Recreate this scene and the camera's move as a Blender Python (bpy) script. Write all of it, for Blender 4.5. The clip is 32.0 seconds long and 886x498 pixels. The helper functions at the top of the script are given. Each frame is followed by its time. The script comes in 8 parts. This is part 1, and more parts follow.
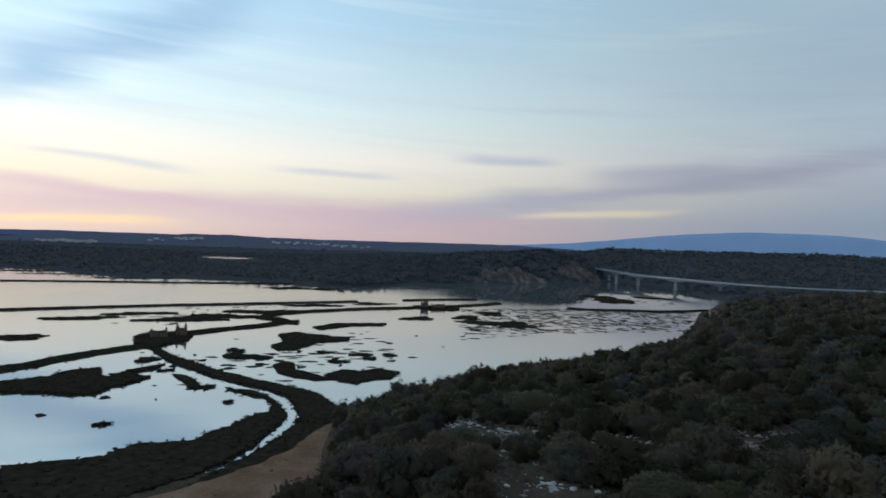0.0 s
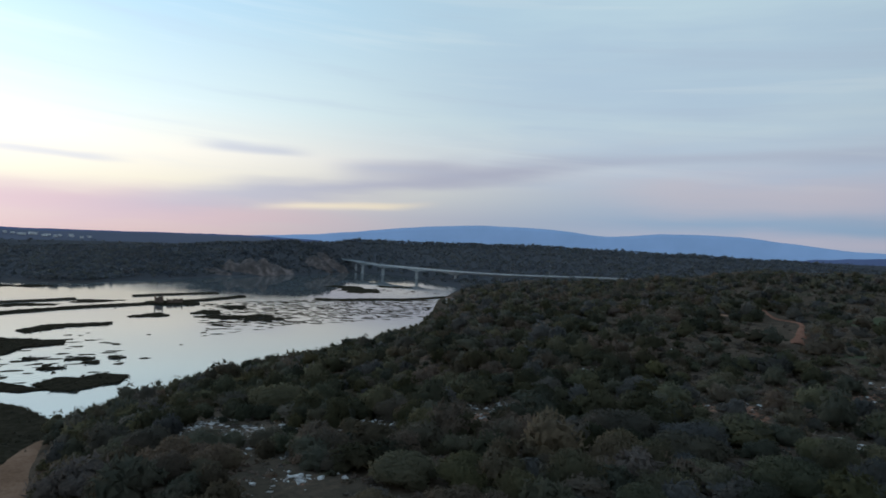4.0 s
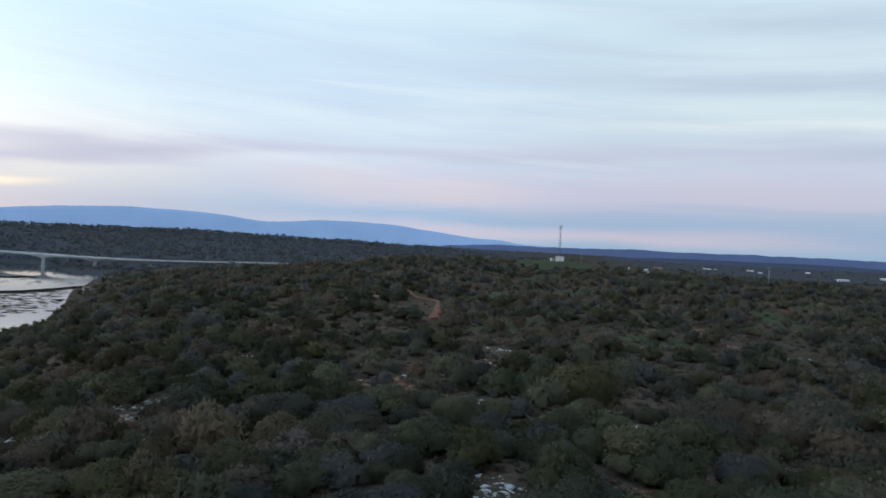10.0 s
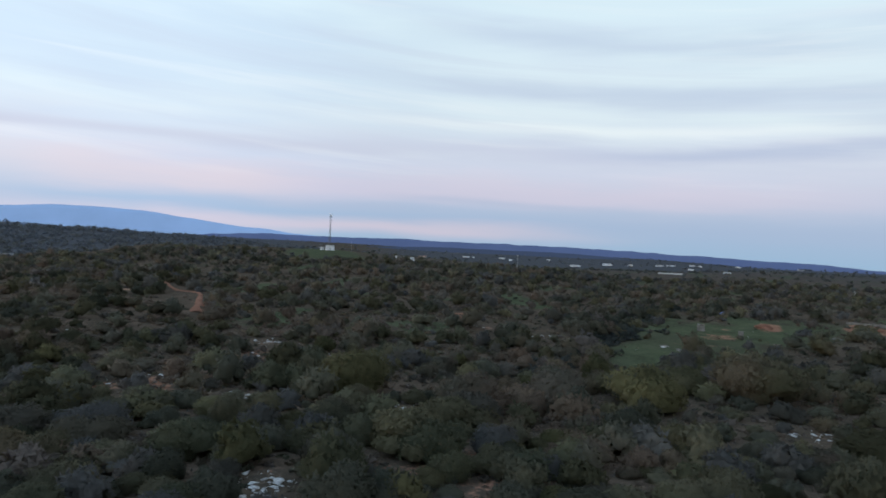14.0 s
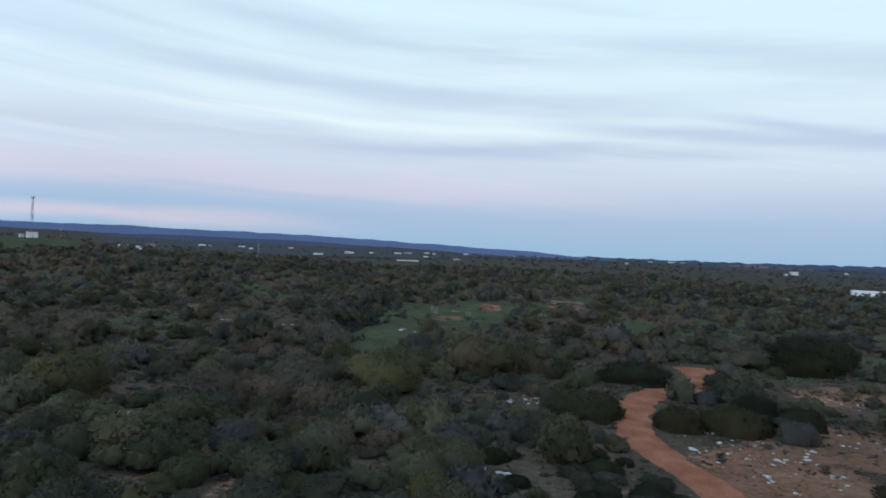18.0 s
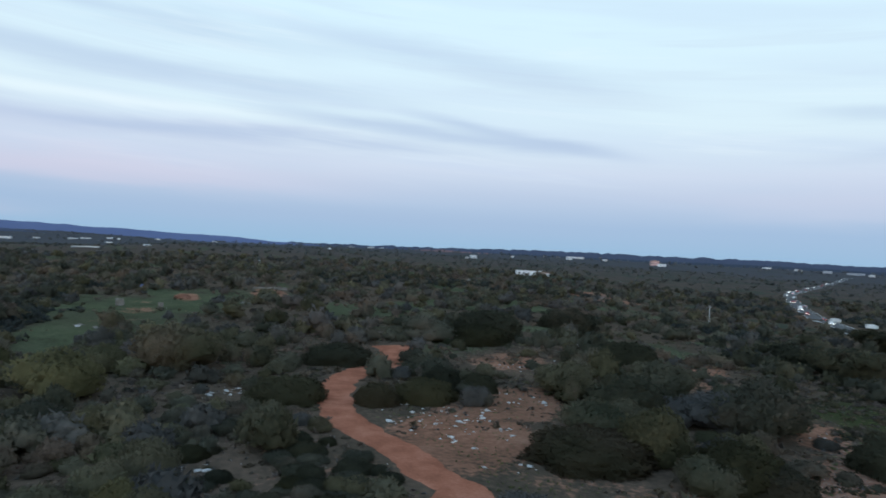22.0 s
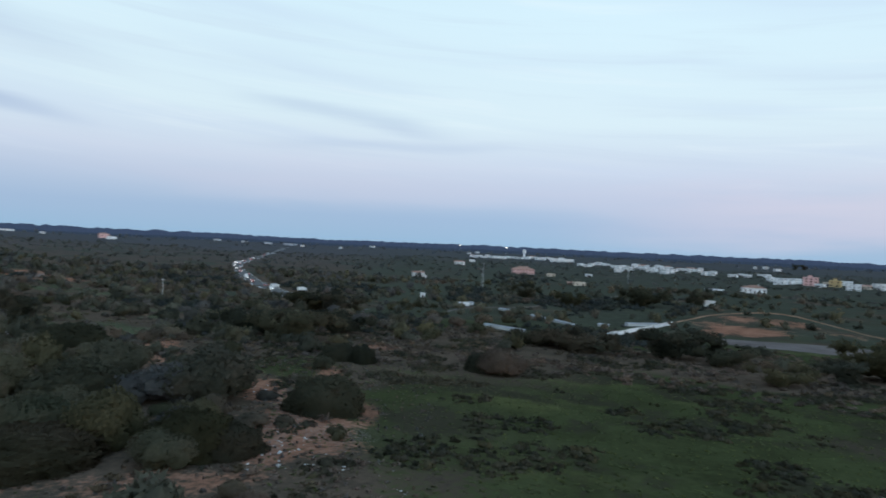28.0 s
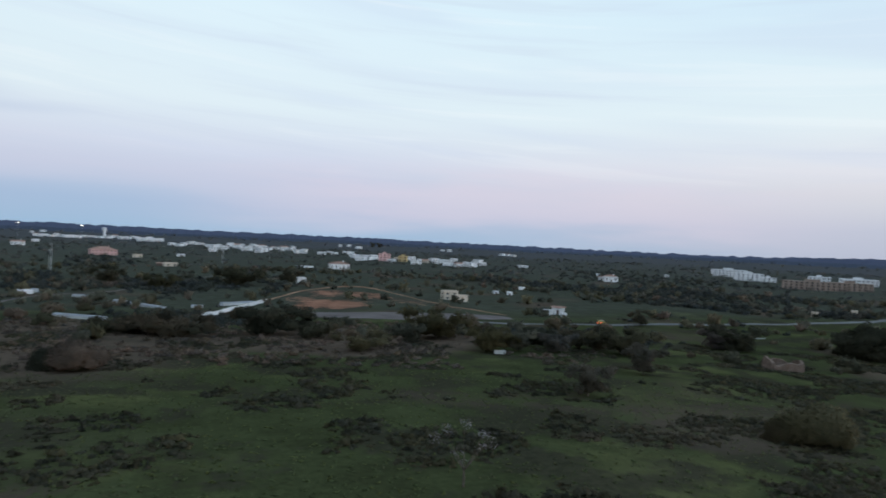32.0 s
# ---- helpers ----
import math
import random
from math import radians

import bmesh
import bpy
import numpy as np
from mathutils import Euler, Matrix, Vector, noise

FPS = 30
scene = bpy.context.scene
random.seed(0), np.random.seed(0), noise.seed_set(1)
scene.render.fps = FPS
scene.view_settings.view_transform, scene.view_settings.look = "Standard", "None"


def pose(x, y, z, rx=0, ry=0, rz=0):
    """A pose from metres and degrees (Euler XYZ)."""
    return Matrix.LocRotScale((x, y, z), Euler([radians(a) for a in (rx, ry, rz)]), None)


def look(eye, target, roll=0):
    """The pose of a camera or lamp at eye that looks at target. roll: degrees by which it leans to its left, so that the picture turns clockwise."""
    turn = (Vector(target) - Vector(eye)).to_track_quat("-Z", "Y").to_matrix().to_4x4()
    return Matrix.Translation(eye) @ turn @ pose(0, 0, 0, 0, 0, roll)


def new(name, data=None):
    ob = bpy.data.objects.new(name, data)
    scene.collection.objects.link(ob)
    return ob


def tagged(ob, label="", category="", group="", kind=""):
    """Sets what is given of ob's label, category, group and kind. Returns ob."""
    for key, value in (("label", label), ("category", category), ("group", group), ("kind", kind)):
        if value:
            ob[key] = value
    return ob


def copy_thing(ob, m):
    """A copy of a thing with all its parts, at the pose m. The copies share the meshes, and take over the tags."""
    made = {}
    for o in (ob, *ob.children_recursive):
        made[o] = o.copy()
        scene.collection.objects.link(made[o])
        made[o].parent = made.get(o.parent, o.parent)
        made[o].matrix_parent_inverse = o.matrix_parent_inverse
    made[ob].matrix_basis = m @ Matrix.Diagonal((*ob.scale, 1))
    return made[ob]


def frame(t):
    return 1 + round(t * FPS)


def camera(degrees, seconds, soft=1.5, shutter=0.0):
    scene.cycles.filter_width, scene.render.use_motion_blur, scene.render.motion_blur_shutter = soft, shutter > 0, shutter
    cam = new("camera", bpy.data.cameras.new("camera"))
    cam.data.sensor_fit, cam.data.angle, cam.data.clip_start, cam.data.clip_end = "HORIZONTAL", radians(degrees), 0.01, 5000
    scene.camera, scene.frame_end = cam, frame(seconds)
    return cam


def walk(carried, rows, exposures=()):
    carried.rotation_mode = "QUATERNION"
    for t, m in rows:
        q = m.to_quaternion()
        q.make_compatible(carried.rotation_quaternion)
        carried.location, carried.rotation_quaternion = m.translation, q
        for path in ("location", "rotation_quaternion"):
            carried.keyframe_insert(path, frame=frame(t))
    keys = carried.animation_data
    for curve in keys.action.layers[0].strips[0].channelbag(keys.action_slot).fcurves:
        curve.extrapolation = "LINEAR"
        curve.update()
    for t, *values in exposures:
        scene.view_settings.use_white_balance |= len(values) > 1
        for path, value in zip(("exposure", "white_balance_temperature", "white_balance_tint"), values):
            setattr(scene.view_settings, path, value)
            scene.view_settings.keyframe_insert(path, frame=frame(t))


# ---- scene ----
cam = camera(69.029, 32.0, soft=1.7, shutter=0.5)
# time, heading, tilt and lean of the hovering camera, 45 m above the river
EYE = (0.0, 0.0, 45.0)
PATH = [
    (0.0, 1.46, -0.33, -2.29),
    (0.5, -1.45, -0.31, -2.33),
    (1.0, -4.33, -0.27, -2.45),
    (1.5, -7.25, -0.20, -2.55),
    (2.0, -10.02, -0.17, -2.63),
    (2.5, -12.75, -0.16, -2.60),
    (3.0, -15.41, -0.19, -2.53),
    (3.5, -18.09, -0.21, -2.48),
    (5.5, -28.27, -0.15, -2.68),
    (6.0, -30.75, -0.13, -2.73),
    (6.5, -33.23, -0.11, -2.75),
    (7.0, -35.62, -0.11, -2.79),
    (7.5, -38.05, -0.12, -2.80),
    (8.0, -40.49, -0.13, -2.83),
    (8.5, -42.95, -0.14, -2.88),
    (9.0, -45.38, -0.14, -2.90),
    (9.5, -47.80, -0.15, -2.87),
    (10.0, -50.24, -0.15, -2.87),
    (10.5, -52.70, -0.15, -2.91),
    (11.0, -55.13, -0.13, -2.92),
    (11.5, -57.68, -0.10, -2.87),
    (12.0, -60.25, -0.10, -2.87),
    (12.5, -62.83, -0.11, -2.90),
    (13.0, -65.35, -0.10, -2.89),
    (13.5, -67.93, -0.11, -2.90),
    (14.0, -70.50, -0.10, -2.91),
    (14.5, -73.22, -0.07, -2.87),
    (16.5, -84.27, -0.06, -2.89),
    (17.0, -87.15, -0.04, -2.91),
    (17.5, -90.11, -0.03, -2.90),
    (18.0, -93.10, -0.01, -2.89),
    (18.5, -96.15, -0.01, -2.86),
    (19.0, -99.25, -0.01, -2.87),
    (19.5, -102.44, -0.02, -2.86),
    (20.0, -105.65, -0.01, -2.85),
    (20.5, -108.91, -0.01, -2.83),
    (21.0, -112.22, 0.00, -2.85),
    (21.5, -115.61, 0.02, -2.84),
    (22.0, -119.03, 0.00, -2.85),
    (22.5, -122.54, -0.04, -2.84),
    (23.0, -126.11, -0.10, -2.81),
    (23.5, -129.76, -0.13, -2.78),
    (24.0, -133.44, -0.18, -2.75),
    (24.5, -137.21, -0.19, -2.75),
    (25.0, -141.09, -0.15, -2.66),
    (25.5, -145.01, -0.08, -2.67),
    (27.5, -160.90, -0.14, -2.63),
    (28.0, -165.07, -0.14, -2.66),
    (28.5, -169.31, -0.18, -2.65),
    (29.0, -173.59, -0.18, -2.66),
    (29.5, -177.90, -0.19, -2.64),
    (30.0, -182.31, -0.24, -2.70),
    (30.5, -186.69, -0.30, -2.67),
    (31.0, -191.12, -0.35, -2.62),
    (31.5, -195.52, -0.36, -2.66),
    (32.0, -200.00, -0.35, -2.66),
]
EXPOSURES = [(0.0, -0.86, 6350.0, 9.0), (1.5, -0.75, 6350.0, 9.0), (3.0, -0.60, 6400.0, 9.0), (5.0, -0.46, 6450.0, 10.0), (7.0, -0.27, 6500.0, 10.0), (10.0, -0.05, 6650.0, 12.0),
             (14.0, 0.04, 6750.0, 14.0), (18.0, 0.1, 6500.0, 10.0), (24.0, 0.1, 6400.0, 10.0), (28.0, 0.05, 6450.0, 10.0), (32.0, 0.06, 6750.0, 14.0)]
walk(cam, [(t, pose(*EYE, 90 + tilt, lean, turn)) for t, turn, tilt, lean in PATH], EXPOSURES)


# ---- sky and light ----
def srgb(r, g, b):
    return tuple(((c / 255 + 0.055) / 1.055) ** 2.4 if c > 10 else c / 255 / 12.92 for c in (r, g, b)) + (1.0,)


class Nodes:
    """Short hand for building a node tree."""

    def __init__(self, tree):
        self.tree = tree
        tree.nodes.clear()

    def add(self, kind):
        return self.tree.nodes.new(kind)

    def link(self, a, b):
        self.tree.links.new(a, b)

    def put(self, socket, value):
        if isinstance(value, bpy.types.NodeSocket):
            self.link(value, socket)
        else:
            socket.default_value = value

    def math(self, op, a, b=0.0, c=0.0, clamp=False):
        node = self.add("ShaderNodeMath")
        node.operation, node.use_clamp = op, clamp
        for socket, value in zip(node.inputs, (a, b, c)):
            self.put(socket, value)
        return node.outputs[0]

    def mix(self, fac, a, b, blend="MIX"):
        node = self.add("ShaderNodeMix")
        node.data_type, node.blend_type = "RGBA", blend
        self.put(node.inputs[0], fac)
        self.put(node.inputs[6], a)
        self.put(node.inputs[7], b)
        return node.outputs[2]

    def ramp(self, fac, stops, ease="LINEAR"):
        node = self.add("ShaderNodeValToRGB")
        node.color_ramp.interpolation = ease
        el = node.color_ramp.elements
        while len(el) < len(stops):
            el.new(0.5)
        for e, (pos, col) in zip(el, stops):
            e.position = pos
            e.color = col if len(col) == 4 else (*col, 1.0)
        self.link(fac, node.inputs[0])
        return node.outputs[0]

    def smooth(self, x, lo, hi):
        node = self.add("ShaderNodeMapRange")
        node.interpolation_type = "SMOOTHSTEP"
        self.put(node.inputs[0], x)
        node.inputs[1].default_value, node.inputs[2].default_value = lo, hi
        return node.outputs[0]

    def noise(self, vector, scale, detail=4.0, rough=0.55, distort=0.0):
        node = self.add("ShaderNodeTexNoise")
        self.put(node.inputs["Vector"], vector)
        node.inputs["Scale"].default_value = scale
        node.inputs["Detail"].default_value = detail
        node.inputs["Roughness"].default_value = rough
        node.inputs["Distortion"].default_value = distort
        return node.outputs[0]

    def vec(self, x, y, z=0.0):
        node = self.add("ShaderNodeCombineXYZ")
        for socket, value in zip(node.inputs, (x, y, z)):
            self.put(socket, value)
        return node.outputs[0]


SUNSET = -62.0   # bearing of the set sun, degrees clockwise from +y


def build_world():
    world = bpy.data.worlds.new("dusk_sky")
    world.use_nodes = True
    n = Nodes(world.node_tree)
    co = n.add("ShaderNodeTexCoord").outputs["Generated"]
    sep = n.add("ShaderNodeSeparateXYZ")
    n.link(co, sep.inputs[0])
    x, y, z = sep.outputs
    el = n.math("MULTIPLY", n.math("ARCSINE", z), 180 / math.pi)             # degrees above the horizon
    az = n.math("MULTIPLY", n.math("ARCTAN2", n.math("MULTIPLY", y, -1.0), x), 180 / math.pi)
    az = n.math("ADD", az, 90.0)                                                # bearing, -90 to 270
    level = n.math("DIVIDE", n.math("MAXIMUM", el, 0.0), 90.0, clamp=True)
    east = n.ramp(level, [(0.0, srgb(149, 185, 214)), (2.5 / 90, srgb(154, 184, 216)), (5 / 90, srgb(178, 196, 222)),
                          (7 / 90, srgb(198, 211, 231)), (11 / 90, srgb(212, 232, 242)), (20 / 90, srgb(210, 236, 248)),
                          (40 / 90, srgb(186, 214, 236)), (1.0, srgb(140, 178, 214))])
    west = n.ramp(level, [(0.0, srgb(206, 182, 184)), (2.5 / 90, srgb(210, 199, 198)), (4.5 / 90, srgb(234, 228, 212)),
                          (7 / 90, srgb(244, 240, 230)), (11 / 90, srgb(218, 236, 240)), (19 / 90, srgb(182, 217, 239)),
                          (40 / 90, srgb(160, 198, 228)), (1.0, srgb(130, 170, 210))])
    off = n.math("SUBTRACT", az, SUNSET)
    near_sun = n.math("COSINE", n.math("MULTIPLY", off, math.pi / 180))
    south = n.smooth(n.math("ABSOLUTE", n.math("SUBTRACT", az, 225.0)), 44.0, 14.0)   # the dusk is greyer there
    sky = n.mix(n.math("MULTIPLY", n.smooth(near_sun, -0.35, 0.6), n.math("SUBTRACT", 1.0, n.math("MULTIPLY", south, 0.65))), east, west)
    # the set sun's glow: warm at the horizon, brighter all over its side of the sky
    low = n.math("MULTIPLY", n.smooth(near_sun, 0.6, 1.0), n.smooth(el, 12.0, 0.5))
    sky = n.mix(n.math("MULTIPLY", low, 0.42), sky, srgb(250, 226, 184))
    # high thin cloud: long smooth veils, flattened towards the horizon
    u = n.math("DIVIDE", az, 55.0)
    tiltd = n.math("ADD", el, n.math("MULTIPLY", az, 0.09))
    veil = n.noise(n.vec(u, n.math("DIVIDE", tiltd, 4.5), 0.0), 1.5, 2.5, 0.45, 0.25)
    veil = n.math("MULTIPLY", n.smooth(veil, 0.46, 0.68), n.smooth(el, 3.0, 7.0))
    veil = n.math("MULTIPLY", veil, n.smooth(az, 15.0, 58.0))
    sky = n.mix(n.math("MULTIPLY", veil, 0.3), sky, srgb(190, 208, 234))
    fine = n.noise(n.vec(n.math("DIVIDE", az, 16.0), n.math("DIVIDE", el, 2.2), 7.0), 1.1, 3.0)
    broad = n.noise(n.vec(n.math("DIVIDE", az, 30.0), n.math("DIVIDE", el, 6.0), 2.0), 1.2, 2.0)
    # the broad cloud streaks: bearing, height, slope, half length, half thickness, strength, side of the sky
    rosy, blue_grey, lilac, mauve = srgb(204, 180, 192), srgb(168, 188, 218), srgb(184, 192, 214), srgb(174, 178, 202)
    cream, low_blue, white = srgb(250, 236, 208), srgb(160, 184, 214), srgb(232, 246, 250)
    streaks = ((44, 14.5, 0.0, 36, 6.0, 0.45, srgb(176, 204, 235)),
               (-20, 2.3, 0.0, 30, 1.25, 0.7, rosy), (-30, 3.2, -0.05, 13, 0.45, 0.6, rosy), (-2, 1.9, 0.03, 20, 1.0, 0.5, rosy), (-31, 0.7, 0.0, 9, 0.4, 0.55, srgb(254, 222, 166)),
               (-29, 15.0, 0.42, 15, 2.2, 0.8, srgb(150, 184, 214)), (-36, 19.5, 0.42, 9, 2.2, 0.8, srgb(252, 253, 252)),
               (15, 5.2, 0.14, 28, 1.0, 0.75, mauve), (17, 6.8, 0.06, 8, 0.8, 0.6, mauve), (12, 3.2, 0.06, 9, 0.28, 0.7, cream), (47, 7.9, 0.01, 26, 0.55, 0.5, lilac),
               (4, 7.5, 0.0, 6, 0.4, 0.6, lilac), (-11, 5.9, -0.02, 7, 0.3, 0.5, lilac), (-29, 5.6, -0.04, 8, 0.35, 0.5, lilac),
               (76, 5.2, 0.0, 44, 1.4, 0.4, srgb(218, 206, 224)), (46, 5.0, 0.02, 16, 1.4, 0.45, srgb(220, 208, 214)), (86, 8.6, 0.0, 40, 1.35, 0.55, srgb(186, 196, 222)), (101, 8.7, -0.01, 25, 0.8, 0.6, blue_grey), (84, 10.9, -0.01, 34, 0.5, 0.5, white),
               (90, 13.5, -0.045, 34, 1.0, 0.5, blue_grey), (118, 10.0, -0.075, 21, 0.7, 0.65, blue_grey), (125, 10.2, -0.15, 13, 0.6, 0.6, blue_grey), (160, 8.7, 0.05, 14, 0.45, 0.3, blue_grey),
               (60, 3.4, 0.0, 15, 0.45, 0.4, low_blue), (76, 4.3, -0.02, 14, 0.35, 0.4, low_blue), (104, 2.8, -0.01, 40, 0.9, 0.35, low_blue), (58, 1.5, 0.0, 34, 0.8, 0.55, srgb(220, 206, 218)), (156, 11.0, -0.12, 12, 0.7, 0.4, blue_grey), (88, 17.5, -0.06, 26, 1.2, 0.4, blue_grey),
               (120, 16.0, -0.12, 22, 1.1, 0.35, blue_grey), (205, 3.6, 0.0, 36, 2.6, 0.5, srgb(216, 208, 224)), (160, 5.0, 0.0, 30, 1.6, 0.3, srgb(206, 208, 228)))
    for b0, e0, slope, length, thick, strength, tint in streaks:
        along = n.math("SUBTRACT", az, float(b0))
        across = n.math("SUBTRACT", n.math("SUBTRACT", el, float(e0)), n.math("MULTIPLY", along, slope))
        across = n.math("ADD", across, n.math("MULTIPLY", n.math("SUBTRACT", broad, 0.5), 1.8))
        across = n.math("ADD", across, n.math("MULTIPLY", n.math("SUBTRACT", fine, 0.5), thick * 2.2))
        m = n.math("MULTIPLY", n.smooth(n.math("ABSOLUTE", across), thick * 1.6, 0.0), n.smooth(n.math("ABSOLUTE", along), float(length), length * 0.3))
        sky = n.mix(n.math("MULTIPLY", m, strength), sky, tint)
    # the west is brighter all over
    wisp = n.noise(n.vec(n.math("DIVIDE", n.math("ADD", az, n.math("MULTIPLY", el, 2.2)), 30.0), n.math("DIVIDE", n.math("ADD", el, n.math("MULTIPLY", az, 0.05)), 1.9), 4.0), 1.0, 4.0, 0.6, 0.4)
    wisps = n.math("MULTIPLY", n.smooth(wisp, 0.5, 0.72), n.math("MULTIPLY", n.smooth(el, 4.0, 8.0), 0.26))
    sky = n.mix(wisps, sky, srgb(188, 203, 226))
    gleam = n.math("MULTIPLY", n.smooth(wisp, 0.46, 0.3), n.math("MULTIPLY", n.smooth(el, 4.0, 9.0), 0.22))
    sky = n.mix(gleam, sky, srgb(234, 246, 250))
    side = n.math("COSINE", n.math("MULTIPLY", n.math("ADD", az, 55.0), math.pi / 180))
    gain = n.add("ShaderNodeVectorMath")
    gain.operation = "SCALE"
    n.link(sky, gain.inputs[0])
    rise = n.math("POWER", n.math("DIVIDE", n.math("ADD", side, 0.2), 1.15, clamp=True), 1.8)
    lift = n.math("MULTIPLY", n.math("MULTIPLY", rise, 1.12), n.math("SUBTRACT", 1.08, n.math("MULTIPLY", south, 1.08)))
    clear = n.math("MULTIPLY", n.smooth(n.math("ABSOLUTE", n.math("SUBTRACT", az, 42.0)), 26.0, 2.0), 0.12)
    late = n.math("MULTIPLY", n.smooth(az, 150.0, 185.0), 0.03)
    n.link(n.math("ADD", 0.98, n.math("ADD", lift, n.math("ADD", clear, late))), gain.inputs["Scale"])
    sky = gain.outputs[0]
    # a little of the physical sky, for the tone of the light
    phys = n.add("ShaderNodeTexSky")
    phys.sky_type, phys.sun_disc = "NISHITA", False
    phys.sun_elevation, phys.sun_rotation = radians(1.5), radians(SUNSET)
    both = n.mix(1.0, sky, n.mix(1.0, phys.outputs[0], (0.02, 0.02, 0.02, 1.0), "MULTIPLY"), "ADD")
    bg = n.add("ShaderNodeBackground")
    n.link(both, bg.inputs[0])
    bg.inputs[1].default_value = 1.0
    out = n.add("ShaderNodeOutputWorld")
    n.link(bg.outputs[0], out.inputs[0])
    scene.world = world


build_world()
sun = new("sun", bpy.data.lights.new("sun", "SUN"))
sun.data.energy, sun.data.angle, sun.data.color = 0.25, radians(25), (1.0, 0.83, 0.7)
_far = (300 * math.sin(radians(SUNSET)), 300 * math.cos(radians(SUNSET)), 45.0)
sun.matrix_world = look(_far, (0, 0, 0))


# ---- materials ----
def material(name, colours, scale=1.0, fine=12.0, rough=0.85, metal=0.0, bump=0.3, spread=0.12, island=False, detail=6.0):
    """A weathered surface: broad patches between the colours, fine grain, and some difference from object to object."""
    m = bpy.data.materials.new(name)
    m.use_nodes = True
    n = Nodes(m.node_tree)
    co = n.add("ShaderNodeTexCoord").outputs["Object"]
    broad = n.noise(co, scale, detail, 0.6)
    grain = n.noise(co, scale * fine, 4.0, 0.65)
    k = n.math("ADD", n.math("MULTIPLY", broad, 0.7), n.math("MULTIPLY", grain, 0.3))
    steps = [(0.32 + 0.36 * i / max(1, len(colours) - 1), c) for i, c in enumerate(colours)]
    col = n.ramp(k, steps)
    info = n.add("ShaderNodeObjectInfo").outputs["Random"]
    if island:
        info = n.add("ShaderNodeNewGeometry").outputs["Random Per Island"]
    shade = n.math("ADD", 1.0 - spread, n.math("MULTIPLY", info, 2 * spread))
    grey = n.add("ShaderNodeCombineColor")
    for socket in grey.inputs[:3]:
        n.link(shade, socket)
    col = n.mix(1.0, col, grey.outputs[0], "MULTIPLY")
    bsdf = n.add("ShaderNodeBsdfPrincipled")
    n.link(col, bsdf.inputs["Base Color"])
    bsdf.inputs["Roughness"].default_value, bsdf.inputs["Metallic"].default_value = rough, metal
    bsdf.inputs["Specular IOR Level"].default_value = 0.25 if rough < 0.9 else 0.0
    if bump:
        b = n.add("ShaderNodeBump")
        b.inputs["Strength"].default_value, b.inputs["Distance"].default_value = bump, 0.1
        n.link(grain, b.inputs["Height"])
        n.link(b.outputs[0], bsdf.inputs["Normal"])
    out = n.add("ShaderNodeOutputMaterial")
    n.link(bsdf.outputs[0], out.inputs[0])
    return m


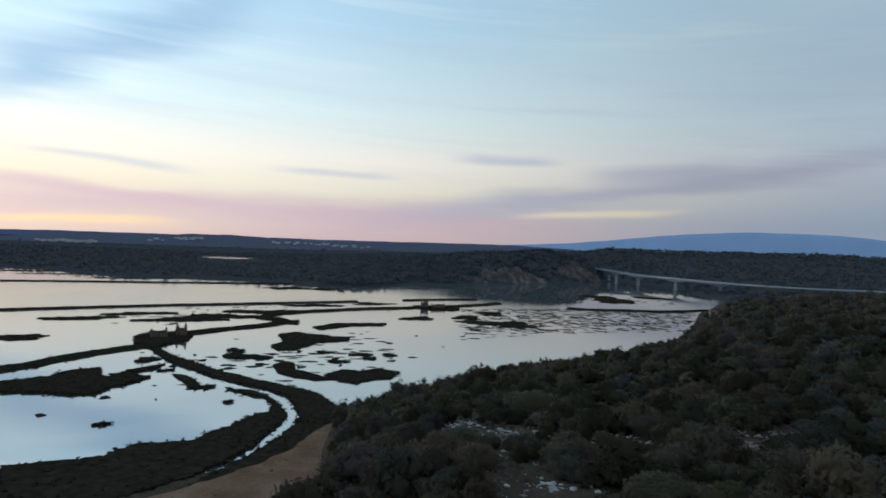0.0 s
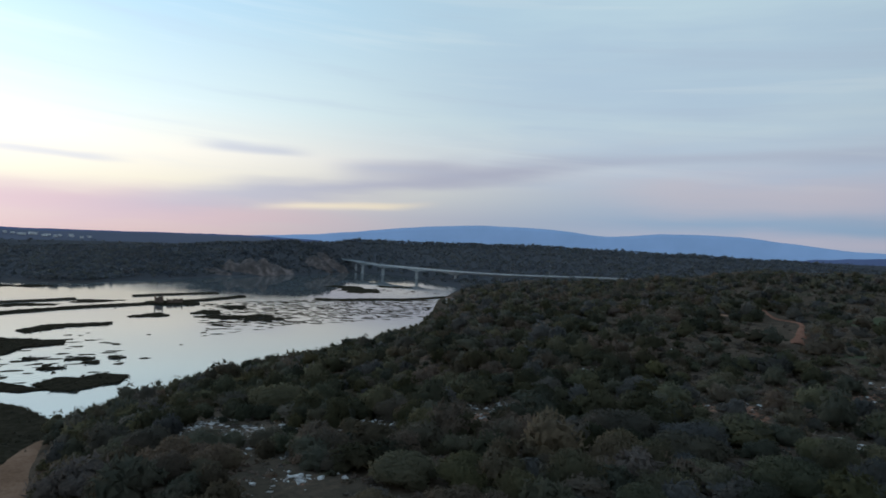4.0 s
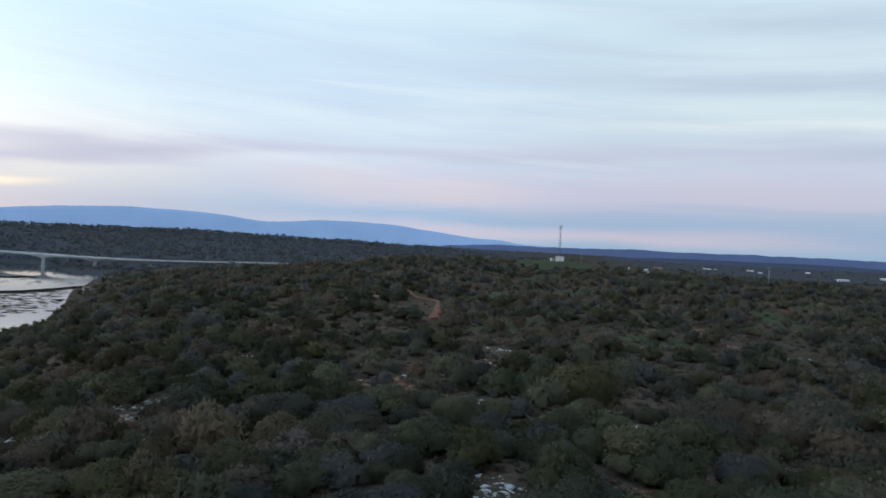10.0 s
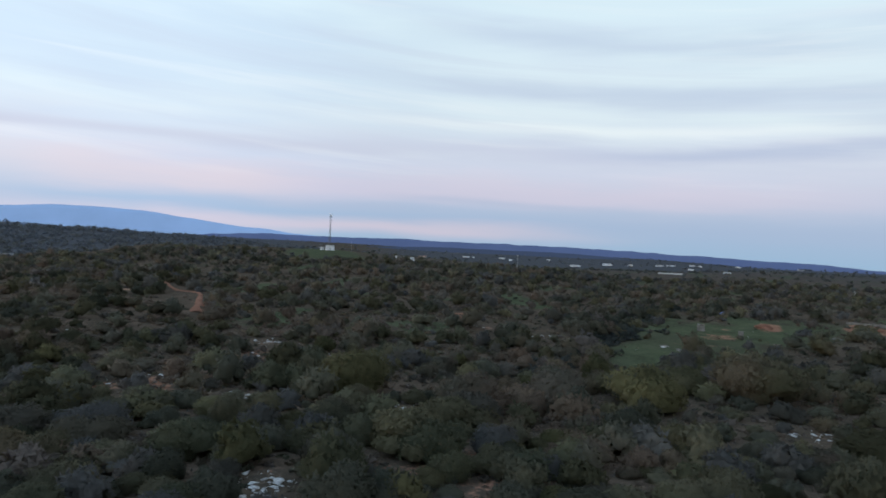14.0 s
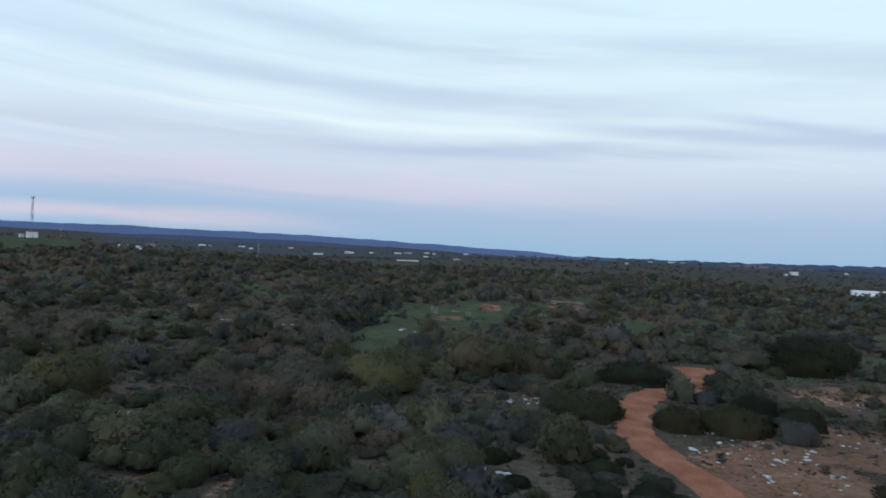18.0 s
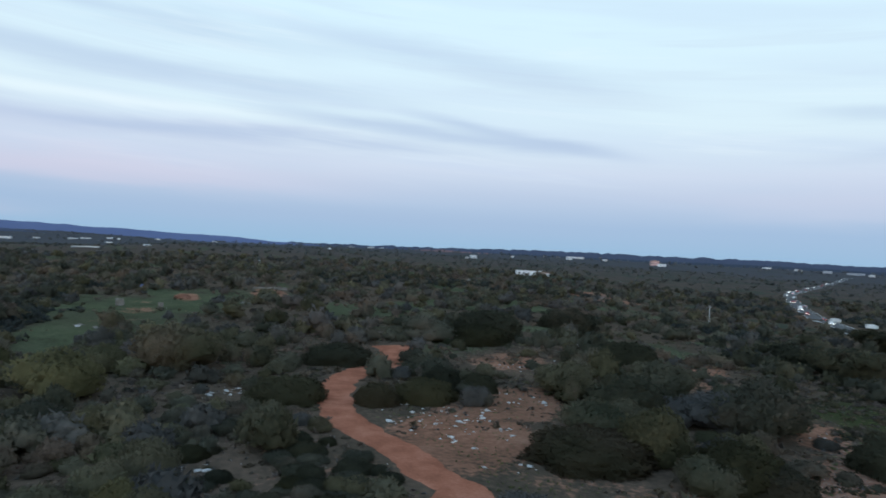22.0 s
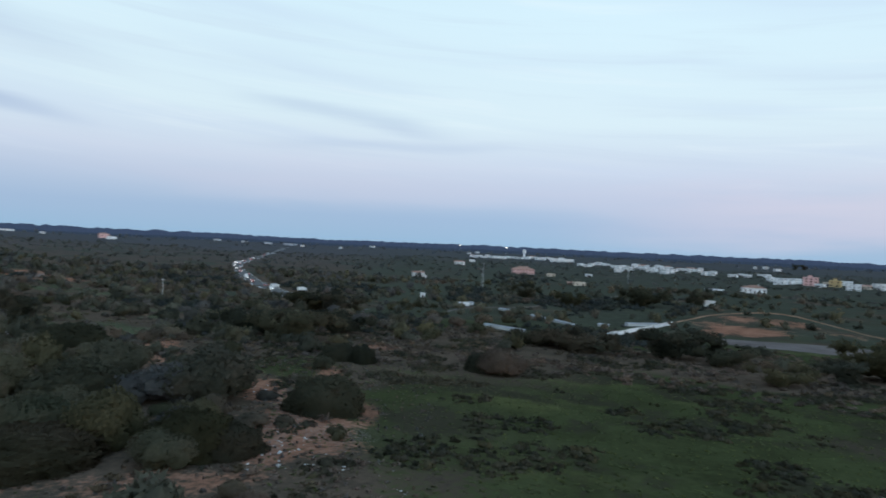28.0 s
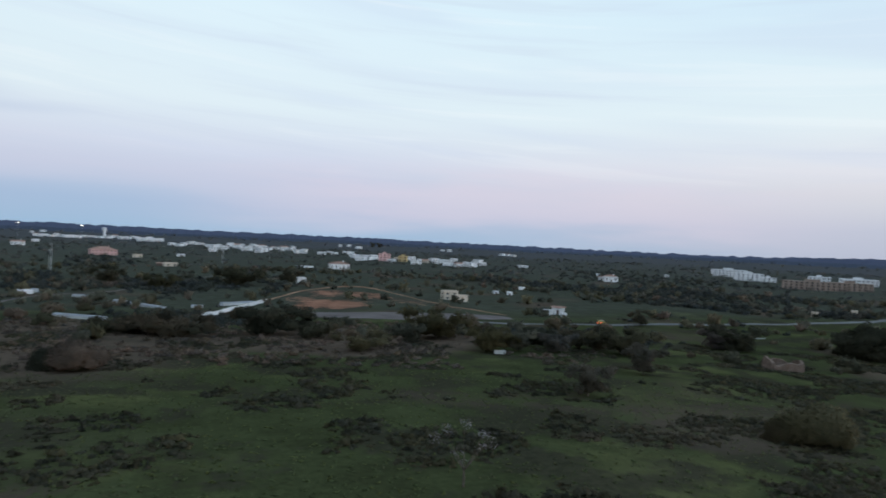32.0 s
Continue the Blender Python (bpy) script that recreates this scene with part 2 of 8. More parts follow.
def foliage(name, dark, light, dry, scale=0.35, leaf_size=5.0):
    """Leaves: plant differs from plant, with broad drifts of tone over the land and a fine leafy grain."""
    m = bpy.data.materials.new(name)
    m.use_nodes = True
    n = Nodes(m.node_tree)
    geo = n.add("ShaderNodeNewGeometry")
    pos = geo.outputs["Position"]
    drift = n.noise(pos, 0.03, 4.0, 0.6)
    spot = n.noise(pos, scale, 3.0, 0.6)
    fine = n.noise(pos, leaf_size, 3.0, 0.7)
    own = n.add("ShaderNodeAttribute")
    own.attribute_name = "tone"
    plant = n.math("FRACT", n.math("ADD", own.outputs["Fac"], n.add("ShaderNodeObjectInfo").outputs["Random"]))
    k = n.math("ADD", n.math("MULTIPLY", geo.outputs["Random Per Island"], 0.14), n.math("MULTIPLY", spot, 0.36))
    k = n.math("ADD", k, n.math("MULTIPLY", fine, 0.2))
    k = n.math("ADD", k, n.math("MULTIPLY", plant, 0.36))
    col = n.ramp(k, [(0.32, dark), (0.74, light)])
    # olive, green and bluish plants side by side
    hue = n.ramp(n.math("FRACT", n.math("MULTIPLY", plant, 13.0)), [(0.0, (1.10, 1.04, 0.84)), (0.4, (1.0, 1.0, 0.96)), (0.7, (0.92, 0.97, 1.03)), (1.0, (0.86, 0.91, 0.98))])
    col = n.mix(1.0, col, hue, "MULTIPLY")
    # some plants are dry and brown, more of them in some stands than in others
    sere = n.smooth(n.math("ADD", drift, n.math("MULTIPLY", n.math("FRACT", n.math("MULTIPLY", plant, 7.0)), 0.22)), 0.62, 0.8)
    col = n.mix(n.math("MULTIPLY", sere, 0.75), col, n.ramp(fine, [(0.3, tuple(c * 0.55 for c in dry)), (0.7, tuple(c * 1.15 for c in dry))]))
    stand_tone = n.ramp(n.noise(pos, 0.06, 3.0, 0.6), [(0.36, (0.8, 0.82, 0.84)), (0.5, (1.0, 1.0, 1.0)), (0.64, (1.25, 1.22, 1.2))])
    col = n.mix(1.0, col, stand_tone, "MULTIPLY")
    bsdf = n.add("ShaderNodeBsdfPrincipled")
    n.link(col, bsdf.inputs["Base Color"])
    bsdf.inputs["Roughness"].default_value = 0.9
    bsdf.inputs["Specular IOR Level"].default_value = 0.03
    b = n.add("ShaderNodeBump")
    b.inputs["Strength"].default_value, b.inputs["Distance"].default_value = 0.3, 0.15
    n.link(fine, b.inputs["Height"])
    n.link(b.outputs[0], bsdf.inputs["Normal"])
    # light also comes through the leaves
    thin_leaf = n.add("ShaderNodeBsdfTranslucent")
    n.link(col, thin_leaf.inputs["Color"])
    n.link(b.outputs[0], thin_leaf.inputs["Normal"])
    leaf = n.add("ShaderNodeMixShader")
    leaf.inputs[0].default_value = 0.5
    n.link(bsdf.outputs[0], leaf.inputs[1])
    n.link(thin_leaf.outputs[0], leaf.inputs[2])
    out = n.add("ShaderNodeOutputMaterial")
    n.link(leaf.outputs[0], out.inputs[0])
    return m


def land_material():
    """The ground: scrub litter, grass, red soil, pale limestone and marsh mud, laid out by the land cover of the sheet."""
    m = bpy.data.materials.new("land")
    m.use_nodes = True
    n = Nodes(m.node_tree)
    pos = n.add("ShaderNodeNewGeometry").outputs["Position"]
    cover = n.add("ShaderNodeVertexColor")
    cover.layer_name = "cover"
    sep = n.add("ShaderNodeSeparateColor")
    n.link(cover.outputs[0], sep.inputs[0])
    grass_f, soil_f, stone_f = sep.outputs
    big, mid, small = n.noise(pos, 0.02, 5.0), n.noise(pos, 0.16, 5.0, 0.6), n.noise(pos, 1.6, 5.0, 0.65)
    tiny = n.noise(pos, 7.0, 4.0, 0.7)
    k = n.math("ADD", n.math("MULTIPLY", mid, 0.5), n.math("MULTIPLY", small, 0.5))
    scrub = n.ramp(k, [(0.38, (0.046, 0.037, 0.028)), (0.5, (0.078, 0.058, 0.043)), (0.64, (0.124, 0.086, 0.064))])
    grass = n.ramp(k, [(0.36, (0.027, 0.029, 0.014)), (0.5, (0.039, 0.045, 0.020)), (0.66, (0.056, 0.064, 0.029))])
    soil = n.ramp(k, [(0.34, (0.085, 0.052, 0.036)), (0.5, (0.208, 0.101, 0.066)), (0.66, (0.310, 0.164, 0.112))])
    stone = n.ramp(n.math("ADD", n.math("MULTIPLY", small, 0.5), n.math("MULTIPLY", tiny, 0.5)),
                   [(0.42, (0.07, 0.06, 0.05)), (0.55, (0.16, 0.135, 0.12)), (0.7, (0.34, 0.31, 0.29))])
    bright = n.noise(pos, 0.045, 3.0, 0.55)
    grass = n.mix(n.math("MULTIPLY", n.smooth(bright, 0.54, 0.66), 0.7), grass, n.ramp(k, [(0.38, (0.054, 0.058, 0.025)), (0.62, (0.094, 0.098, 0.040))]))
    clump = n.math("ADD", n.math("MULTIPLY", n.noise(pos, 0.085, 4.0, 0.62), 0.82), n.math("MULTIPLY", small, 0.18))
    grass = n.mix(n.math("MULTIPLY", n.smooth(clump, 0.49, 0.57), 0.85), grass, n.ramp(small, [(0.35, (0.022, 0.021, 0.014)), (0.65, (0.040, 0.036, 0.024))]))
    place = n.add("ShaderNodeSeparateXYZ")
    n.link(pos, place.inputs[0])
    pasture = n.ramp(k, [(0.36, (0.046, 0.050, 0.030)), (0.5, (0.072, 0.080, 0.047)), (0.66, (0.106, 0.110, 0.069))])
    grass = n.mix(n.math("MULTIPLY", n.smooth(place.outputs[0], 55.0, 105.0), 0.8), grass, pasture)
    plain = n.ramp(k, [(0.36, (0.034, 0.036, 0.028)), (0.5, (0.048, 0.051, 0.039)), (0.66, (0.068, 0.070, 0.054))])
    grass = n.mix(n.math("MULTIPLY", n.smooth(place.outputs[1], -175.0, -250.0), 0.85), grass, plain)
    jit = n.math("MULTIPLY", n.math("SUBTRACT", k, 0.5), 1.6)
    col = n.mix(n.smooth(n.math("ADD", grass_f, jit), 0.35, 0.65), scrub, grass)
    col = n.mix(n.smooth(n.math("ADD", soil_f, jit), 0.42, 0.62), col, soil)
    col = n.mix(n.smooth(n.math("ADD", stone_f, n.math("MULTIPLY", n.math("SUBTRACT", tiny, 0.5), 1.8)), 0.5, 0.68), col, stone)
    col = n.mix(n.math("MULTIPLY", n.smooth(big, 0.52, 0.68), 0.35), col, (0.05, 0.042, 0.03, 1.0))
    # woodland floor, lifted and blued to carry the far haze
    hazed_wood = n.ramp(k, [(0.35, (0.058, 0.058, 0.064)), (0.65, (0.076, 0.075, 0.080))])
    col = n.mix(cover.outputs[1], hazed_wood, col)
    bsdf = n.add("ShaderNodeBsdfPrincipled")
    n.link(col, bsdf.inputs["Base Color"])
    bsdf.inputs["Roughness"].default_value = 1.0
    bsdf.inputs["Specular IOR Level"].default_value = 0.0
    b = n.add("ShaderNodeBump")
    b.inputs["Strength"].default_value, b.inputs["Distance"].default_value = 0.6, 0.25
    n.link(small, b.inputs["Height"])
    n.link(b.outputs[0], bsdf.inputs["Normal"])
    out = n.add("ShaderNodeOutputMaterial")
    n.link(bsdf.outputs[0], out.inputs[0])
    return m


def water_material():
    m = bpy.data.materials.new("still_water")
    m.use_nodes = True
    n = Nodes(m.node_tree)
    pos = n.add("ShaderNodeNewGeometry").outputs["Position"]
    bsdf = n.add("ShaderNodeBsdfPrincipled")
    n.link(n.ramp(n.noise(pos, 0.02, 4.0), [(0.35, (0.06, 0.07, 0.075)), (0.65, (0.09, 0.098, 0.098))]), bsdf.inputs["Base Color"])
    patch = n.noise(pos, 0.006, 4.0, 0.6)
    far = n.add("ShaderNodeVectorMath")
    far.operation = "LENGTH"
    n.link(pos, far.inputs[0])
    breeze = n.math("MULTIPLY", n.smooth(far.outputs["Value"], 210.0, 380.0), 0.045)   # the open river is ruffled, the pans are still
    lee = n.add("ShaderNodeVectorMath")
    lee.operation = "DISTANCE"
    n.link(pos, lee.inputs[0])
    lee.inputs[1].default_value = (105.0, 650.0, 0.0)
    cove = n.add("ShaderNodeVectorMath")
    cove.operation = "DISTANCE"
    n.link(pos, cove.inputs[0])
    cove.inputs[1].default_value = (205.0, 815.0, 0.0)
    sheltered = n.math("MINIMUM", lee.outputs["Value"], n.math("SUBTRACT", cove.outputs["Value"], 45.0))
    ruffled = n.math("ADD", breeze, n.math("MULTIPLY", n.smooth(patch, 0.45, 0.65), 0.07))
    ruffled = n.math("MULTIPLY", ruffled, n.smooth(n.math("ADD", sheltered, n.math("MULTIPLY", n.math("SUBTRACT", patch, 0.5), 120.0)), 85.0, 150.0))   # calm in the lee of the headland
    n.link(n.math("ADD", 0.03, ruffled), bsdf.inputs["Roughness"])
    bsdf.inputs["IOR"].default_value = 3.05
    bsdf.inputs["Specular IOR Level"].default_value = 1.0
    b = n.add("ShaderNodeBump")
    b.inputs["Strength"].default_value, b.inputs["Distance"].default_value = 0.04, 0.02
    n.link(n.noise(pos, 0.9, 3.0), b.inputs["Height"])
    n.link(b.outputs[0], bsdf.inputs["Normal"])
    out = n.add("ShaderNodeOutputMaterial")
    n.link(bsdf.outputs[0], out.inputs[0])
    return m


LAND, WATER = land_material(), water_material()
LEAF = foliage("scrub_leaves", (0.060, 0.059, 0.042), (0.148, 0.134, 0.094), (0.170, 0.119, 0.094))
LEAF_GREY = foliage("grey_green_leaves", (0.080, 0.074, 0.066), (0.142, 0.128, 0.114), (0.155, 0.123, 0.106))
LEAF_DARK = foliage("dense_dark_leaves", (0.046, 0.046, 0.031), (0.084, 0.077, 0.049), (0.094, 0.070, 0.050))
LEAF_YELLOW = foliage("olive_green_leaves", (0.068, 0.068, 0.042), (0.160, 0.146, 0.090), (0.168, 0.124, 0.092))
# paler and bluer than the other leaves: distance haze put into the colour
LEAF_HAZED = foliage("hazed_far_woods", (0.114, 0.119, 0.131), (0.138, 0.143, 0.156), (0.146, 0.139, 0.144), scale=0.02, leaf_size=0.3)
LEAF_PLAIN = foliage("plain_trees", (0.072, 0.075, 0.068), (0.126, 0.126, 0.114), (0.135, 0.118, 0.108))
GROVE = foliage("dense_grove_leaves", (0.042, 0.045, 0.040), (0.078, 0.081, 0.073), (0.082, 0.077, 0.068))
HERB = foliage("dry_herbs", (0.0788, 0.0648, 0.0508), (0.1837, 0.14, 0.112), (0.1925, 0.133, 0.105))
GRASSY = foliage("meadow_grass", (0.075, 0.086, 0.035), (0.120, 0.134, 0.055), (0.105, 0.095, 0.058))
BRAMBLE = foliage("bramble_leaves", (0.044, 0.042, 0.028), (0.088, 0.080, 0.054), (0.096, 0.080, 0.056))
SALTBUSH = foliage("salt_bushes", (0.032, 0.030, 0.020), (0.085, 0.072, 0.050), (0.095, 0.072, 0.050))
MARSH = material("marsh_plants", ((0.016, 0.014, 0.009), (0.030, 0.025, 0.017), (0.050, 0.040, 0.028)), 0.5, 6, 0.95)
BARK = material("bark", ((0.05, 0.04, 0.03), (0.11, 0.09, 0.07)), 3.0)
BLOSSOM = material("blossom", ((0.14, 0.125, 0.125), (0.27, 0.24, 0.245)), 3.0, island=True)
DECKING = material("pale_bridge_concrete", ((0.34, 0.35, 0.36), (0.42, 0.43, 0.44), (0.50, 0.50, 0.51)), 0.05, 14, 0.85, bump=0.1)
BEIGE = material("bare_block_walls", ((0.22, 0.165, 0.135), (0.30, 0.235, 0.20)), 0.3, 9, 0.9, bump=0.2)
CONCRETE = material("concrete", ((0.30, 0.30, 0.29), (0.42, 0.42, 0.41), (0.50, 0.50, 0.48)), 0.15, 14, 0.85, bump=0.1)
PAINT = material("white_render", ((0.50, 0.50, 0.51), (0.62, 0.62, 0.63), (0.72, 0.72, 0.72)), 0.25, 10, 0.8, bump=0.1, spread=0.08)
CREAM = material("cream_render", ((0.42, 0.35, 0.28), (0.52, 0.45, 0.37)), 0.25, 10, 0.85, bump=0.1)
PINK = material("pink_render", ((0.48, 0.28, 0.26), (0.58, 0.36, 0.34)), 0.25, 10, 0.85, bump=0.1)
OCHRE = material("ochre_render", ((0.46, 0.33, 0.16), (0.56, 0.42, 0.22)), 0.25, 10, 0.85, bump=0.1)
TILE = material("clay_tiles", ((0.17, 0.09, 0.065), (0.26, 0.15, 0.115), (0.33, 0.21, 0.17)), 0.8, 9, 0.85)
PANE = material("window_glass", ((0.02, 0.025, 0.03), (0.05, 0.055, 0.06)), 0.5, 4, 0.12, bump=0)
STEEL = material("galvanised_steel", ((0.28, 0.29, 0.30), (0.42, 0.43, 0.44)), 0.8, 9, 0.5, 0.7, bump=0.05)
WOOD = material("weathered_wood", ((0.13, 0.10, 0.08), (0.24, 0.20, 0.16)), 1.2, 9, 0.9)
DOORS = material("door_paint", ((0.07, 0.05, 0.04), (0.12, 0.09, 0.07)), 1.0)
ROCK = material("limestone", ((0.23, 0.216, 0.208), (0.40, 0.383, 0.373), (0.60, 0.58, 0.57)), 2.4, 8, 0.9, bump=0.5)
CLIFF = material("cliff_rock", ((0.046, 0.043, 0.042), (0.105, 0.087, 0.082), (0.270, 0.215, 0.203)), 0.11, 7, 0.95, bump=0.6)
REDSOIL = material("red_track", ((0.15, 0.056, 0.035), (0.245, 0.094, 0.058), (0.335, 0.143, 0.095)), 0.3, 14, 0.95, bump=0.4)
PATHSOIL = material("trodden_path", ((0.11, 0.054, 0.037), (0.18, 0.088, 0.060), (0.24, 0.125, 0.090)), 0.5, 9, 0.95, bump=0.3)
SAND = material("sandy_ground", ((0.13, 0.074, 0.046), (0.21, 0.122, 0.080), (0.28, 0.18, 0.125)), 0.12, 16, 0.95, bump=0.3)
ASPHALT = material("asphalt", ((0.05, 0.05, 0.052), (0.075, 0.075, 0.078), (0.10, 0.10, 0.10)), 0.2, 14, 0.85, bump=0.1)
GRAVEL = material("pale_gravel", ((0.075, 0.063, 0.058), (0.11, 0.093, 0.088), (0.15, 0.13, 0.125)), 0.1, 14, 0.95, bump=0.2)
BRICKY = material("old_masonry", ((0.075, 0.052, 0.042), (0.13, 0.094, 0.076), (0.20, 0.155, 0.13)), 0.6, 9, 0.95, bump=0.5)
OLDSTONE = material("old_pale_stone", ((0.11, 0.098, 0.086), (0.19, 0.172, 0.155), (0.26, 0.24, 0.22)), 0.8, 9, 0.95, bump=0.5)
PLASTIC = material("greenhouse_film", ((0.32, 0.34, 0.38), (0.44, 0.46, 0.50)), 0.2, 8, 0.4, bump=0.05)
DARKSTEEL = material("weathered_steel", ((0.10, 0.105, 0.11), (0.17, 0.175, 0.18)), 0.8, 9, 0.8, bump=0.05)
BLUE = material("blue_sheet", ((0.10, 0.12, 0.25), (0.17, 0.2, 0.36)), 0.5, 8, 0.6)
TYRE = material("rubber", ((0.015, 0.015, 0.015), (0.03, 0.03, 0.03)), 2.0)


def hazed_material(name, colour, glow):
    """Backdrop of far ranges: matt, air haze put into the colour and a faint even glow, with long soft folds."""
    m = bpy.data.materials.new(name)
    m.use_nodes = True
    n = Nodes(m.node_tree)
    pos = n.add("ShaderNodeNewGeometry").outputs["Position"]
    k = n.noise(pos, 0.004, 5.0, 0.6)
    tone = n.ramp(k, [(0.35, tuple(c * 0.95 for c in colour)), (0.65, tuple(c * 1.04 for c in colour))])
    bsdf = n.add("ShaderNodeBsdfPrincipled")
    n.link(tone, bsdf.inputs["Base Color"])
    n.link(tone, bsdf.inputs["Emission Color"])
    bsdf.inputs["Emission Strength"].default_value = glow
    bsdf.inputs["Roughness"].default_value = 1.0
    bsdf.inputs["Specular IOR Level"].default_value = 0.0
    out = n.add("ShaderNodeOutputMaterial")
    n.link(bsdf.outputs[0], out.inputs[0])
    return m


# the haze of each distance is painted in as blue tint and glow
HILLS = hazed_material("blue_hazed_woods", (0.056, 0.077, 0.145), 0.55)
GREYHILLS = hazed_material("hazy_wooded_distance", (0.062, 0.074, 0.104), 0.5)
NEARHILLS = hazed_material("hazed_woods", (0.040, 0.051, 0.080), 0.4)
FARPLAIN = hazed_material("hazy_plain", (0.035, 0.045, 0.064), 0.3)
FARSOIL = hazed_material("hazy_red_fields", (0.120, 0.078, 0.085), 0.3)
MOUNT = hazed_material("hazed_mountains", (0.160, 0.245, 0.39), 0.62)


def lamp_material(name, colour, strength):
    m = bpy.data.materials.new(name)
    m.use_nodes = True
    n = Nodes(m.node_tree)
    e = n.add("ShaderNodeEmission")
    e.inputs[0].default_value, e.inputs[1].default_value = (*colour, 1.0), strength
    out = n.add("ShaderNodeOutputMaterial")
    n.link(e.outputs[0], out.inputs[0])
    return m


HEADLIGHT = lamp_material("headlight_on", (1.0, 0.93, 0.8), 6.0)
TAILLIGHT = lamp_material("tail_light_on", (1.0, 0.12, 0.08), 2.5)


# ---- helpers for meshes ----
def mesh_from(name, verts, faces, mat, smooth=False, normals=None, tone=None):
    """A mesh from arrays; faces all have the same number of corners. Leaves may bring the normals of their crown and a tone for each plant."""
    verts, faces = np.asarray(verts, np.float32), np.asarray(faces, np.int32)
    me = bpy.data.meshes.new(name)
    k = faces.shape[1]
    me.vertices.add(len(verts))
    me.vertices.foreach_set("co", verts.ravel())
    me.loops.add(faces.size)
    me.loops.foreach_set("vertex_index", faces.ravel())
    me.polygons.add(len(faces))
    me.polygons.foreach_set("loop_start", np.arange(0, faces.size, k, dtype=np.int32))
    if smooth:
        me.polygons.foreach_set("use_smooth", np.ones(len(faces), bool))
    me.update(calc_edges=True)
    if normals is not None:
        put = me.attributes.new("custom_normal", "FLOAT_VECTOR", "POINT")
        put.data.foreach_set("vector", np.asarray(normals, np.float32).ravel())
    if tone is not None:
        put = me.attributes.new("tone", "FLOAT", "POINT")
        put.data.foreach_set("value", np.asarray(tone, np.float32).ravel())
    me.materials.append(mat)
    return me


def part(name, bm, mat, parent=None, label="", smooth=False):
    """Links a bmesh as one mesh object, under a thing or a part."""
    me = bpy.data.meshes.new(name)
    bmesh.ops.recalc_face_normals(bm, faces=bm.faces)
    for f in bm.faces:
        f.smooth = smooth
    bm.to_mesh(me)
    bm.free()
    me.materials.append(mat)
    ob = new(name, me)
    if parent:
        ob.parent = parent
    return tagged(ob, label)


def put_mesh(name, me, parent=None, label=""):
    ob = new(name, me)
    if parent:
        ob.parent = parent
    return tagged(ob, label)


def box(bm, x0, y0, z0, x1, y1, z1, bevel=0.0):
    m = Matrix.Translation(((x0 + x1) / 2, (y0 + y1) / 2, (z0 + z1) / 2)) @ Matrix.Diagonal((x1 - x0, y1 - y0, z1 - z0, 1))
    made = bmesh.ops.create_cube(bm, size=1.0, matrix=m)
    if bevel:
        edges = list({e for v in made["verts"] for e in v.link_edges})
        bmesh.ops.bevel(bm, geom=edges, offset=bevel, segments=1, affect="EDGES")
    return bm


def boxed(*args, **kw):
    return box(bmesh.new(), *args, **kw)


def rod(bm, a, b, r0, r1=None, sides=8):
    a, b = Vector(a), Vector(b)
    d = b - a
    m = Matrix.Translation((a + b) / 2) @ d.to_track_quat("Z", "Y").to_matrix().to_4x4()
    bmesh.ops.create_cone(bm, cap_ends=True, segments=sides, radius1=r0, radius2=r0 if r1 is None else r1, depth=d.length, matrix=m)
    return bm


def polar(b, r):
    return r * math.sin(radians(b)), r * math.cos(radians(b))


# ---- the lie of the land ----
# one line for each bearing: twelve pairs of distance and height above the river, from the camera outwards
PROFILES = []


def profile(bearing, *pairs):
    PROFILES.append((bearing, pairs[0::2], pairs[1::2]))


profile(-60, 6, 28, 40, 26, 75, 9, 100, 0.4, 150, 0.2, 160, -2, 900, -2, 940, 2, 1500, 15, 2300, 2, 3500, 4, 4500, 6)
profile(-36, 6, 28, 40, 26, 75, 9, 98, 0.4, 138, 0.2, 148, -2, 862, -2, 895, 2, 1500, 7.5, 2300, 2, 3500, 4, 4500, 6)
profile(-26.5, 6, 28, 40, 26, 78, 9, 101, 0.4, 133, 0.2, 150, -2, 700, -2, 730, 2, 1500, 5.5, 2300, 2, 3500, 4, 4500, 6)
profile(-20, 6, 28, 40, 26.5, 80, 10, 104, 0.5, 128, 0.2, 150, -2, 680, -2, 710, 2, 1300, 1.5, 2300, 1.5, 3500, 4, 4500, 6)
profile(-12, 6, 28.5, 42, 27, 80, 10, 106, 0.7, 158, 0.3, 168, -2, 625, -2, 650, 2, 1250, 8, 2300, 8, 3500, 6, 4500, 8)
profile(-9, 6, 28.5, 44, 27.5, 85, 17, 128, 7.0, 170, 0.2, 177, -2, 620, -2, 645, 2, 1250, 15, 2300, 10, 3500, 8, 4500, 8)
profile(-3, 6, 29, 45, 28, 92, 19, 145, 9.0, 193, 0.2, 201, -2, 690, -2, 715, 2, 960, 28, 2300, 12, 3500, 10, 4500, 10)
profile(3, 6, 29, 45, 28, 97, 20, 160, 11, 222, 0.2, 231, -2, 775, -2, 800, 3, 930, 37, 2300, 20, 3500, 14, 4500, 14)
profile(7.6, 6, 29, 45, 28, 99, 20.3, 167, 11.6, 242, 0.2, 252, -2, 840, -2, 865, 5, 985, 42.5, 1600, 30, 3500, 18, 4500, 18)
profile(9.6, 6, 29, 45, 28, 100, 20.5, 170, 12, 250, 0.2, 260, -2, 880, -2, 905, 6, 1010, 37, 2000, 36, 3500, 20, 4500, 20)
profile(14, 6, 29, 45, 28, 100, 21, 180, 13.2, 284, 0.2, 296, -2, 1010, -2, 1040, 3, 1700, 49, 2300, 40, 3500, 25, 4500, 25)
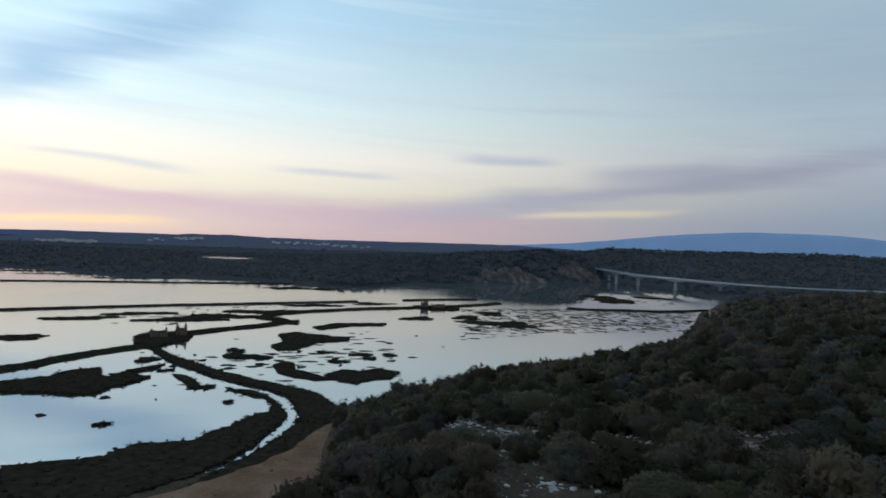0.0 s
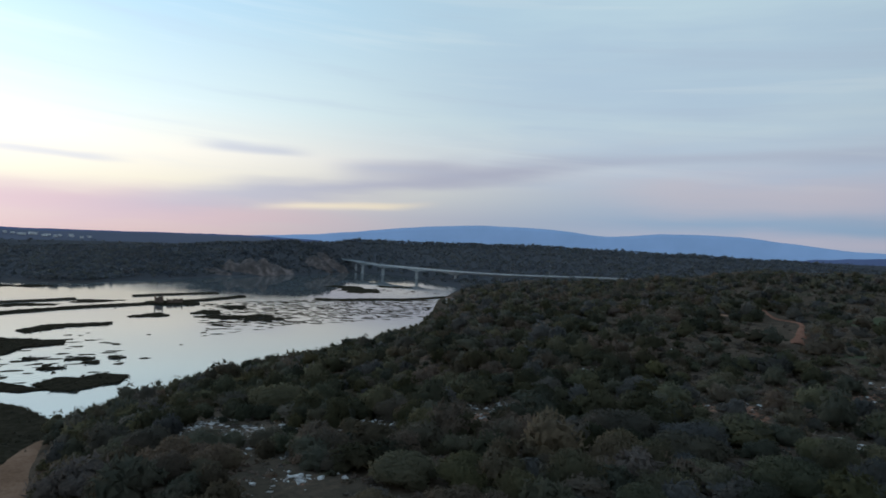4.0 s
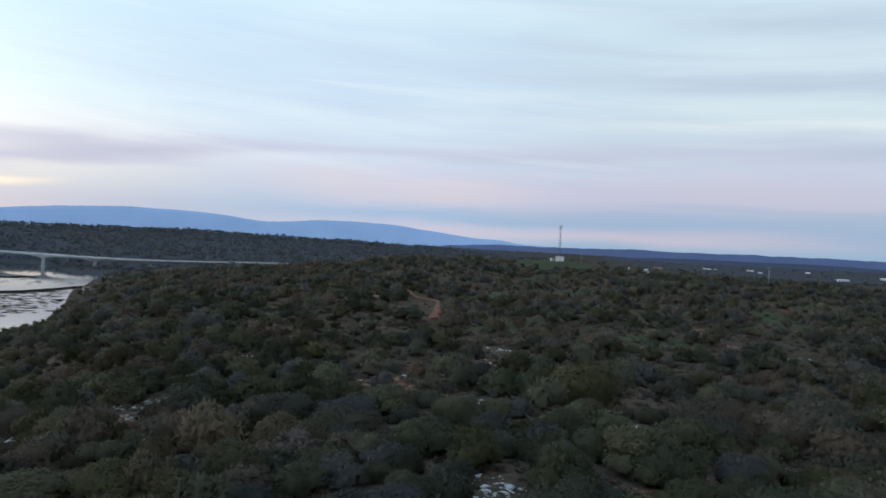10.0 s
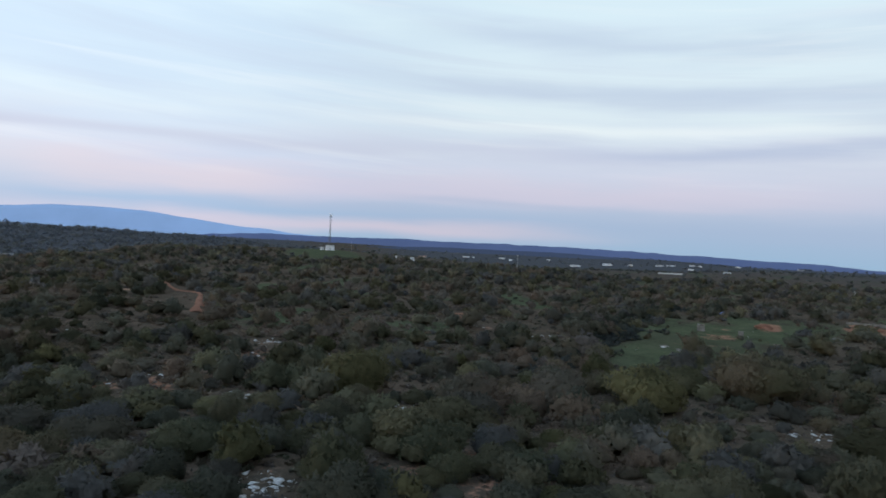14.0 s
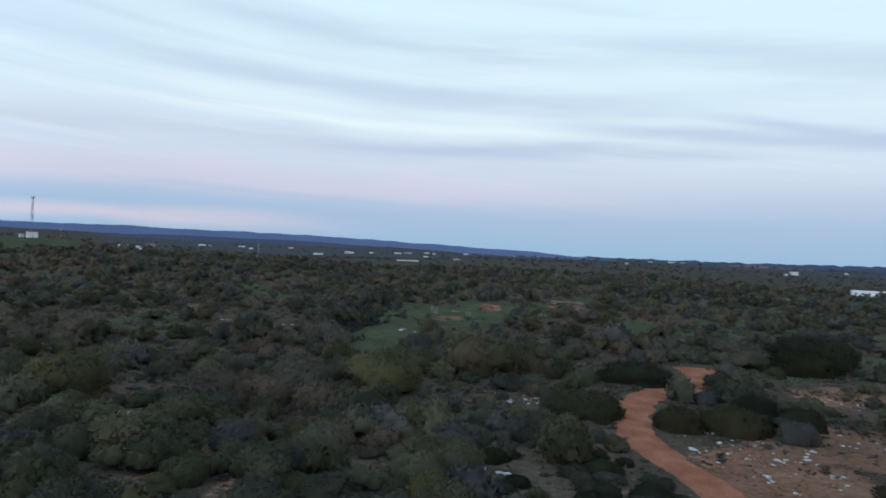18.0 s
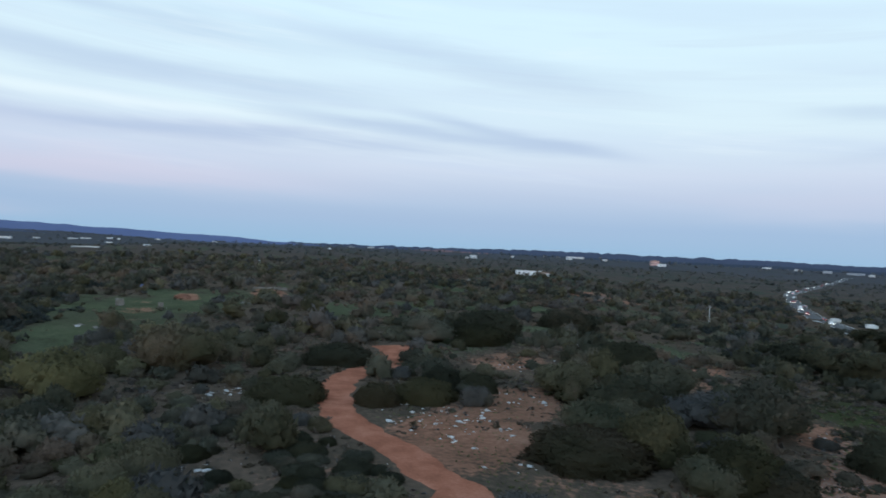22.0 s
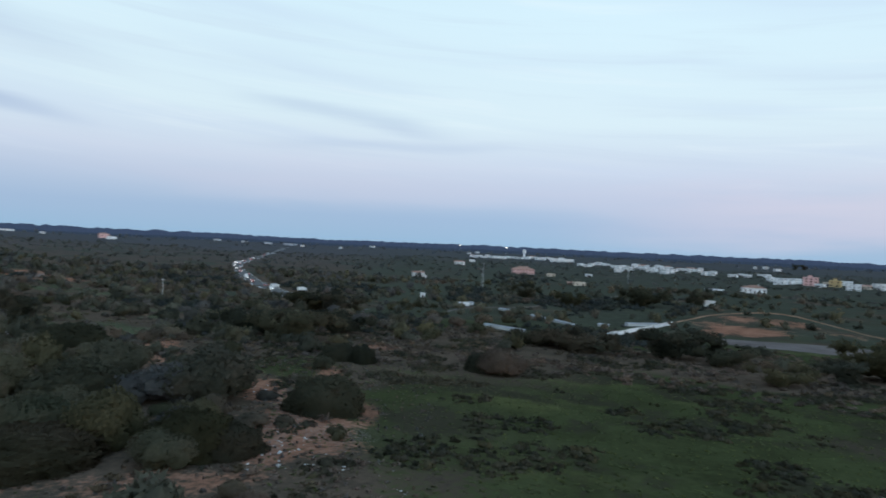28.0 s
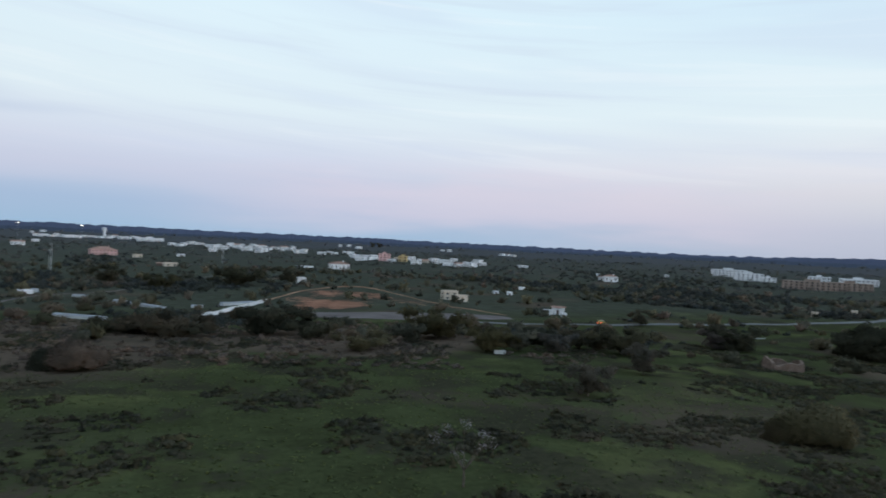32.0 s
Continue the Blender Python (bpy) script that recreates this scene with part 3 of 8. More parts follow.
profile(18.5, 6, 29, 45, 28, 100, 21.5, 185, 15, 335, 0.3, 348, -2, 900, -2, 940, 3, 1700, 51, 2300, 40, 3500, 25, 4500, 25)
profile(21, 6, 29, 45, 28, 100, 22.5, 200, 18, 440, 1.2, 540, 0.6, 690, -2, 800, 3, 1700, 52, 2300, 40, 3500, 25, 4500, 25)
profile(24, 6, 29, 45, 28, 105, 23, 220, 21, 420, 15, 600, 11, 700, 3, 800, 3, 1700, 53, 2300, 40, 3500, 45, 4500, 46)
profile(29, 6, 29, 45, 28, 105, 23.5, 225, 22, 400, 20, 600, 18, 690, 8, 800, 5, 1700, 53, 2300, 40, 3500, 45, 4500, 46)
profile(35, 6, 29, 45, 28, 105, 24, 230, 23, 400, 22.5, 600, 20, 700, 14, 850, 8, 1700, 50, 2300, 40, 3500, 45, 4500, 46)
profile(40, 6, 29, 45, 28, 105, 24.5, 230, 25, 400, 27, 600, 26, 760, 18, 1000, 12, 1700, 48, 2300, 40, 3500, 45, 4500, 46)
profile(47, 6, 29, 45, 28, 105, 25, 230, 27, 400, 33, 600, 36, 760, 26, 1000, 16, 1700, 45, 2300, 30, 3500, 42, 4500, 46)
profile(60, 6, 29, 45, 28, 110, 25, 230, 28, 400, 33, 620, 38.5, 760, 32, 1000, 18, 1700, 22, 2300, 18, 3500, 36, 4500, 44)
profile(70, 6, 29, 45, 28, 110, 25, 230, 27, 400, 32, 620, 34.5, 760, 28, 1000, 14, 1700, 14, 2300, 14, 3500, 30, 4500, 40)
profile(77, 6, 29, 45, 28, 110, 25, 200, 26.5, 380, 33, 620, 29, 760, 24, 1000, 16, 1700, 14, 2300, 16, 3500, 30, 4500, 40)
profile(88, 6, 29, 45, 28, 110, 25, 190, 26, 380, 28, 700, 30.5, 900, 26, 1200, 20, 1700, 18, 2300, 20, 3500, 32, 4500, 40)
profile(98, 6, 29, 45, 28, 110, 25.5, 200, 26, 380, 29, 700, 34, 950, 34.5, 1300, 30, 1700, 28, 2300, 30, 3500, 18, 4500, 18)
profile(110, 6, 29, 45, 28.3, 110, 26.5, 200, 26.5, 380, 28, 700, 32, 1000, 34.5, 1400, 35, 1900, 36, 2500, 32, 3500, 18, 4500, 18)
profile(126, 6, 29, 45, 28.3, 110, 26.5, 200, 26, 350, 27, 500, 29, 800, 29, 1200, 31, 1800, 36, 2500, 32, 3500, 18, 4500, 18)
profile(138, 6, 29, 45, 28, 110, 26, 200, 23.5, 320, 22, 500, 23, 800, 25, 1200, 27, 1800, 33, 2500, 32, 3500, 18, 4500, 18)
profile(150, 6, 29, 45, 28, 110, 25.5, 200, 21.5, 300, 19.5, 500, 20, 800, 20, 1200, 21, 1800, 28, 2500, 32, 3500, 18, 4500, 18)
profile(170, 6, 29, 45, 28, 110, 24.5, 190, 20.5, 280, 19, 500, 19.5, 800, 21, 1200, 24, 1800, 31, 2500, 32, 3500, 18, 4500, 18)
profile(190, 6, 29, 45, 28, 110, 24.5, 190, 20.5, 280, 20, 500, 20, 800, 22, 1200, 26, 1800, 32, 2500, 32, 3500, 18, 4500, 18)
profile(210, 6, 29, 45, 27.8, 110, 24, 180, 21, 280, 20, 500, 20, 800, 22, 1200, 26, 1800, 32, 2500, 32, 3500, 18, 4500, 18)
profile(232, 6, 29, 45, 27.5, 110, 23.5, 180, 21.5, 280, 20, 500, 20, 800, 22, 1200, 26, 1800, 32, 2500, 32, 3500, 18, 4500, 18)
profile(265, 6, 29, 45, 27, 110, 22, 180, 16, 260, 12, 450, 9, 800, 10, 1200, 14, 1800, 22, 2500, 28, 3500, 18, 4500, 18)
profile(300, 6, 28, 40, 26, 75, 9, 100, 0.4, 150, 0.2, 160, -2, 900, -2, 940, 2, 1500, 15, 2300, 2, 3500, 18, 4500, 18)
P_B = np.array([p[0] for p in PROFILES], float)
P_R = np.log(np.array([p[1] for p in PROFILES], float))
P_Z = np.array([p[2] for p in PROFILES], float)


def wave(x, y, size, seed):
    """Cheap smooth noise over the plan, about -1 to 1."""
    rng = np.random.RandomState(seed)
    out = np.zeros(np.broadcast(x, y).shape)
    for i in range(7):
        a, ph, s = rng.uniform(0, 2 * np.pi), rng.uniform(0, 2 * np.pi), size * rng.uniform(0.6, 1.6)
        out += np.sin((x * np.cos(a) + y * np.sin(a)) * 2 * np.pi / s + ph)
    return out / 4.0


def ground_z(x, y):
    """Height of the land at places in the plan."""
    x, y = np.asarray(x, float), np.asarray(y, float)
    r = np.maximum(np.hypot(x, y), 6.0)
    b = (np.degrees(np.arctan2(x, y)) + 60) % 360 - 60
    i = np.clip(np.searchsorted(P_B, b, side="right") - 1, 0, len(P_B) - 2)
    t = (b - P_B[i]) / (P_B[i + 1] - P_B[i])
    t = (t * t * (3 - 2 * t))[..., None]
    rr, zz = P_R[i] * (1 - t) + P_R[i + 1] * t, P_Z[i] * (1 - t) + P_Z[i + 1] * t
    lr = np.log(r)
    k = np.clip((rr < lr[..., None]).sum(-1) - 1, 0, rr.shape[-1] - 2)
    ra, rb = np.take_along_axis(rr, k[..., None], -1)[..., 0], np.take_along_axis(rr, (k + 1)[..., None], -1)[..., 0]
    za, zb = np.take_along_axis(zz, k[..., None], -1)[..., 0], np.take_along_axis(zz, (k + 1)[..., None], -1)[..., 0]
    ra, rb = np.exp(ra), np.exp(rb)
    z = za + (zb - za) * np.clip((r - ra) / (rb - ra), 0, 1)
    # the earth bank beyond the meadow
    z = z + 2.4 * np.exp(-((b - 192.5) / 6.5) ** 2 - ((r - 306) / 30) ** 2)
    pool = np.exp(-(np.hypot(x + 464, y - 1289) / 95) ** 4)   # the hollow of the far pool
    z = z * (1 - pool) + 1.0 * pool
    rough = np.clip((z - 0.5) / 6, 0, 1)
    z = z + rough * (0.35 * wave(x, y, 26, 5) + 0.9 * wave(x, y, 110, 6) * np.clip(r / 300, 0, 1) + 2.2 * wave(x, y, 420, 7) * np.clip((r - 700) / 900, 0, 1))
    return z


def gz(x, y):
    return float(ground_z(x, y))


# ---- ground, water and distance ----
# patches of other cover: kind, x, y, half width, half depth, strength
PATCHES = []


def patch(kind, x, y, rx, ry, strength=1.0, turn=0.0):
    PATCHES.append(("grass soil stone".split().index(kind), x, y, rx, ry, strength, radians(turn)))


def cover_at(x, y):
    """Grass, bare soil and stone, each 0 to 1, at places in the plan."""
    r, b = np.hypot(x, y), (np.degrees(np.arctan2(x, y)) + 60) % 360 - 60
    out = np.zeros(np.shape(x) + (3,))
    field = np.clip((b - 150) / 12, 0, 1) * np.clip((252 - b) / 12, 0, 1)
    belt = np.exp(-((r - 148) / 34) ** 4) * np.clip((b - 148) / 8, 0, 1) * np.clip((206 - b) / 14, 0, 1)   # brown scrub below the meadow
    out[..., 0] = field * np.clip(0.8 + 0.45 * wave(x, y, 60, 11) - 0.75 * belt, 0, 1)
    far = np.clip((r - 230) / 120, 0, 1) * np.clip((b - 95) / 15, 0, 1)
    out[..., 0] = np.maximum(out[..., 0], far * np.clip(0.02 + 0.55 * wave(x, y, 140, 12), 0, 0.75))
    gaps = np.clip((r - 100) / 40, 0, 1) * np.clip((b - 42) / 14, 0, 1) * np.clip((158 - b) / 10, 0, 1)   # grassy openings between the shrubs
    out[..., 0] = np.maximum(out[..., 0], gaps * np.clip(1.4 * wave(x, y, 46, 15) + 0.5 * wave(x, y, 17, 16) - 0.35 + 0.4 * np.clip((b - 104) / 10, 0, 1), 0, 0.85))
    scrub = np.clip((150 - b) / 15, 0, 1) * np.clip((b + 14) / 6, 0, 1)
    out[..., 1] = 0.46 * scrub * np.clip(wave(x, y, 34, 13), 0, 1) * np.clip(1.3 - r / 400, 0, 1)
    out[..., 2] = 0.22 * scrub * np.clip(wave(x, y, 22, 14) + 0.2, 0, 1) * np.clip(1.2 - r / 260, 0, 1)
    for kind, px, py, rx, ry, s, a in PATCHES:
        dx, dy = x - px, y - py
        q = np.hypot((dx * np.cos(a) + dy * np.sin(a)) / rx, (-dx * np.sin(a) + dy * np.cos(a)) / ry)
        w = s * np.clip(1.5 - q, 0, 1)
        out[..., kind] = np.maximum(out[..., kind], w)
        if kind > 0:
            out[..., 0] = np.minimum(out[..., 0], 1 - 0.8 * w)
    return out


def clearing(x, y, margin=0.0):
    """1 where no shrub may stand: tracks, roads, yards; filled in by keep_clear()."""
    out = np.zeros(np.shape(x), bool)
    for px, py, r in CLEAR:
        out |= np.hypot(x - px, y - py) < r + margin
    return out


CLEAR = []


def keep_clear(points, radius):
    for (x0, y0), (x1, y1) in zip(points, points[1:]):
        k = max(1, int(math.hypot(x1 - x0, y1 - y0) / radius))
        CLEAR.extend((x0 + (x1 - x0) * i / k, y0 + (y1 - y0) * i / k, radius) for i in range(k + 1))


def smooth_line(points, step):
    """Points along a rounded line through the given ones."""
    p = np.array(points, float)
    p = np.vstack([2 * p[0] - p[1], p, 2 * p[-1] - p[-2]])
    out = []
    for i in range(1, len(p) - 2):
        k = max(2, int(np.linalg.norm(p[i + 1] - p[i]) / step))
        for t in np.arange(k) / k:
            a, b, c, d = p[i - 1:i + 3]
            out.append(0.5 * (2 * b + (c - a) * t + (2 * a - 5 * b + 4 * c - d) * t ** 2 + (3 * b - a - 3 * c + d) * t ** 3))
    out.append(p[-2])
    return np.array(out)


def ribbon(points, widths, lift=0.06, step=2.0, ragged=0.0, seed=1, cols=5, crown=0.0):
    """A strip that follows the land: a track or road surface, with a thin edge."""
    line = smooth_line(points, step)
    n = len(line)
    w = np.interp(np.linspace(0, 1, n), np.linspace(0, 1, len(widths)), widths)
    d = np.gradient(line, axis=0)
    d /= np.linalg.norm(d, axis=1)[:, None]
    side = np.stack([d[:, 1], -d[:, 0]], 1)
    rng = np.random.RandomState(seed)
    edge = [1 + ragged * np.convolve(rng.uniform(-1, 1, n + 2), np.ones(3) / 3, "valid") for _ in range(2)]
    rows = []
    for j in range(cols):
        s = -1 + 2 * j / (cols - 1)
        q = line + side * (s * w / 2 * edge[0 if s < 0 else 1])[:, None]
        z = ground_z(q[:, 0], q[:, 1]) + lift + crown * (1 - s * s) - (0.0 if abs(s) < 1 else lift + 0.15)
        rows.append(np.column_stack([q, z]))
    v = np.stack(rows, 1).reshape(-1, 3)
    i, j = np.meshgrid(np.arange(n - 1), np.arange(cols - 1), indexing="ij")
    a = (i * cols + j).ravel()
    return v, np.column_stack([a, a + 1, a + cols + 1, a + cols])


def build_ground():
    seen = np.arange(-40, 242, 0.32)
    rest = np.arange(242, 320, 3.0)
    b = np.concatenate([seen, rest])
    r = np.concatenate([[2.0, 4.0], np.exp(np.linspace(math.log(6), math.log(4700), 180))])
    bb, rr = np.meshgrid(np.radians(b), r, indexing="ij")
    x, y = rr * np.sin(bb), rr * np.cos(bb)
    z = ground_z(x, y)
    nb, nr = x.shape
    v = np.column_stack([x.ravel(), y.ravel(), z.ravel()])
    i, j = np.meshgrid(np.arange(nb), np.arange(nr - 1), indexing="ij")
    i2 = (i + 1) % nb
    f = np.column_stack([(i * nr + j).ravel(), (i * nr + j + 1).ravel(), (i2 * nr + j + 1).ravel(), (i2 * nr + j).ravel()])
    # the middle, closed to one point under the camera
    v = np.vstack([v, [[0.4, 0.3, gz(0.4, 0.3)]]])
    i = np.arange(0, nb, 2)
    f = np.vstack([f, np.column_stack([i * nr, (i + 1) % nb * nr, (i + 2) % nb * nr, np.full(len(i), len(v) - 1)])])
    me = mesh_from("ground", v, f, LAND, smooth=True)
    col = np.ones((len(v), 4), np.float32)
    col[:, :3] = cover_at(v[:, 0], v[:, 1])
    rad, bear = np.hypot(v[:, 0], v[:, 1]), (np.degrees(np.arctan2(v[:, 0], v[:, 1])) + 60) % 360 - 60
    # far land takes the woodland colour, which has haze painted in
    wooded = np.clip((rad - 600) / 60, 0, 1) * np.clip((62 - bear) / 6, 0, 1) + np.clip((rad - 380) / 700, 0, 0.7) * np.clip((bear - 62) / 6, 0, 1) * np.clip(0.75 - col[:, 0] * 0.5, 0, 1) + np.clip((rad - 1000) / 800, 0, 0.5) * np.clip((bear - 62) / 6, 0, 1)
    col[:, 3] = 1 - np.clip(wooded, 0, 1)
    layer = me.color_attributes.new("cover", "FLOAT_COLOR", "POINT")
    layer.data.foreach_set("color", col.ravel())
    tagged(new("ground", me), "rolling scrub and grassland with bare soil and stones", "ground", kind="structure")


def build_water():
    a = np.linspace(-75, 30, 90)
    r = np.array([90, 200, 400, 700, 1000.0])
    bb, rr = np.meshgrid(np.radians(a), r, indexing="ij")
    v = np.column_stack([(rr * np.sin(bb)).ravel(), (rr * np.cos(bb)).ravel(), np.zeros(bb.size)])
    i, j = np.meshgrid(np.arange(89), np.arange(4), indexing="ij")
    q = (i * 5 + j).ravel()
    ob = new("water", mesh_from("water", v, np.column_stack([q, q + 5, q + 6, q + 1]), WATER))
    tagged(ob, "calm tidal river and salt pans mirroring the dusk sky", "water", kind="structure")


def build_pond():
    """A far pool among the dark hills, catching the sky."""
    a = np.linspace(0, 2 * np.pi, 40, endpoint=False)
    x, y = polar(-19.8, 1370)
    px, py = 48 * np.cos(a) * (1 + 0.1 * np.sin(3 * a)), 62 * np.sin(a) * (1 + 0.1 * np.cos(2 * a))
    v = np.column_stack([x + px * 0.94 - py * 0.34, y + px * 0.34 + py * 0.94, np.full(40, 2.4)])
    v = np.vstack([v, [[x, y, 2.4]]])
    f = np.column_stack([np.arange(40), (np.arange(40) + 1) % 40, np.full(40, 40)])
    tagged(new("water", mesh_from("water", v, f, WATER)), "far pool between dark hills reflecting the sky", "water", kind="structure")
    CLEAR.extend((x + d * math.sin(radians(-19.8)), y + d * math.cos(radians(-19.8)), 60) for d in (-190, -130, -60, 0, 50))


def skyline(name, mat, label, r, crest, base, wob, seed, step=0.25, depth=220.0):
    """A far range of hills: a ridge with a front slope and a back, its crest heights given as bearing and degrees above eye level."""
    bs = np.array([c[0] for c in crest], float)
    es = np.array([c[1] for c in crest], float)
    b = np.arange(bs[0], bs[-1] + step, step)
    e = np.interp(b, bs, es)
    e = np.convolve(np.pad(e, 6, mode="edge"), np.hanning(15)[1:-1] / np.hanning(15).sum(), "valid")
    rng = np.random.RandomState(seed)
    e = e + wob * np.convolve(rng.uniform(-1, 1, len(b) + 4), np.ones(5) / 3, "valid")
    bb = np.radians(b)
    rows = []
    for f, g in ((-1.0, 0.0), (-0.55, 0.45), (-0.2, 0.85), (0.0, 1.0), (0.5, 0.3)):
        rad = r + depth * f
        top = 45 + (r * np.tan(np.radians(e)))
        z = base + (top - base) * g + (wob * 60 * rng.uniform(-1, 1, len(b)) if g not in (0.0, 1.0) else 0)
        rows.append(np.column_stack([rad * np.sin(bb), rad * np.cos(bb), z]))
    v = np.stack(rows, 1).reshape(-1, 3)
    i, j = np.meshgrid(np.arange(len(b) - 1), np.arange(4), indexing="ij")
    q = (i * 5 + j).ravel()
    tagged(new(name, mesh_from(name, v, np.column_stack([q, q + 1, q + 6, q + 5]), mat, smooth=True)), label, "backdrop", kind="structure")


VILLAGE_HILL = 2900.0
VILLAGE_CREST = ((-62, -0.4), (-45, -0.6), (-36, -0.62), (-34, -0.41), (-31.3, -0.17), (-30.2, 0.04), (-29, -0.11), (-24.5, -0.05), (-22.8, 0.15), (-19.2, 0.16), (-15.5, -0.04), (-10.6, -0.05),
                 (-6.7, 0.0), (-2.7, 0.12), (0.3, 0.14), (4, 0.1), (8, -0.2))


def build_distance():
    skyline("backdrop_mountains", MOUNT, "mountain range on the skyline with blue haze painted in", 4700,
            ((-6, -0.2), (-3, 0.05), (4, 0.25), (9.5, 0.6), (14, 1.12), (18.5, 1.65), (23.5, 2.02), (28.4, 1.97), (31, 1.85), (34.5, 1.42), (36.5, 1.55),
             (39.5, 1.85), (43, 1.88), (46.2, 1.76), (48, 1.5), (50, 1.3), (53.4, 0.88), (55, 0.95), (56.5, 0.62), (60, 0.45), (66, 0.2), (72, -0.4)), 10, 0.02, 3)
    skyline("backdrop_hills", HILLS, "long wooded hills on the skyline with dark blue haze painted in", 4450,
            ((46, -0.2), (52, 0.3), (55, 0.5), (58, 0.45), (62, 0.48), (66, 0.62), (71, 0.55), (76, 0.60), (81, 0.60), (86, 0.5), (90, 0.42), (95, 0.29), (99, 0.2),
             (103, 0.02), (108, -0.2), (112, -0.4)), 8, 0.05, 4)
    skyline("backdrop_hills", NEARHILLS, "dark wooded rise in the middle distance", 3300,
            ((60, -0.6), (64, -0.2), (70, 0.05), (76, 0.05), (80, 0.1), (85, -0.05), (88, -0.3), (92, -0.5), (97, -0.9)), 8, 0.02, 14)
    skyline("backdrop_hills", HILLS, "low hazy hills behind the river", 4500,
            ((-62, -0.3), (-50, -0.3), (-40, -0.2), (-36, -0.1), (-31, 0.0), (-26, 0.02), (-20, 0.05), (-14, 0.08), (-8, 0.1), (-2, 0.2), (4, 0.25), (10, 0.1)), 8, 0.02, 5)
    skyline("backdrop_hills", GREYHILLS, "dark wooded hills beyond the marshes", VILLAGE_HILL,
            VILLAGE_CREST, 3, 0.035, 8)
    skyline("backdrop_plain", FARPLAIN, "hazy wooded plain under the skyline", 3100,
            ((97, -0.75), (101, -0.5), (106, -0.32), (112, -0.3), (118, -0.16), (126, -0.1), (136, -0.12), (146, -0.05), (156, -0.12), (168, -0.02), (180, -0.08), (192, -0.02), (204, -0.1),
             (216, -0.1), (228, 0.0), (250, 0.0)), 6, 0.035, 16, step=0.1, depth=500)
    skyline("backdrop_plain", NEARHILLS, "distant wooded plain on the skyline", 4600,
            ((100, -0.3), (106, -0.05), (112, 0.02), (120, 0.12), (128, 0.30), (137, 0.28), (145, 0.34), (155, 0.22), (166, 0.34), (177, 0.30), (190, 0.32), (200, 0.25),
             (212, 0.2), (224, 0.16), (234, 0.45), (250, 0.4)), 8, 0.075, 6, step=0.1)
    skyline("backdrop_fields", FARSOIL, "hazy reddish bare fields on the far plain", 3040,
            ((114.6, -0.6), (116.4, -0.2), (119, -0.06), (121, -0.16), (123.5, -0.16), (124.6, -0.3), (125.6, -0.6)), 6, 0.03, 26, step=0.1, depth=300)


# ---- salt marsh: banks, dykes and islets ----
def wobbly(points, step, jitter, seed):
    p = np.array(points + points[:1], float)
    out = []
    rng = np.random.RandomState(seed)
    for a, b in zip(p, p[1:]):
        k = max(1, int(np.linalg.norm(b - a) / step))
        for t in range(k):
            out.append(a + (b - a) * t / k + rng.uniform(-jitter, jitter, 2))
    return out


BANKS = []


def bank(label, points, z=0.55, jitter=0.55, seed=1, step=0.9, mat=None, bushes=True, name="marsh_bank", kind="structure", category="salt marsh"):
    edge = wobbly(points, step, jitter, seed)
    if bushes:
        BANKS.append((np.array(edge), z))
    bm = bmesh.new()
    top = [bm.verts.new((x, y, z + 0.12 * math.sin(x * 0.7 + y * 0.4))) for x, y in edge]
    face = bm.faces.new(top)
    bmesh.ops.extrude_face_region(bm, geom=[face])
    for v in top:
        v.co.z = -1.2
    bmesh.ops.triangulate(bm, faces=bm.faces[:])
    return tagged(part(name, bm, mat or MARSH), label, category, kind=kind)


def dyke(label, points, width, height=0.9, seed=1):
    """A low earth dyke with sloping sides and an uneven crest."""
    line = smooth_line(points, max(2.0, width * 0.5))
    n = len(line)
    d = np.gradient(line, axis=0)
    d /= np.linalg.norm(d, axis=1)[:, None]
    side = np.stack([d[:, 1], -d[:, 0]], 1)
    rng = np.random.RandomState(seed)
    rows = []
    for s, h in ((-1.2, -1.0), (-0.85, 0.35), (-0.4, 1.0), (0.4, 1.0), (0.85, 0.35), (1.2, -1.0)):
        q = line + side * (s * width / 2 * rng.uniform(0.8, 1.25, n))[:, None]
        rows.append(np.column_stack([q, h * height * rng.uniform(0.85, 1.2, n)]))
    v = np.stack(rows, 1).reshape(-1, 3)
    i, j = np.meshgrid(np.arange(n - 1), np.arange(5), indexing="ij")
    q = (i * 6 + j).ravel()
    tagged(new("dyke", mesh_from("dyke", v, np.column_stack([q, q + 1, q + 7, q + 6]), MARSH, smooth=True)), label, "dyke", kind="structure")
    return line


def islet(x, y, rx, ry, turn, seed, z=0.4):
    rng = np.random.RandomState(seed)
    a = np.linspace(0, 2 * np.pi, 26, endpoint=False)
    ph = rng.uniform(0, 6.28, 4)
    k = 1 + 0.25 * np.sin(2 * a + ph[0]) + 0.2 * np.sin(3 * a + ph[1]) + 0.14 * np.sin(5 * a + ph[2]) + rng.uniform(-0.1, 0.1, 26)
    t = radians(turn)
    px, py = k * rx * np.cos(a), k * ry * np.sin(a)
    return [(x + u * math.cos(t) - w * math.sin(t), y + u * math.sin(t) + w * math.cos(t)) for u, w in zip(px, py)]


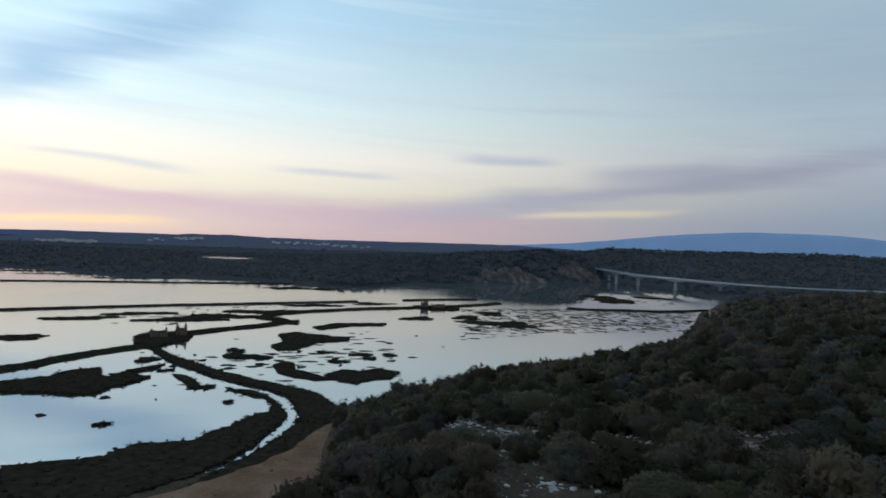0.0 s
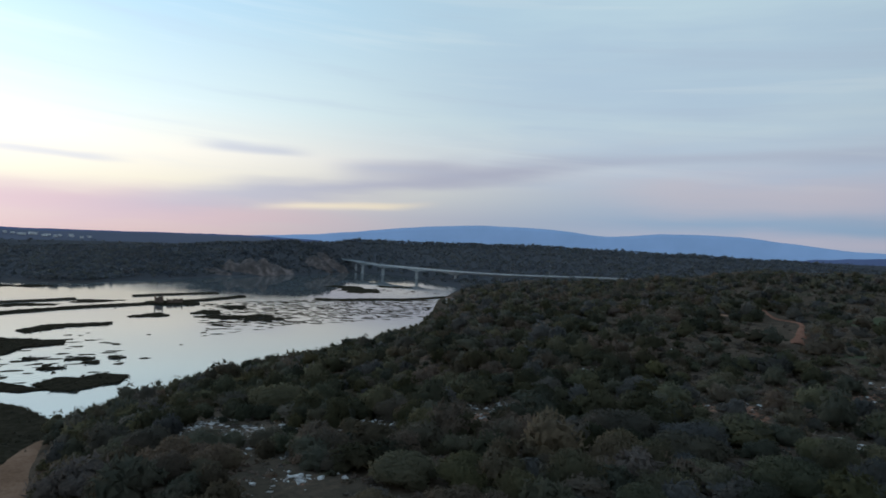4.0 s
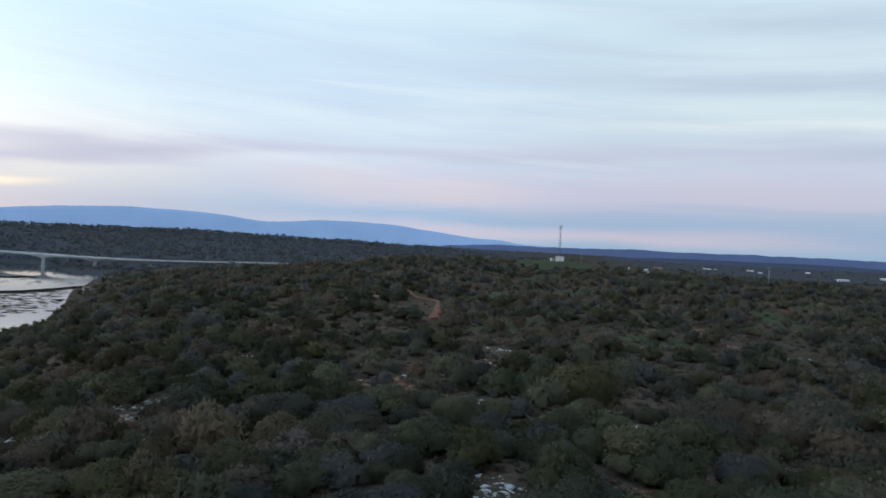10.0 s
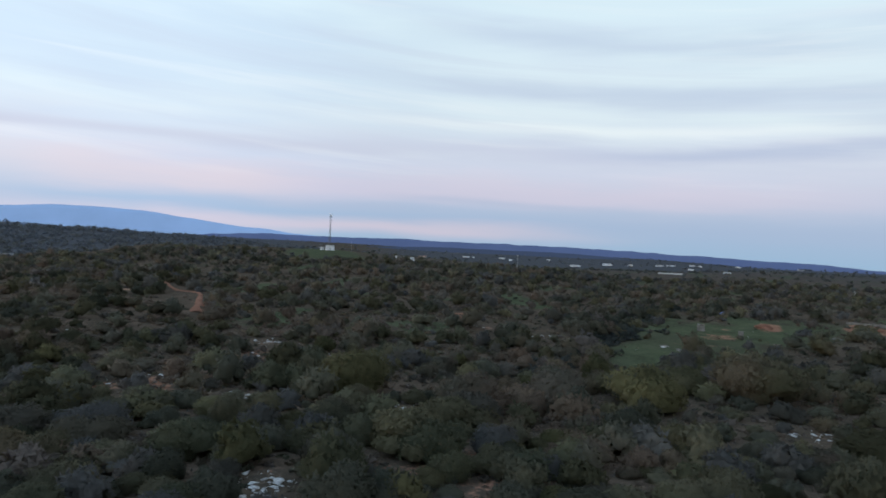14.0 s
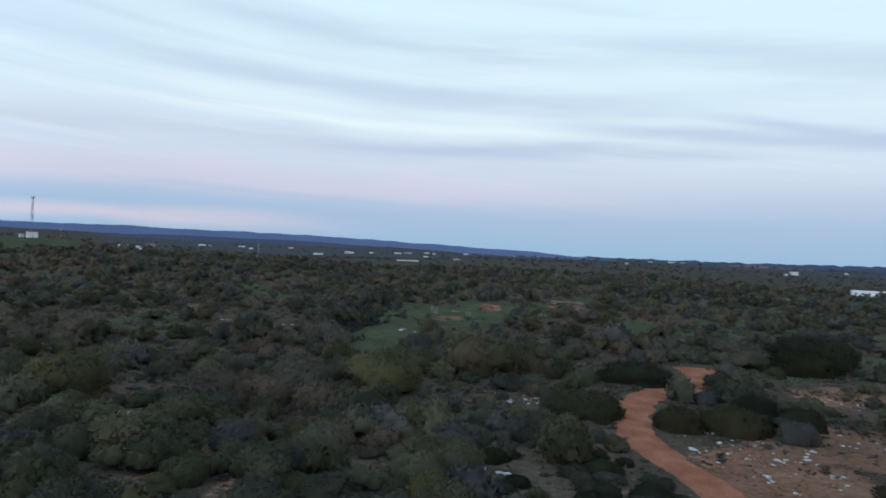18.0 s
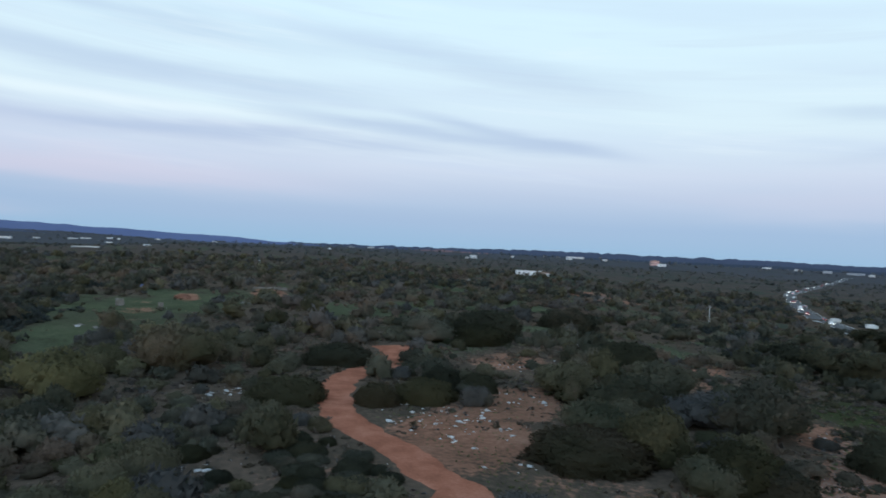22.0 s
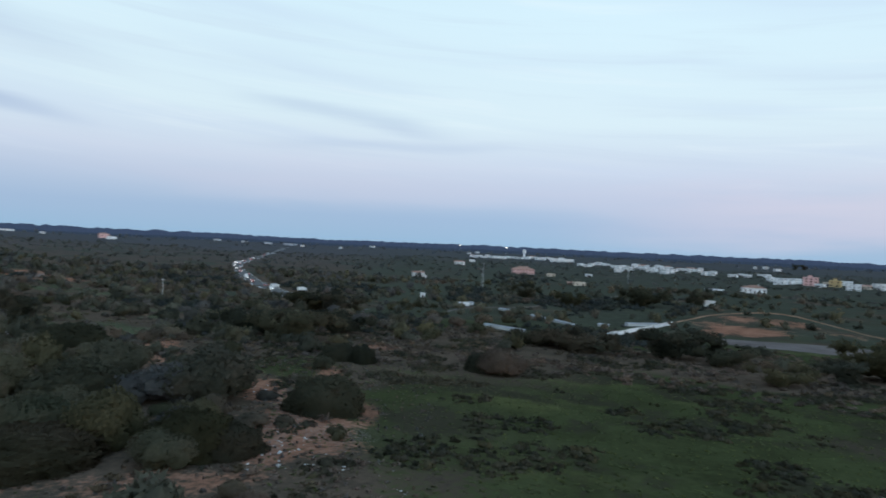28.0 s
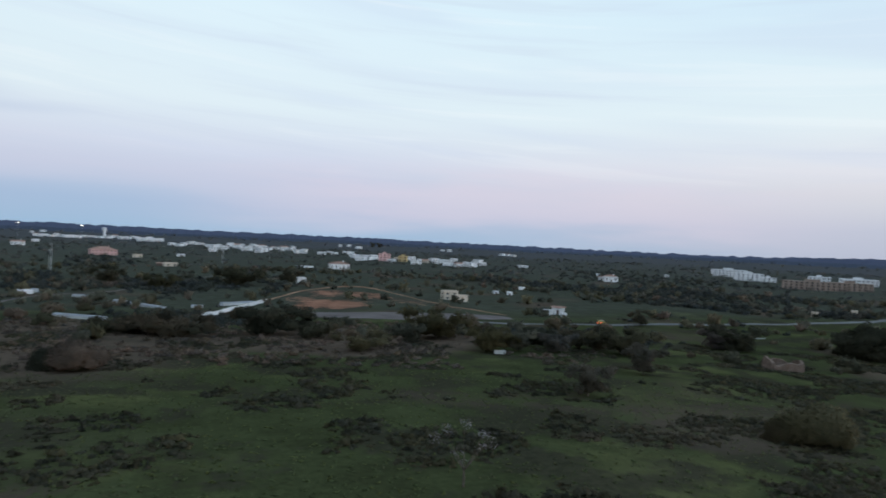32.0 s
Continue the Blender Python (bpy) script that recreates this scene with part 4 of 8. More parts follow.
def build_marsh():
    rng = random.Random(4)
    bank("dark salt marsh bank round the lagoon",
         [(-84, 118), (-76, 122), (-69, 126), (-69, 130), (-66, 135), (-57, 138), (-52, 153), (-50, 162), (-47, 165), (-49, 174), (-53, 180), (-59, 183), (-67, 188), (-60, 187), (-53, 182), (-46, 171), (-42, 162), (-42, 149), (-43, 136), (-45, 128), (-48, 118), (-53, 110), (-56, 106), (-73, 102)], seed=1)
    bank("dark vegetated dyke bank beside the tidal channel",
         [(-31, 173), (-39, 186), (-48, 193), (-63, 202), (-78, 212), (-90, 223), (-107, 238), (-125, 261), (-121, 252), (-105, 230), (-90, 215), (-71, 199), (-56, 190), (-47, 183), (-39, 164), (-38, 153), (-40, 138), (-42, 129), (-46, 116), (-47, 108), (-36, 109), (-31, 148), (-27, 161)], seed=2)
    bank("low dark marsh island in the lagoon",
         [(-133, 181), (-127, 189), (-123, 193), (-124, 198), (-121, 205), (-116, 209), (-110, 196), (-107, 197), (-105, 209), (-100, 220), (-100, 210), (-105, 204), (-95, 199), (-96, 192), (-99, 182), (-99, 175), (-105, 173), (-115, 174), (-126, 171)], seed=3)
    bank("broad dark bank where the dykes meet, below the ruins", [polar(b, r) for b, r in ((-26.8, 306), (-26.7, 286), (-25.7, 278), (-25.1, 277), (-24.6, 284), (-23.6, 290), (-22.8, 296), (-22.4, 312), (-23.0, 321), (-24.2, 318), (-25.4, 322))], 0.8, seed=5)
    bank("low bank under the ruined tide mill", [polar(b, r) for b, r in ((-3.9, 456), (-2.4, 446), (-0.4, 446), (0.3, 456), (-0.5, 468), (-2.5, 472), (-3.8, 468))], 0.7, seed=6)
    lines = []
    lines.append(dyke("low dyke across the salt pans", [(-146, 197), (-144, 200), (-140, 208), (-138, 220), (-133, 235), (-125, 253)], 9, seed=20))
    lines.append(dyke("long dyke winding between the salt pans", [(-134, 271), (-123, 290), (-112, 310), (-98, 330), (-95, 347), (-100, 358), (-109, 360), (-107, 382), (-89, 406), (-60, 433), (-27, 456), (13, 492), (32, 515)], 10, seed=21))
    lines.append(dyke("thin outer dyke of the salt pans", [(-260, 335), (-249, 345), (-229, 363), (-182, 403), (-101, 462), (-76, 483)], 7, seed=22))
    lines.append(dyke("short far dyke in the river", [(-42, 510), (-14, 530), (15, 544)], 8, seed=23))
    lines.append(dyke("dyke between the river and the upper pan", [(86, 501), (104, 496), (127, 502), (164, 508), (205, 534)], 9, seed=24))
    lines.append(dyke("long straight dyke along the far shore", [(-410, 528), (-388, 536), (-344, 560), (-290, 583), (-174, 637), (-96, 644)], 12, seed=25))
    # bearing, distance, half width, half depth
    spots = (
        (-18.9, 267, 2.8, 4.2),
        (-10.2, 243, 3.2, 2.2),
        (-7.5, 251, 2.2, 2.4),
        (-8.3, 259, 4.0, 2.0),
        (-11.5, 263, 3.2, 1.6),
        (-3.4, 390, 8.9, 7.4),
        (0.9, 404, 8.9, 8.0),
        (3.1, 383, 15.1, 8.6),
        (5.4, 373, 9.8, 6.8),
        (3.0, 435, 5.3, 11.1),
        (-5.8, 259, 2.3, 2.0),
        (-34.7, 318, 12.0, 5.5),
        (-30.7, 380, 20.0, 4.2),
        (-22.9, 370, 22.8, 8.0),
        (-19.8, 383, 16.8, 8.6),
        (-16.6, 408, 21.5, 8.1),
        (-26.4, 398, 17.5, 4.6),
        (-25.8, 252, 3.5, 4.4),
        (-22.1, 205, 1.8, 4.1),
        (-21.0, 203, 1.8, 2.0),
        (-24.5, 231, 2.0, 1.6),
        (-7.5, 475, 16.7, 8.8),
        (-12.4, 452, 19.8, 8.0),
        (13.3, 633, 19.4, 31.3),
        (11.8, 659, 11.6, 16.9),
        (16.5, 682, 15.0, 18.2),
        (13.7, 594, 13.0, 13.8),
        (-19.4, 184, 1.0, 0.5),
        (-28.9, 169, 1.5, 0.5),
        (-12.4, 603, 21.2, 14.2),
        (-15.3, 607, 16.0, 14.4),
        (-34.3, 822, 40.0, 9.0),
        (-30.6, 768, 38.0, 12.0),
        (-28.2, 708, 24.0, 7.0),
    )
    for k, (label, ring) in enumerate((("thin curved marsh islet", [(-64, 226), (-63, 235), (-58, 231), (-55, 221), (-48, 215), (-39, 208), (-44, 206), (-51, 208), (-59, 215)]),
                                       ("ragged dark marsh islet overgrown with salt bushes", [(-43, 214), (-39, 224), (-33, 222), (-27, 229), (-19, 224), (-21, 214), (-27, 210), (-31, 204), (-37, 206)]),
                                       ("hooked marsh islet in the middle of the pan", [(-83, 300), (-77, 309), (-65, 304), (-49, 298), (-49, 290), (-61, 282), (-62, 273), (-65, 261), (-71, 257), (-77, 267), (-75, 281)]),
                                       ("low narrow marsh islet", [(-88, 241), (-85, 249), (-81, 244), (-69, 243), (-69, 239), (-84, 236)]),
                                       ("long narrow marsh islet", [(-74, 330), (-66, 349), (-39, 359), (-40, 349), (-56, 342), (-68, 323)]),
                                       ("small marsh islet beside the dyke", [(-93, 349), (-88, 358), (-84, 339), (-89, 338)]),
                                       ("narrow marsh islet beside the dyke", [(-90, 204), (-85, 203), (-77, 193), (-77, 189), (-85, 198)]))):
        bank(label, ring, 0.4, 0.35, 90 + k, 0.9, None, k != 0, name="islet", category="islet")
    for k, (b, r, rx, ry) in enumerate(spots):
        x, y = polar(b, r)
        bank("small dark marsh islet in shallow water", islet(x, y, rx, ry, -b, 40 + k), 0.4 if r < 450 else 0.14, 0.35, k, 0.9, None, r < 450, name="islet", category="islet")
    # the shoals of the upper reach: hundreds of scraps of weed and mud
    bm = bmesh.new()
    for _ in range(950):
        b = rng.uniform(0.5, 21.0)
        r = rng.uniform(0.0, 1.0) ** 0.8 * 150 + 345 + (b - 8) * 5
        if ground_z(*polar(b, r)) > -0.5 or r > 500 + b * 2:
            continue
        x, y = polar(b, r)
        ring = islet(x, y, rng.uniform(0.5, 3.6), rng.uniform(0.4, 1.9), -b, rng.randrange(10000))[::3]
        vs = [bm.verts.new((px, py, 0.05)) for px, py in ring]
        tip = bm.verts.new((x, y, rng.uniform(0.12, 0.3)))
        for p, q in zip(vs, vs[1:] + vs[:1]):
            bm.faces.new((p, q, tip))
    for _ in range(260):
        b, r = rng.choice(((-24, 380), (-16, 415), (-10, 250), (-8, 300), (-20, 440), (-27, 210), (-20, 235), (16, 640), (14, 620))) 
        b, r = b + rng.gauss(0, 3.0), r + rng.gauss(0, 14)
        x, y = polar(b, r)
        if ground_z(x, y) > -0.5:
            continue
        ring = islet(x, y, rng.uniform(0.4, 3.0), rng.uniform(0.4, 2.2), -b, rng.randrange(10000))[::3]
        vs = [bm.verts.new((px, py, 0.05)) for px, py in ring]
        tip = bm.verts.new((x, y, rng.uniform(0.12, 0.3)))
        for p, q in zip(vs, vs[1:] + vs[:1]):
            bm.faces.new((p, q, tip))
    tagged(part("weed_shoals", bm, MARSH), "scattered dark weed and mud shoals breaking the water", "shoal", kind="stuff")
    return lines



# ---- plants ----
def lumps(rng, n, squash=0.55, spread=0.62):
    """Centres and sizes of the lobes of a shrub of unit half width, standing on z = 0."""
    out = []
    for i in range(n):
        a, d = rng.uniform(0, 2 * np.pi), spread * math.sqrt(rng.uniform(0, 1))
        s = rng.uniform(0.28, 0.54) * (1.1 - 0.4 * d)
        out.append((d * math.cos(a), d * math.sin(a), squash * rng.uniform(0.35, 1.0) * (1.15 - d * d), s))
    return np.array(out)


def leafy(rng, lobes, n, size, core=True, squash=0.8, hearts=None, heart=0.8):
    """Small leaf tufts scattered over the lobes, and rough rounded masses of leaves inside them: corners, triangles, and normals that round off the crown."""
    k = rng.choice(len(lobes), n, p=lobes[:, 3] ** 2 / (lobes[:, 3] ** 2).sum())
    u = rng.normal(size=(n, 3))
    u[:, 2] = np.abs(u[:, 2]) * 1.0 - 0.25
    u /= np.linalg.norm(u, axis=1)[:, None]
    c = lobes[k, :3] + u * lobes[k, 3:4] * rng.uniform(0.84, 1.2, (n, 1)) * np.array([1, 1, squash])
    c[:, 2] = np.maximum(c[:, 2], 0.02)
    t = np.cross(u, rng.normal(size=(n, 3)))
    t /= np.linalg.norm(t, axis=1)[:, None] + 1e-9
    w = np.cross(u, t) + 1.2 * u * rng.uniform(-0.4, 1, (n, 1))
    w /= np.linalg.norm(w, axis=1)[:, None]
    s = size * rng.uniform(0.5, 1.4, (n, 1))
    corners = np.stack([c - t * s * 0.5 - w * s * 0.5, c + t * s * 0.5 - w * s * 0.4, c + w * s * 0.8 + u * s * 0.35], 1)
    face = np.cross(corners[:, 1] - corners[:, 0], corners[:, 2] - corners[:, 0])
    flip = (face * u).sum(1) < 0
    corners[flip] = corners[flip][:, [0, 2, 1]]
    middle = np.array([0, 0, max(0.0, lobes[:, 2].mean() - 0.25)])
    v, f = corners.reshape(-1, 3), np.arange(3 * n).reshape(-1, 3)
    ns = [crown_normals(np.repeat(u, 3, 0), v - middle) + rng.normal(0, 0.16, (3 * n, 3))]
    if core:
        vs, fs = [v], [f]
        base = len(v)
        sv, sf = hearts or BALL
        for x, y, z, r in lobes:
            q = sv * (r * heart) * rng.uniform(0.72, 1.15, (len(sv), 1)) * np.array([1, 1, squash]) + np.array([x, y, z])
            q[:, 2] = np.maximum(q[:, 2], -0.05)
            vs.append(q)
            fs.append(sf + base)
            ns.append(crown_normals(sv, q - middle))
            base += len(sv)
        v, f = np.vstack(vs), np.vstack(fs)
    return v, f, np.vstack(ns)


def crown_normals(u, out):
    """Between the roundness of the lobe and that of the whole crown."""
    out = out / (np.linalg.norm(out, axis=1)[:, None] + 1e-6)
    return 0.42 * u + 0.7 * out


def dome(rng):
    """A dense wind-clipped bush: one broad dome with shallow swellings, covered with small leaf tufts."""
    v, f = ball(4)
    core_n = v.copy()

    def swell(p):
        return noise.fractal(Vector(p) * 2.4 + Vector((3, 1, 7)), 0.8, 2.0, 4)
    fine = np.array([noise.noise(Vector(p) * 8.0) for p in v])
    v = v * (0.84 + 0.17 * np.array([swell(p) for p in v]) + 0.05 * fine)[:, None]
    n = 9000
    u = rng.normal(size=(n, 3))
    u[:, 2] = np.abs(u[:, 2])
    u /= np.linalg.norm(u, axis=1)[:, None]
    c = u * (0.86 + 0.17 * np.array([swell(p) for p in u]) + rng.uniform(-0.03, 0.09, n))[:, None]
    t, w = rng.normal(size=(n, 3)), rng.normal(size=(n, 3))
    s = (0.04 * rng.uniform(0.5, 1.3, n) / 1.7)[:, None]
    leaf = np.stack([c - t * s, c + t * s, c + w * s + u * s], 1)
    face = np.cross(leaf[:, 1] - leaf[:, 0], leaf[:, 2] - leaf[:, 0])
    flip = (face * u).sum(1) < 0
    leaf[flip] = leaf[flip][:, [0, 2, 1]]
    v, f = np.vstack([v, leaf.reshape(-1, 3)]), np.vstack([f, np.arange(3 * n).reshape(-1, 3) + len(v)])
    v[:, 2] = np.where(v[:, 2] < 0, v[:, 2] * 0.15, v[:, 2] * 0.8)
    return v, f, np.vstack([core_n, np.repeat(u, 3, 0) + rng.normal(0, 0.2, (3 * n, 3))])


def ball(sub):
    bm = bmesh.new()
    bmesh.ops.create_icosphere(bm, subdivisions=sub, radius=1.0)
    bm.verts.ensure_lookup_table()
    v = np.array([p.co[:] for p in bm.verts])
    f = np.array([[p.index for p in q.verts] for q in bm.faces])
    bm.free()
    return v, f


BALL, BALL_FINE = ball(1), ball(2)
BALL_ROUGH = (np.array([(1, 0, 0), (-1, 0, 0), (0, 1, 0), (0, -1, 0), (0, 0, 1.0), (0, 0, -1.0)]),
              np.array([(0, 2, 4), (2, 1, 4), (1, 3, 4), (3, 0, 4), (2, 0, 5), (1, 2, 5), (3, 1, 5), (0, 3, 5)]))


def spread_many(templates, pick, x, y, z, width, height, turn, tone=None):
    """All copies of the templates in one set of arrays: corners, faces, normals and the tone of each plant."""
    vs, fs, ns, ts, base = [], [], [], [], 0
    tone = np.random.RandomState(len(x)).uniform(size=len(x)) if tone is None else tone
    for k, (tv, tf, tn) in enumerate(templates):
        m = pick == k
        n = int(m.sum())
        if not n:
            continue
        c, s = np.cos(turn[m])[:, None], np.sin(turn[m])[:, None]
        w, h = width[m][:, None], height[m][:, None]
        px = (tv[None, :, 0] * c - tv[None, :, 1] * s) * w + x[m][:, None]
        py = (tv[None, :, 0] * s + tv[None, :, 1] * c) * w + y[m][:, None]
        pz = tv[None, :, 2] * h + z[m][:, None]
        vs.append(np.stack([px, py, pz], -1).reshape(-1, 3))
        q = np.stack([tn[None, :, 0] * c - tn[None, :, 1] * s, tn[None, :, 0] * s + tn[None, :, 1] * c, tn[None, :, 2] * w / h], -1).reshape(-1, 3)
        ns.append(q / (np.linalg.norm(q, axis=1)[:, None] + 1e-6))
        ts.append(np.repeat(tone[m], len(tv)))
        fs.append((tf[None] + (np.arange(n) * len(tv))[:, None, None]).reshape(-1, 3) + base)
        base += n * len(tv)
    return np.vstack(vs), np.vstack(fs), np.vstack(ns), np.concatenate(ts)


def plant_stuff(name, label, category, mat, templates, x, y, half, tall, rng, sink=0.1):
    """A stand of many plants as one object."""
    k = len(x)
    v, f, n, t = spread_many(templates, rng.randint(0, len(templates), k), x, y, ground_z(x, y) - sink, half, tall, rng.uniform(0, 6.28, k))
    return tagged(new(name, mesh_from(name, v, f, mat, True, n, t)), label, category, kind="stuff")


def sow(rng, n, b0, b1, r0, r1):
    """Random places, even over the ground between two bearings and two distances."""
    b = np.radians(rng.uniform(b0, b1, n))
    r = np.sqrt(rng.uniform(r0 ** 2, r1 ** 2, n))
    return r * np.sin(b), r * np.cos(b)


def b_of(x, y):
    """Bearing from the hovering camera, -60 to 300 degrees."""
    return (np.degrees(np.arctan2(x, y)) + 60) % 360 - 60


def scrub_chance(x, y):
    """How thickly shrubs stand: dense on the hill, sparse in the meadows."""
    r, b = np.hypot(x, y), (np.degrees(np.arctan2(x, y)) + 60) % 360 - 60
    c = cover_at(x, y)
    hill = np.maximum(0.85 + 0.5 * wave(x, y, 40, 21), 0.6)
    meadow = np.where(r > 150, 0.42 + 0.62 * wave(x, y, 90, 22) + 0.35 * wave(x, y, 30, 23), 0.03)
    meadow = np.clip(meadow, 0.01, 1)
    t = np.clip((b - 146) / 14, 0, 1)
    p = hill * (1 - t) + meadow * t
    p = p * (1 - 0.85 * np.clip(c[..., 0] * 1.3 - 0.35, 0, 1) * (1 - 0.5 * t)) * (1 - 0.8 * c[..., 1]) * (1 - 0.5 * c[..., 2])
    return np.where(ground_z(x, y) < 0.6, 0, p)


def thin(x, y, chance, rng, margin=0.0):
    keep = (rng.uniform(size=len(x)) < chance) & ~clearing(x, y, margin)
    return x[keep], y[keep]


SHRUBS = []


def build_shrub_kinds():
    """Several shrubs, each an Empty with its foliage and stems; the near ones on the hill are copies of these."""
    rng = np.random.RandomState(31)
    kinds = ((LEAF, 20, 0.62, "dark green evergreen shrub of the coastal scrub"), (LEAF, 18, 0.5, "low dense dark green scrub bush"),
             (LEAF_GREY, 20, 0.6, "grey-green shrub with loose branches"), (LEAF_DARK, 26, 0.45, "dense dark rounded mastic bush"),
             (LEAF_YELLOW, 20, 0.6, "yellowish green broom-like shrub"), (LEAF, 20, 0.75, "taller ragged evergreen shrub"))
    for mat, n, squash, label in kinds:
        lobes = lumps(rng, n, squash)
        v, f, nrm = dome(rng) if mat is LEAF_DARK else leafy(rng, lobes, 5200, 0.061, hearts=BALL_FINE, heart=0.82)
        root = new("shrub")
        tagged(root, label, "shrub", "shrubs on the hill")
        put_mesh("foliage", mesh_from("foliage", v, f, mat, True, nrm), root)
        bm = bmesh.new()
        for x, y, z, r in lobes[:5]:
            rod(bm, (x * 0.15, y * 0.15, -0.1), (x * 0.8, y * 0.8, z * 0.8), 0.025, 0.012, 5)
        part("stem", bm, BARK, root)
        SHRUBS.append(root)


def place_shrub(kind, x, y, half, height, turn):
    root = SHRUBS[kind]
    ob = copy_thing(root, pose(x, y, gz(x, y) - 0.08, 0, 0, turn))
    ob.scale = (half, half, height)
    return ob


def build_scrub():
    rng = np.random.RandomState(77)
    # the nearest shrubs, each a thing
    x, y = sow(rng, 620, -14, 236, 36, 78)
    x, y = thin(x, y, scrub_chance(x, y), rng, 1.4)
    x, y = x[:250], y[:250]
    for i in range(len(x)):
        half = rng.uniform(1.0, 2.6)
        meadow = 152 < math.degrees(math.atan2(x[i], y[i])) % 360 < 300
        if not meadow:
            place_shrub(int(rng.choice([0, 1, 2, 4, 5, 0, 1])), x[i], y[i], half, half * rng.uniform(0.9, 1.35), rng.uniform(0, 360))
    # low shrubs that close the ground nearest the camera and beside the red track
    r2 = np.random.RandomState(42)
    xa, ya = sow(r2, 170, 50, 122, 38, 64)
    xb, yb = sow(r2, 90, 96, 121, 40, 74)
    x, y = thin(np.concatenate([xa, xb]), np.concatenate([ya, yb]), np.full(260, 0.7), r2, 1.0)
    for i in range(len(x)):
        half = r2.uniform(0.8, 1.7)
        place_shrub(int(r2.choice([0, 1, 1, 2, 0, 5] if b_of(x[i], y[i]) < 98 else [0, 1, 3, 1, 3])), x[i], y[i], half, half * r2.uniform(0.6, 0.95), r2.uniform(0, 360))
    # the rest of the near slope
    t_near = [leafy(rng, lumps(rng, 12, s), 440, 0.132, heart=0.82) for s in (0.5, 0.6, 0.7, 0.8, 0.55)]
    # leaf kinds shared out by bearing imitate how light falls on the slope
    for mat, n, b1, label, seed in ((LEAF, 1300, 158, "dense evergreen scrub on the near slope", 1), (LEAF_DARK, 640, 42, "evergreen scrub above the river, in darker leaf to copy its dimness", 8), (LEAF_GREY, 330, 122, "grey-green scrub on the near slope", 2),
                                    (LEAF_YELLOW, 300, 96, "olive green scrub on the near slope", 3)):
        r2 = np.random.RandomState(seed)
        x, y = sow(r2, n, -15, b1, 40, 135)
        west = np.clip((b_of(x, y) + 8) / 20, 0.4, 1) if mat is LEAF else 1.0   # fewer mid-toned shrubs over the river, imitating the dimmer light there
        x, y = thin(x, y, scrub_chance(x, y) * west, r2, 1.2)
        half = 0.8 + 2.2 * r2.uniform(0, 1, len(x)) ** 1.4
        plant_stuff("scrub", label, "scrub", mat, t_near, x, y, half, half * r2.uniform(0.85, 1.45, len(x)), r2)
    t_mid = [leafy(rng, lumps(rng, 6, s), 115, 0.225, heart=0.84) for s in (0.5, 0.6, 0.75, 0.85)]
    t_back = [leafy(rng, lumps(rng, 4, s), 24, 0.42, heart=0.8) for s in (0.55, 0.7, 0.85)]
    # dark leaf towards the river again stands in for the slope's dimness
    for mat, temp, n, b0, b1, r0, r1, label, seed in ((LEAF, t_mid, 2200, -14, 242, 128, 240, "evergreen scrub over the hill", 4), (LEAF_DARK, t_mid, 650, -14, 50, 128, 300, "evergreen scrub over the slope to the river, in darker leaf to copy its dimness", 9), (LEAF_GREY, t_mid, 700, -14, 165, 124, 240, "grey-green scrub over the hill", 5),
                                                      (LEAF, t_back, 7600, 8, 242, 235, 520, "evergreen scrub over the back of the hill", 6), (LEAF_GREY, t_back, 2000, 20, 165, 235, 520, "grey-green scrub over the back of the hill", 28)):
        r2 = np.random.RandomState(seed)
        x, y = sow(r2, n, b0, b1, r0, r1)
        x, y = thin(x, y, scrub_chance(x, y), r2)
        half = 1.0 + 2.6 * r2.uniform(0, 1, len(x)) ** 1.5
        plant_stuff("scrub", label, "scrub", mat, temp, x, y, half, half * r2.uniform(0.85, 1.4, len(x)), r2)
    # low growth that closes the gaps
    t_low = [leafy(rng, lumps(rng, 3, 0.5), 20, 0.34, hearts=BALL_ROUGH, heart=0.7) for _ in range(4)]
    t_thin = [leafy(rng, lumps(rng, 2, 0.5), 12, 0.46, hearts=BALL_ROUGH, heart=0.7) for _ in range(4)]
    for mat, n, r0, r1, lo, hi, label, seed in ((LEAF, 7500, 105, 450, 0.5, 1.7, "low scrub filling the gaps on the hill", 14), (HERB, 11000, 60, 430, 0.5, 1.5, "dry low scrub filling the gaps on the hill", 15),
                                                (LEAF, 2600, 36, 135, 0.3, 0.9, "low seedlings and heath between the shrubs", 24), (HERB, 8500, 36, 135, 0.3, 0.9, "dry brown heath between the shrubs", 27)):
        r2 = np.random.RandomState(seed)
        x, y = sow(r2, n, -13, 160, r0, r1)
        # pale low plants thinned above the river, to copy its dimness
        x, y = thin(x, y, np.clip(scrub_chance(x, y) + 0.2, 0, 1) * np.clip((b_of(x, y) + 4) / 20, 0.25, 1) * (ground_z(x, y) > 1.0), r2)
        half = r2.uniform(lo, hi, len(x))
        plant_stuff("scrub", label, "scrub", mat, t_low if r1 < 200 else t_thin, x, y, half, half * r2.uniform(0.5, 0.95, len(x)), r2)
    r2 = np.random.RandomState(38)
    x, y = sow(r2, 3600, 8, 76, 45, 210)
    x, y = thin(x, y, np.clip(0.5 + 0.5 * wave(x, y, 18, 37), 0, 0.9) * (ground_z(x, y) > 1.0), r2)
    half = r2.uniform(0.6, 1.6, len(x))
    plant_stuff("scrub", "brown heath on the hillside above the river", "scrub", HERB, t_low, x, y, half, half * r2.uniform(0.5, 0.95, len(x)), r2)
    r2 = np.random.RandomState(35)
    x, y = sow(r2, 5200, 146, 214, 108, 196)
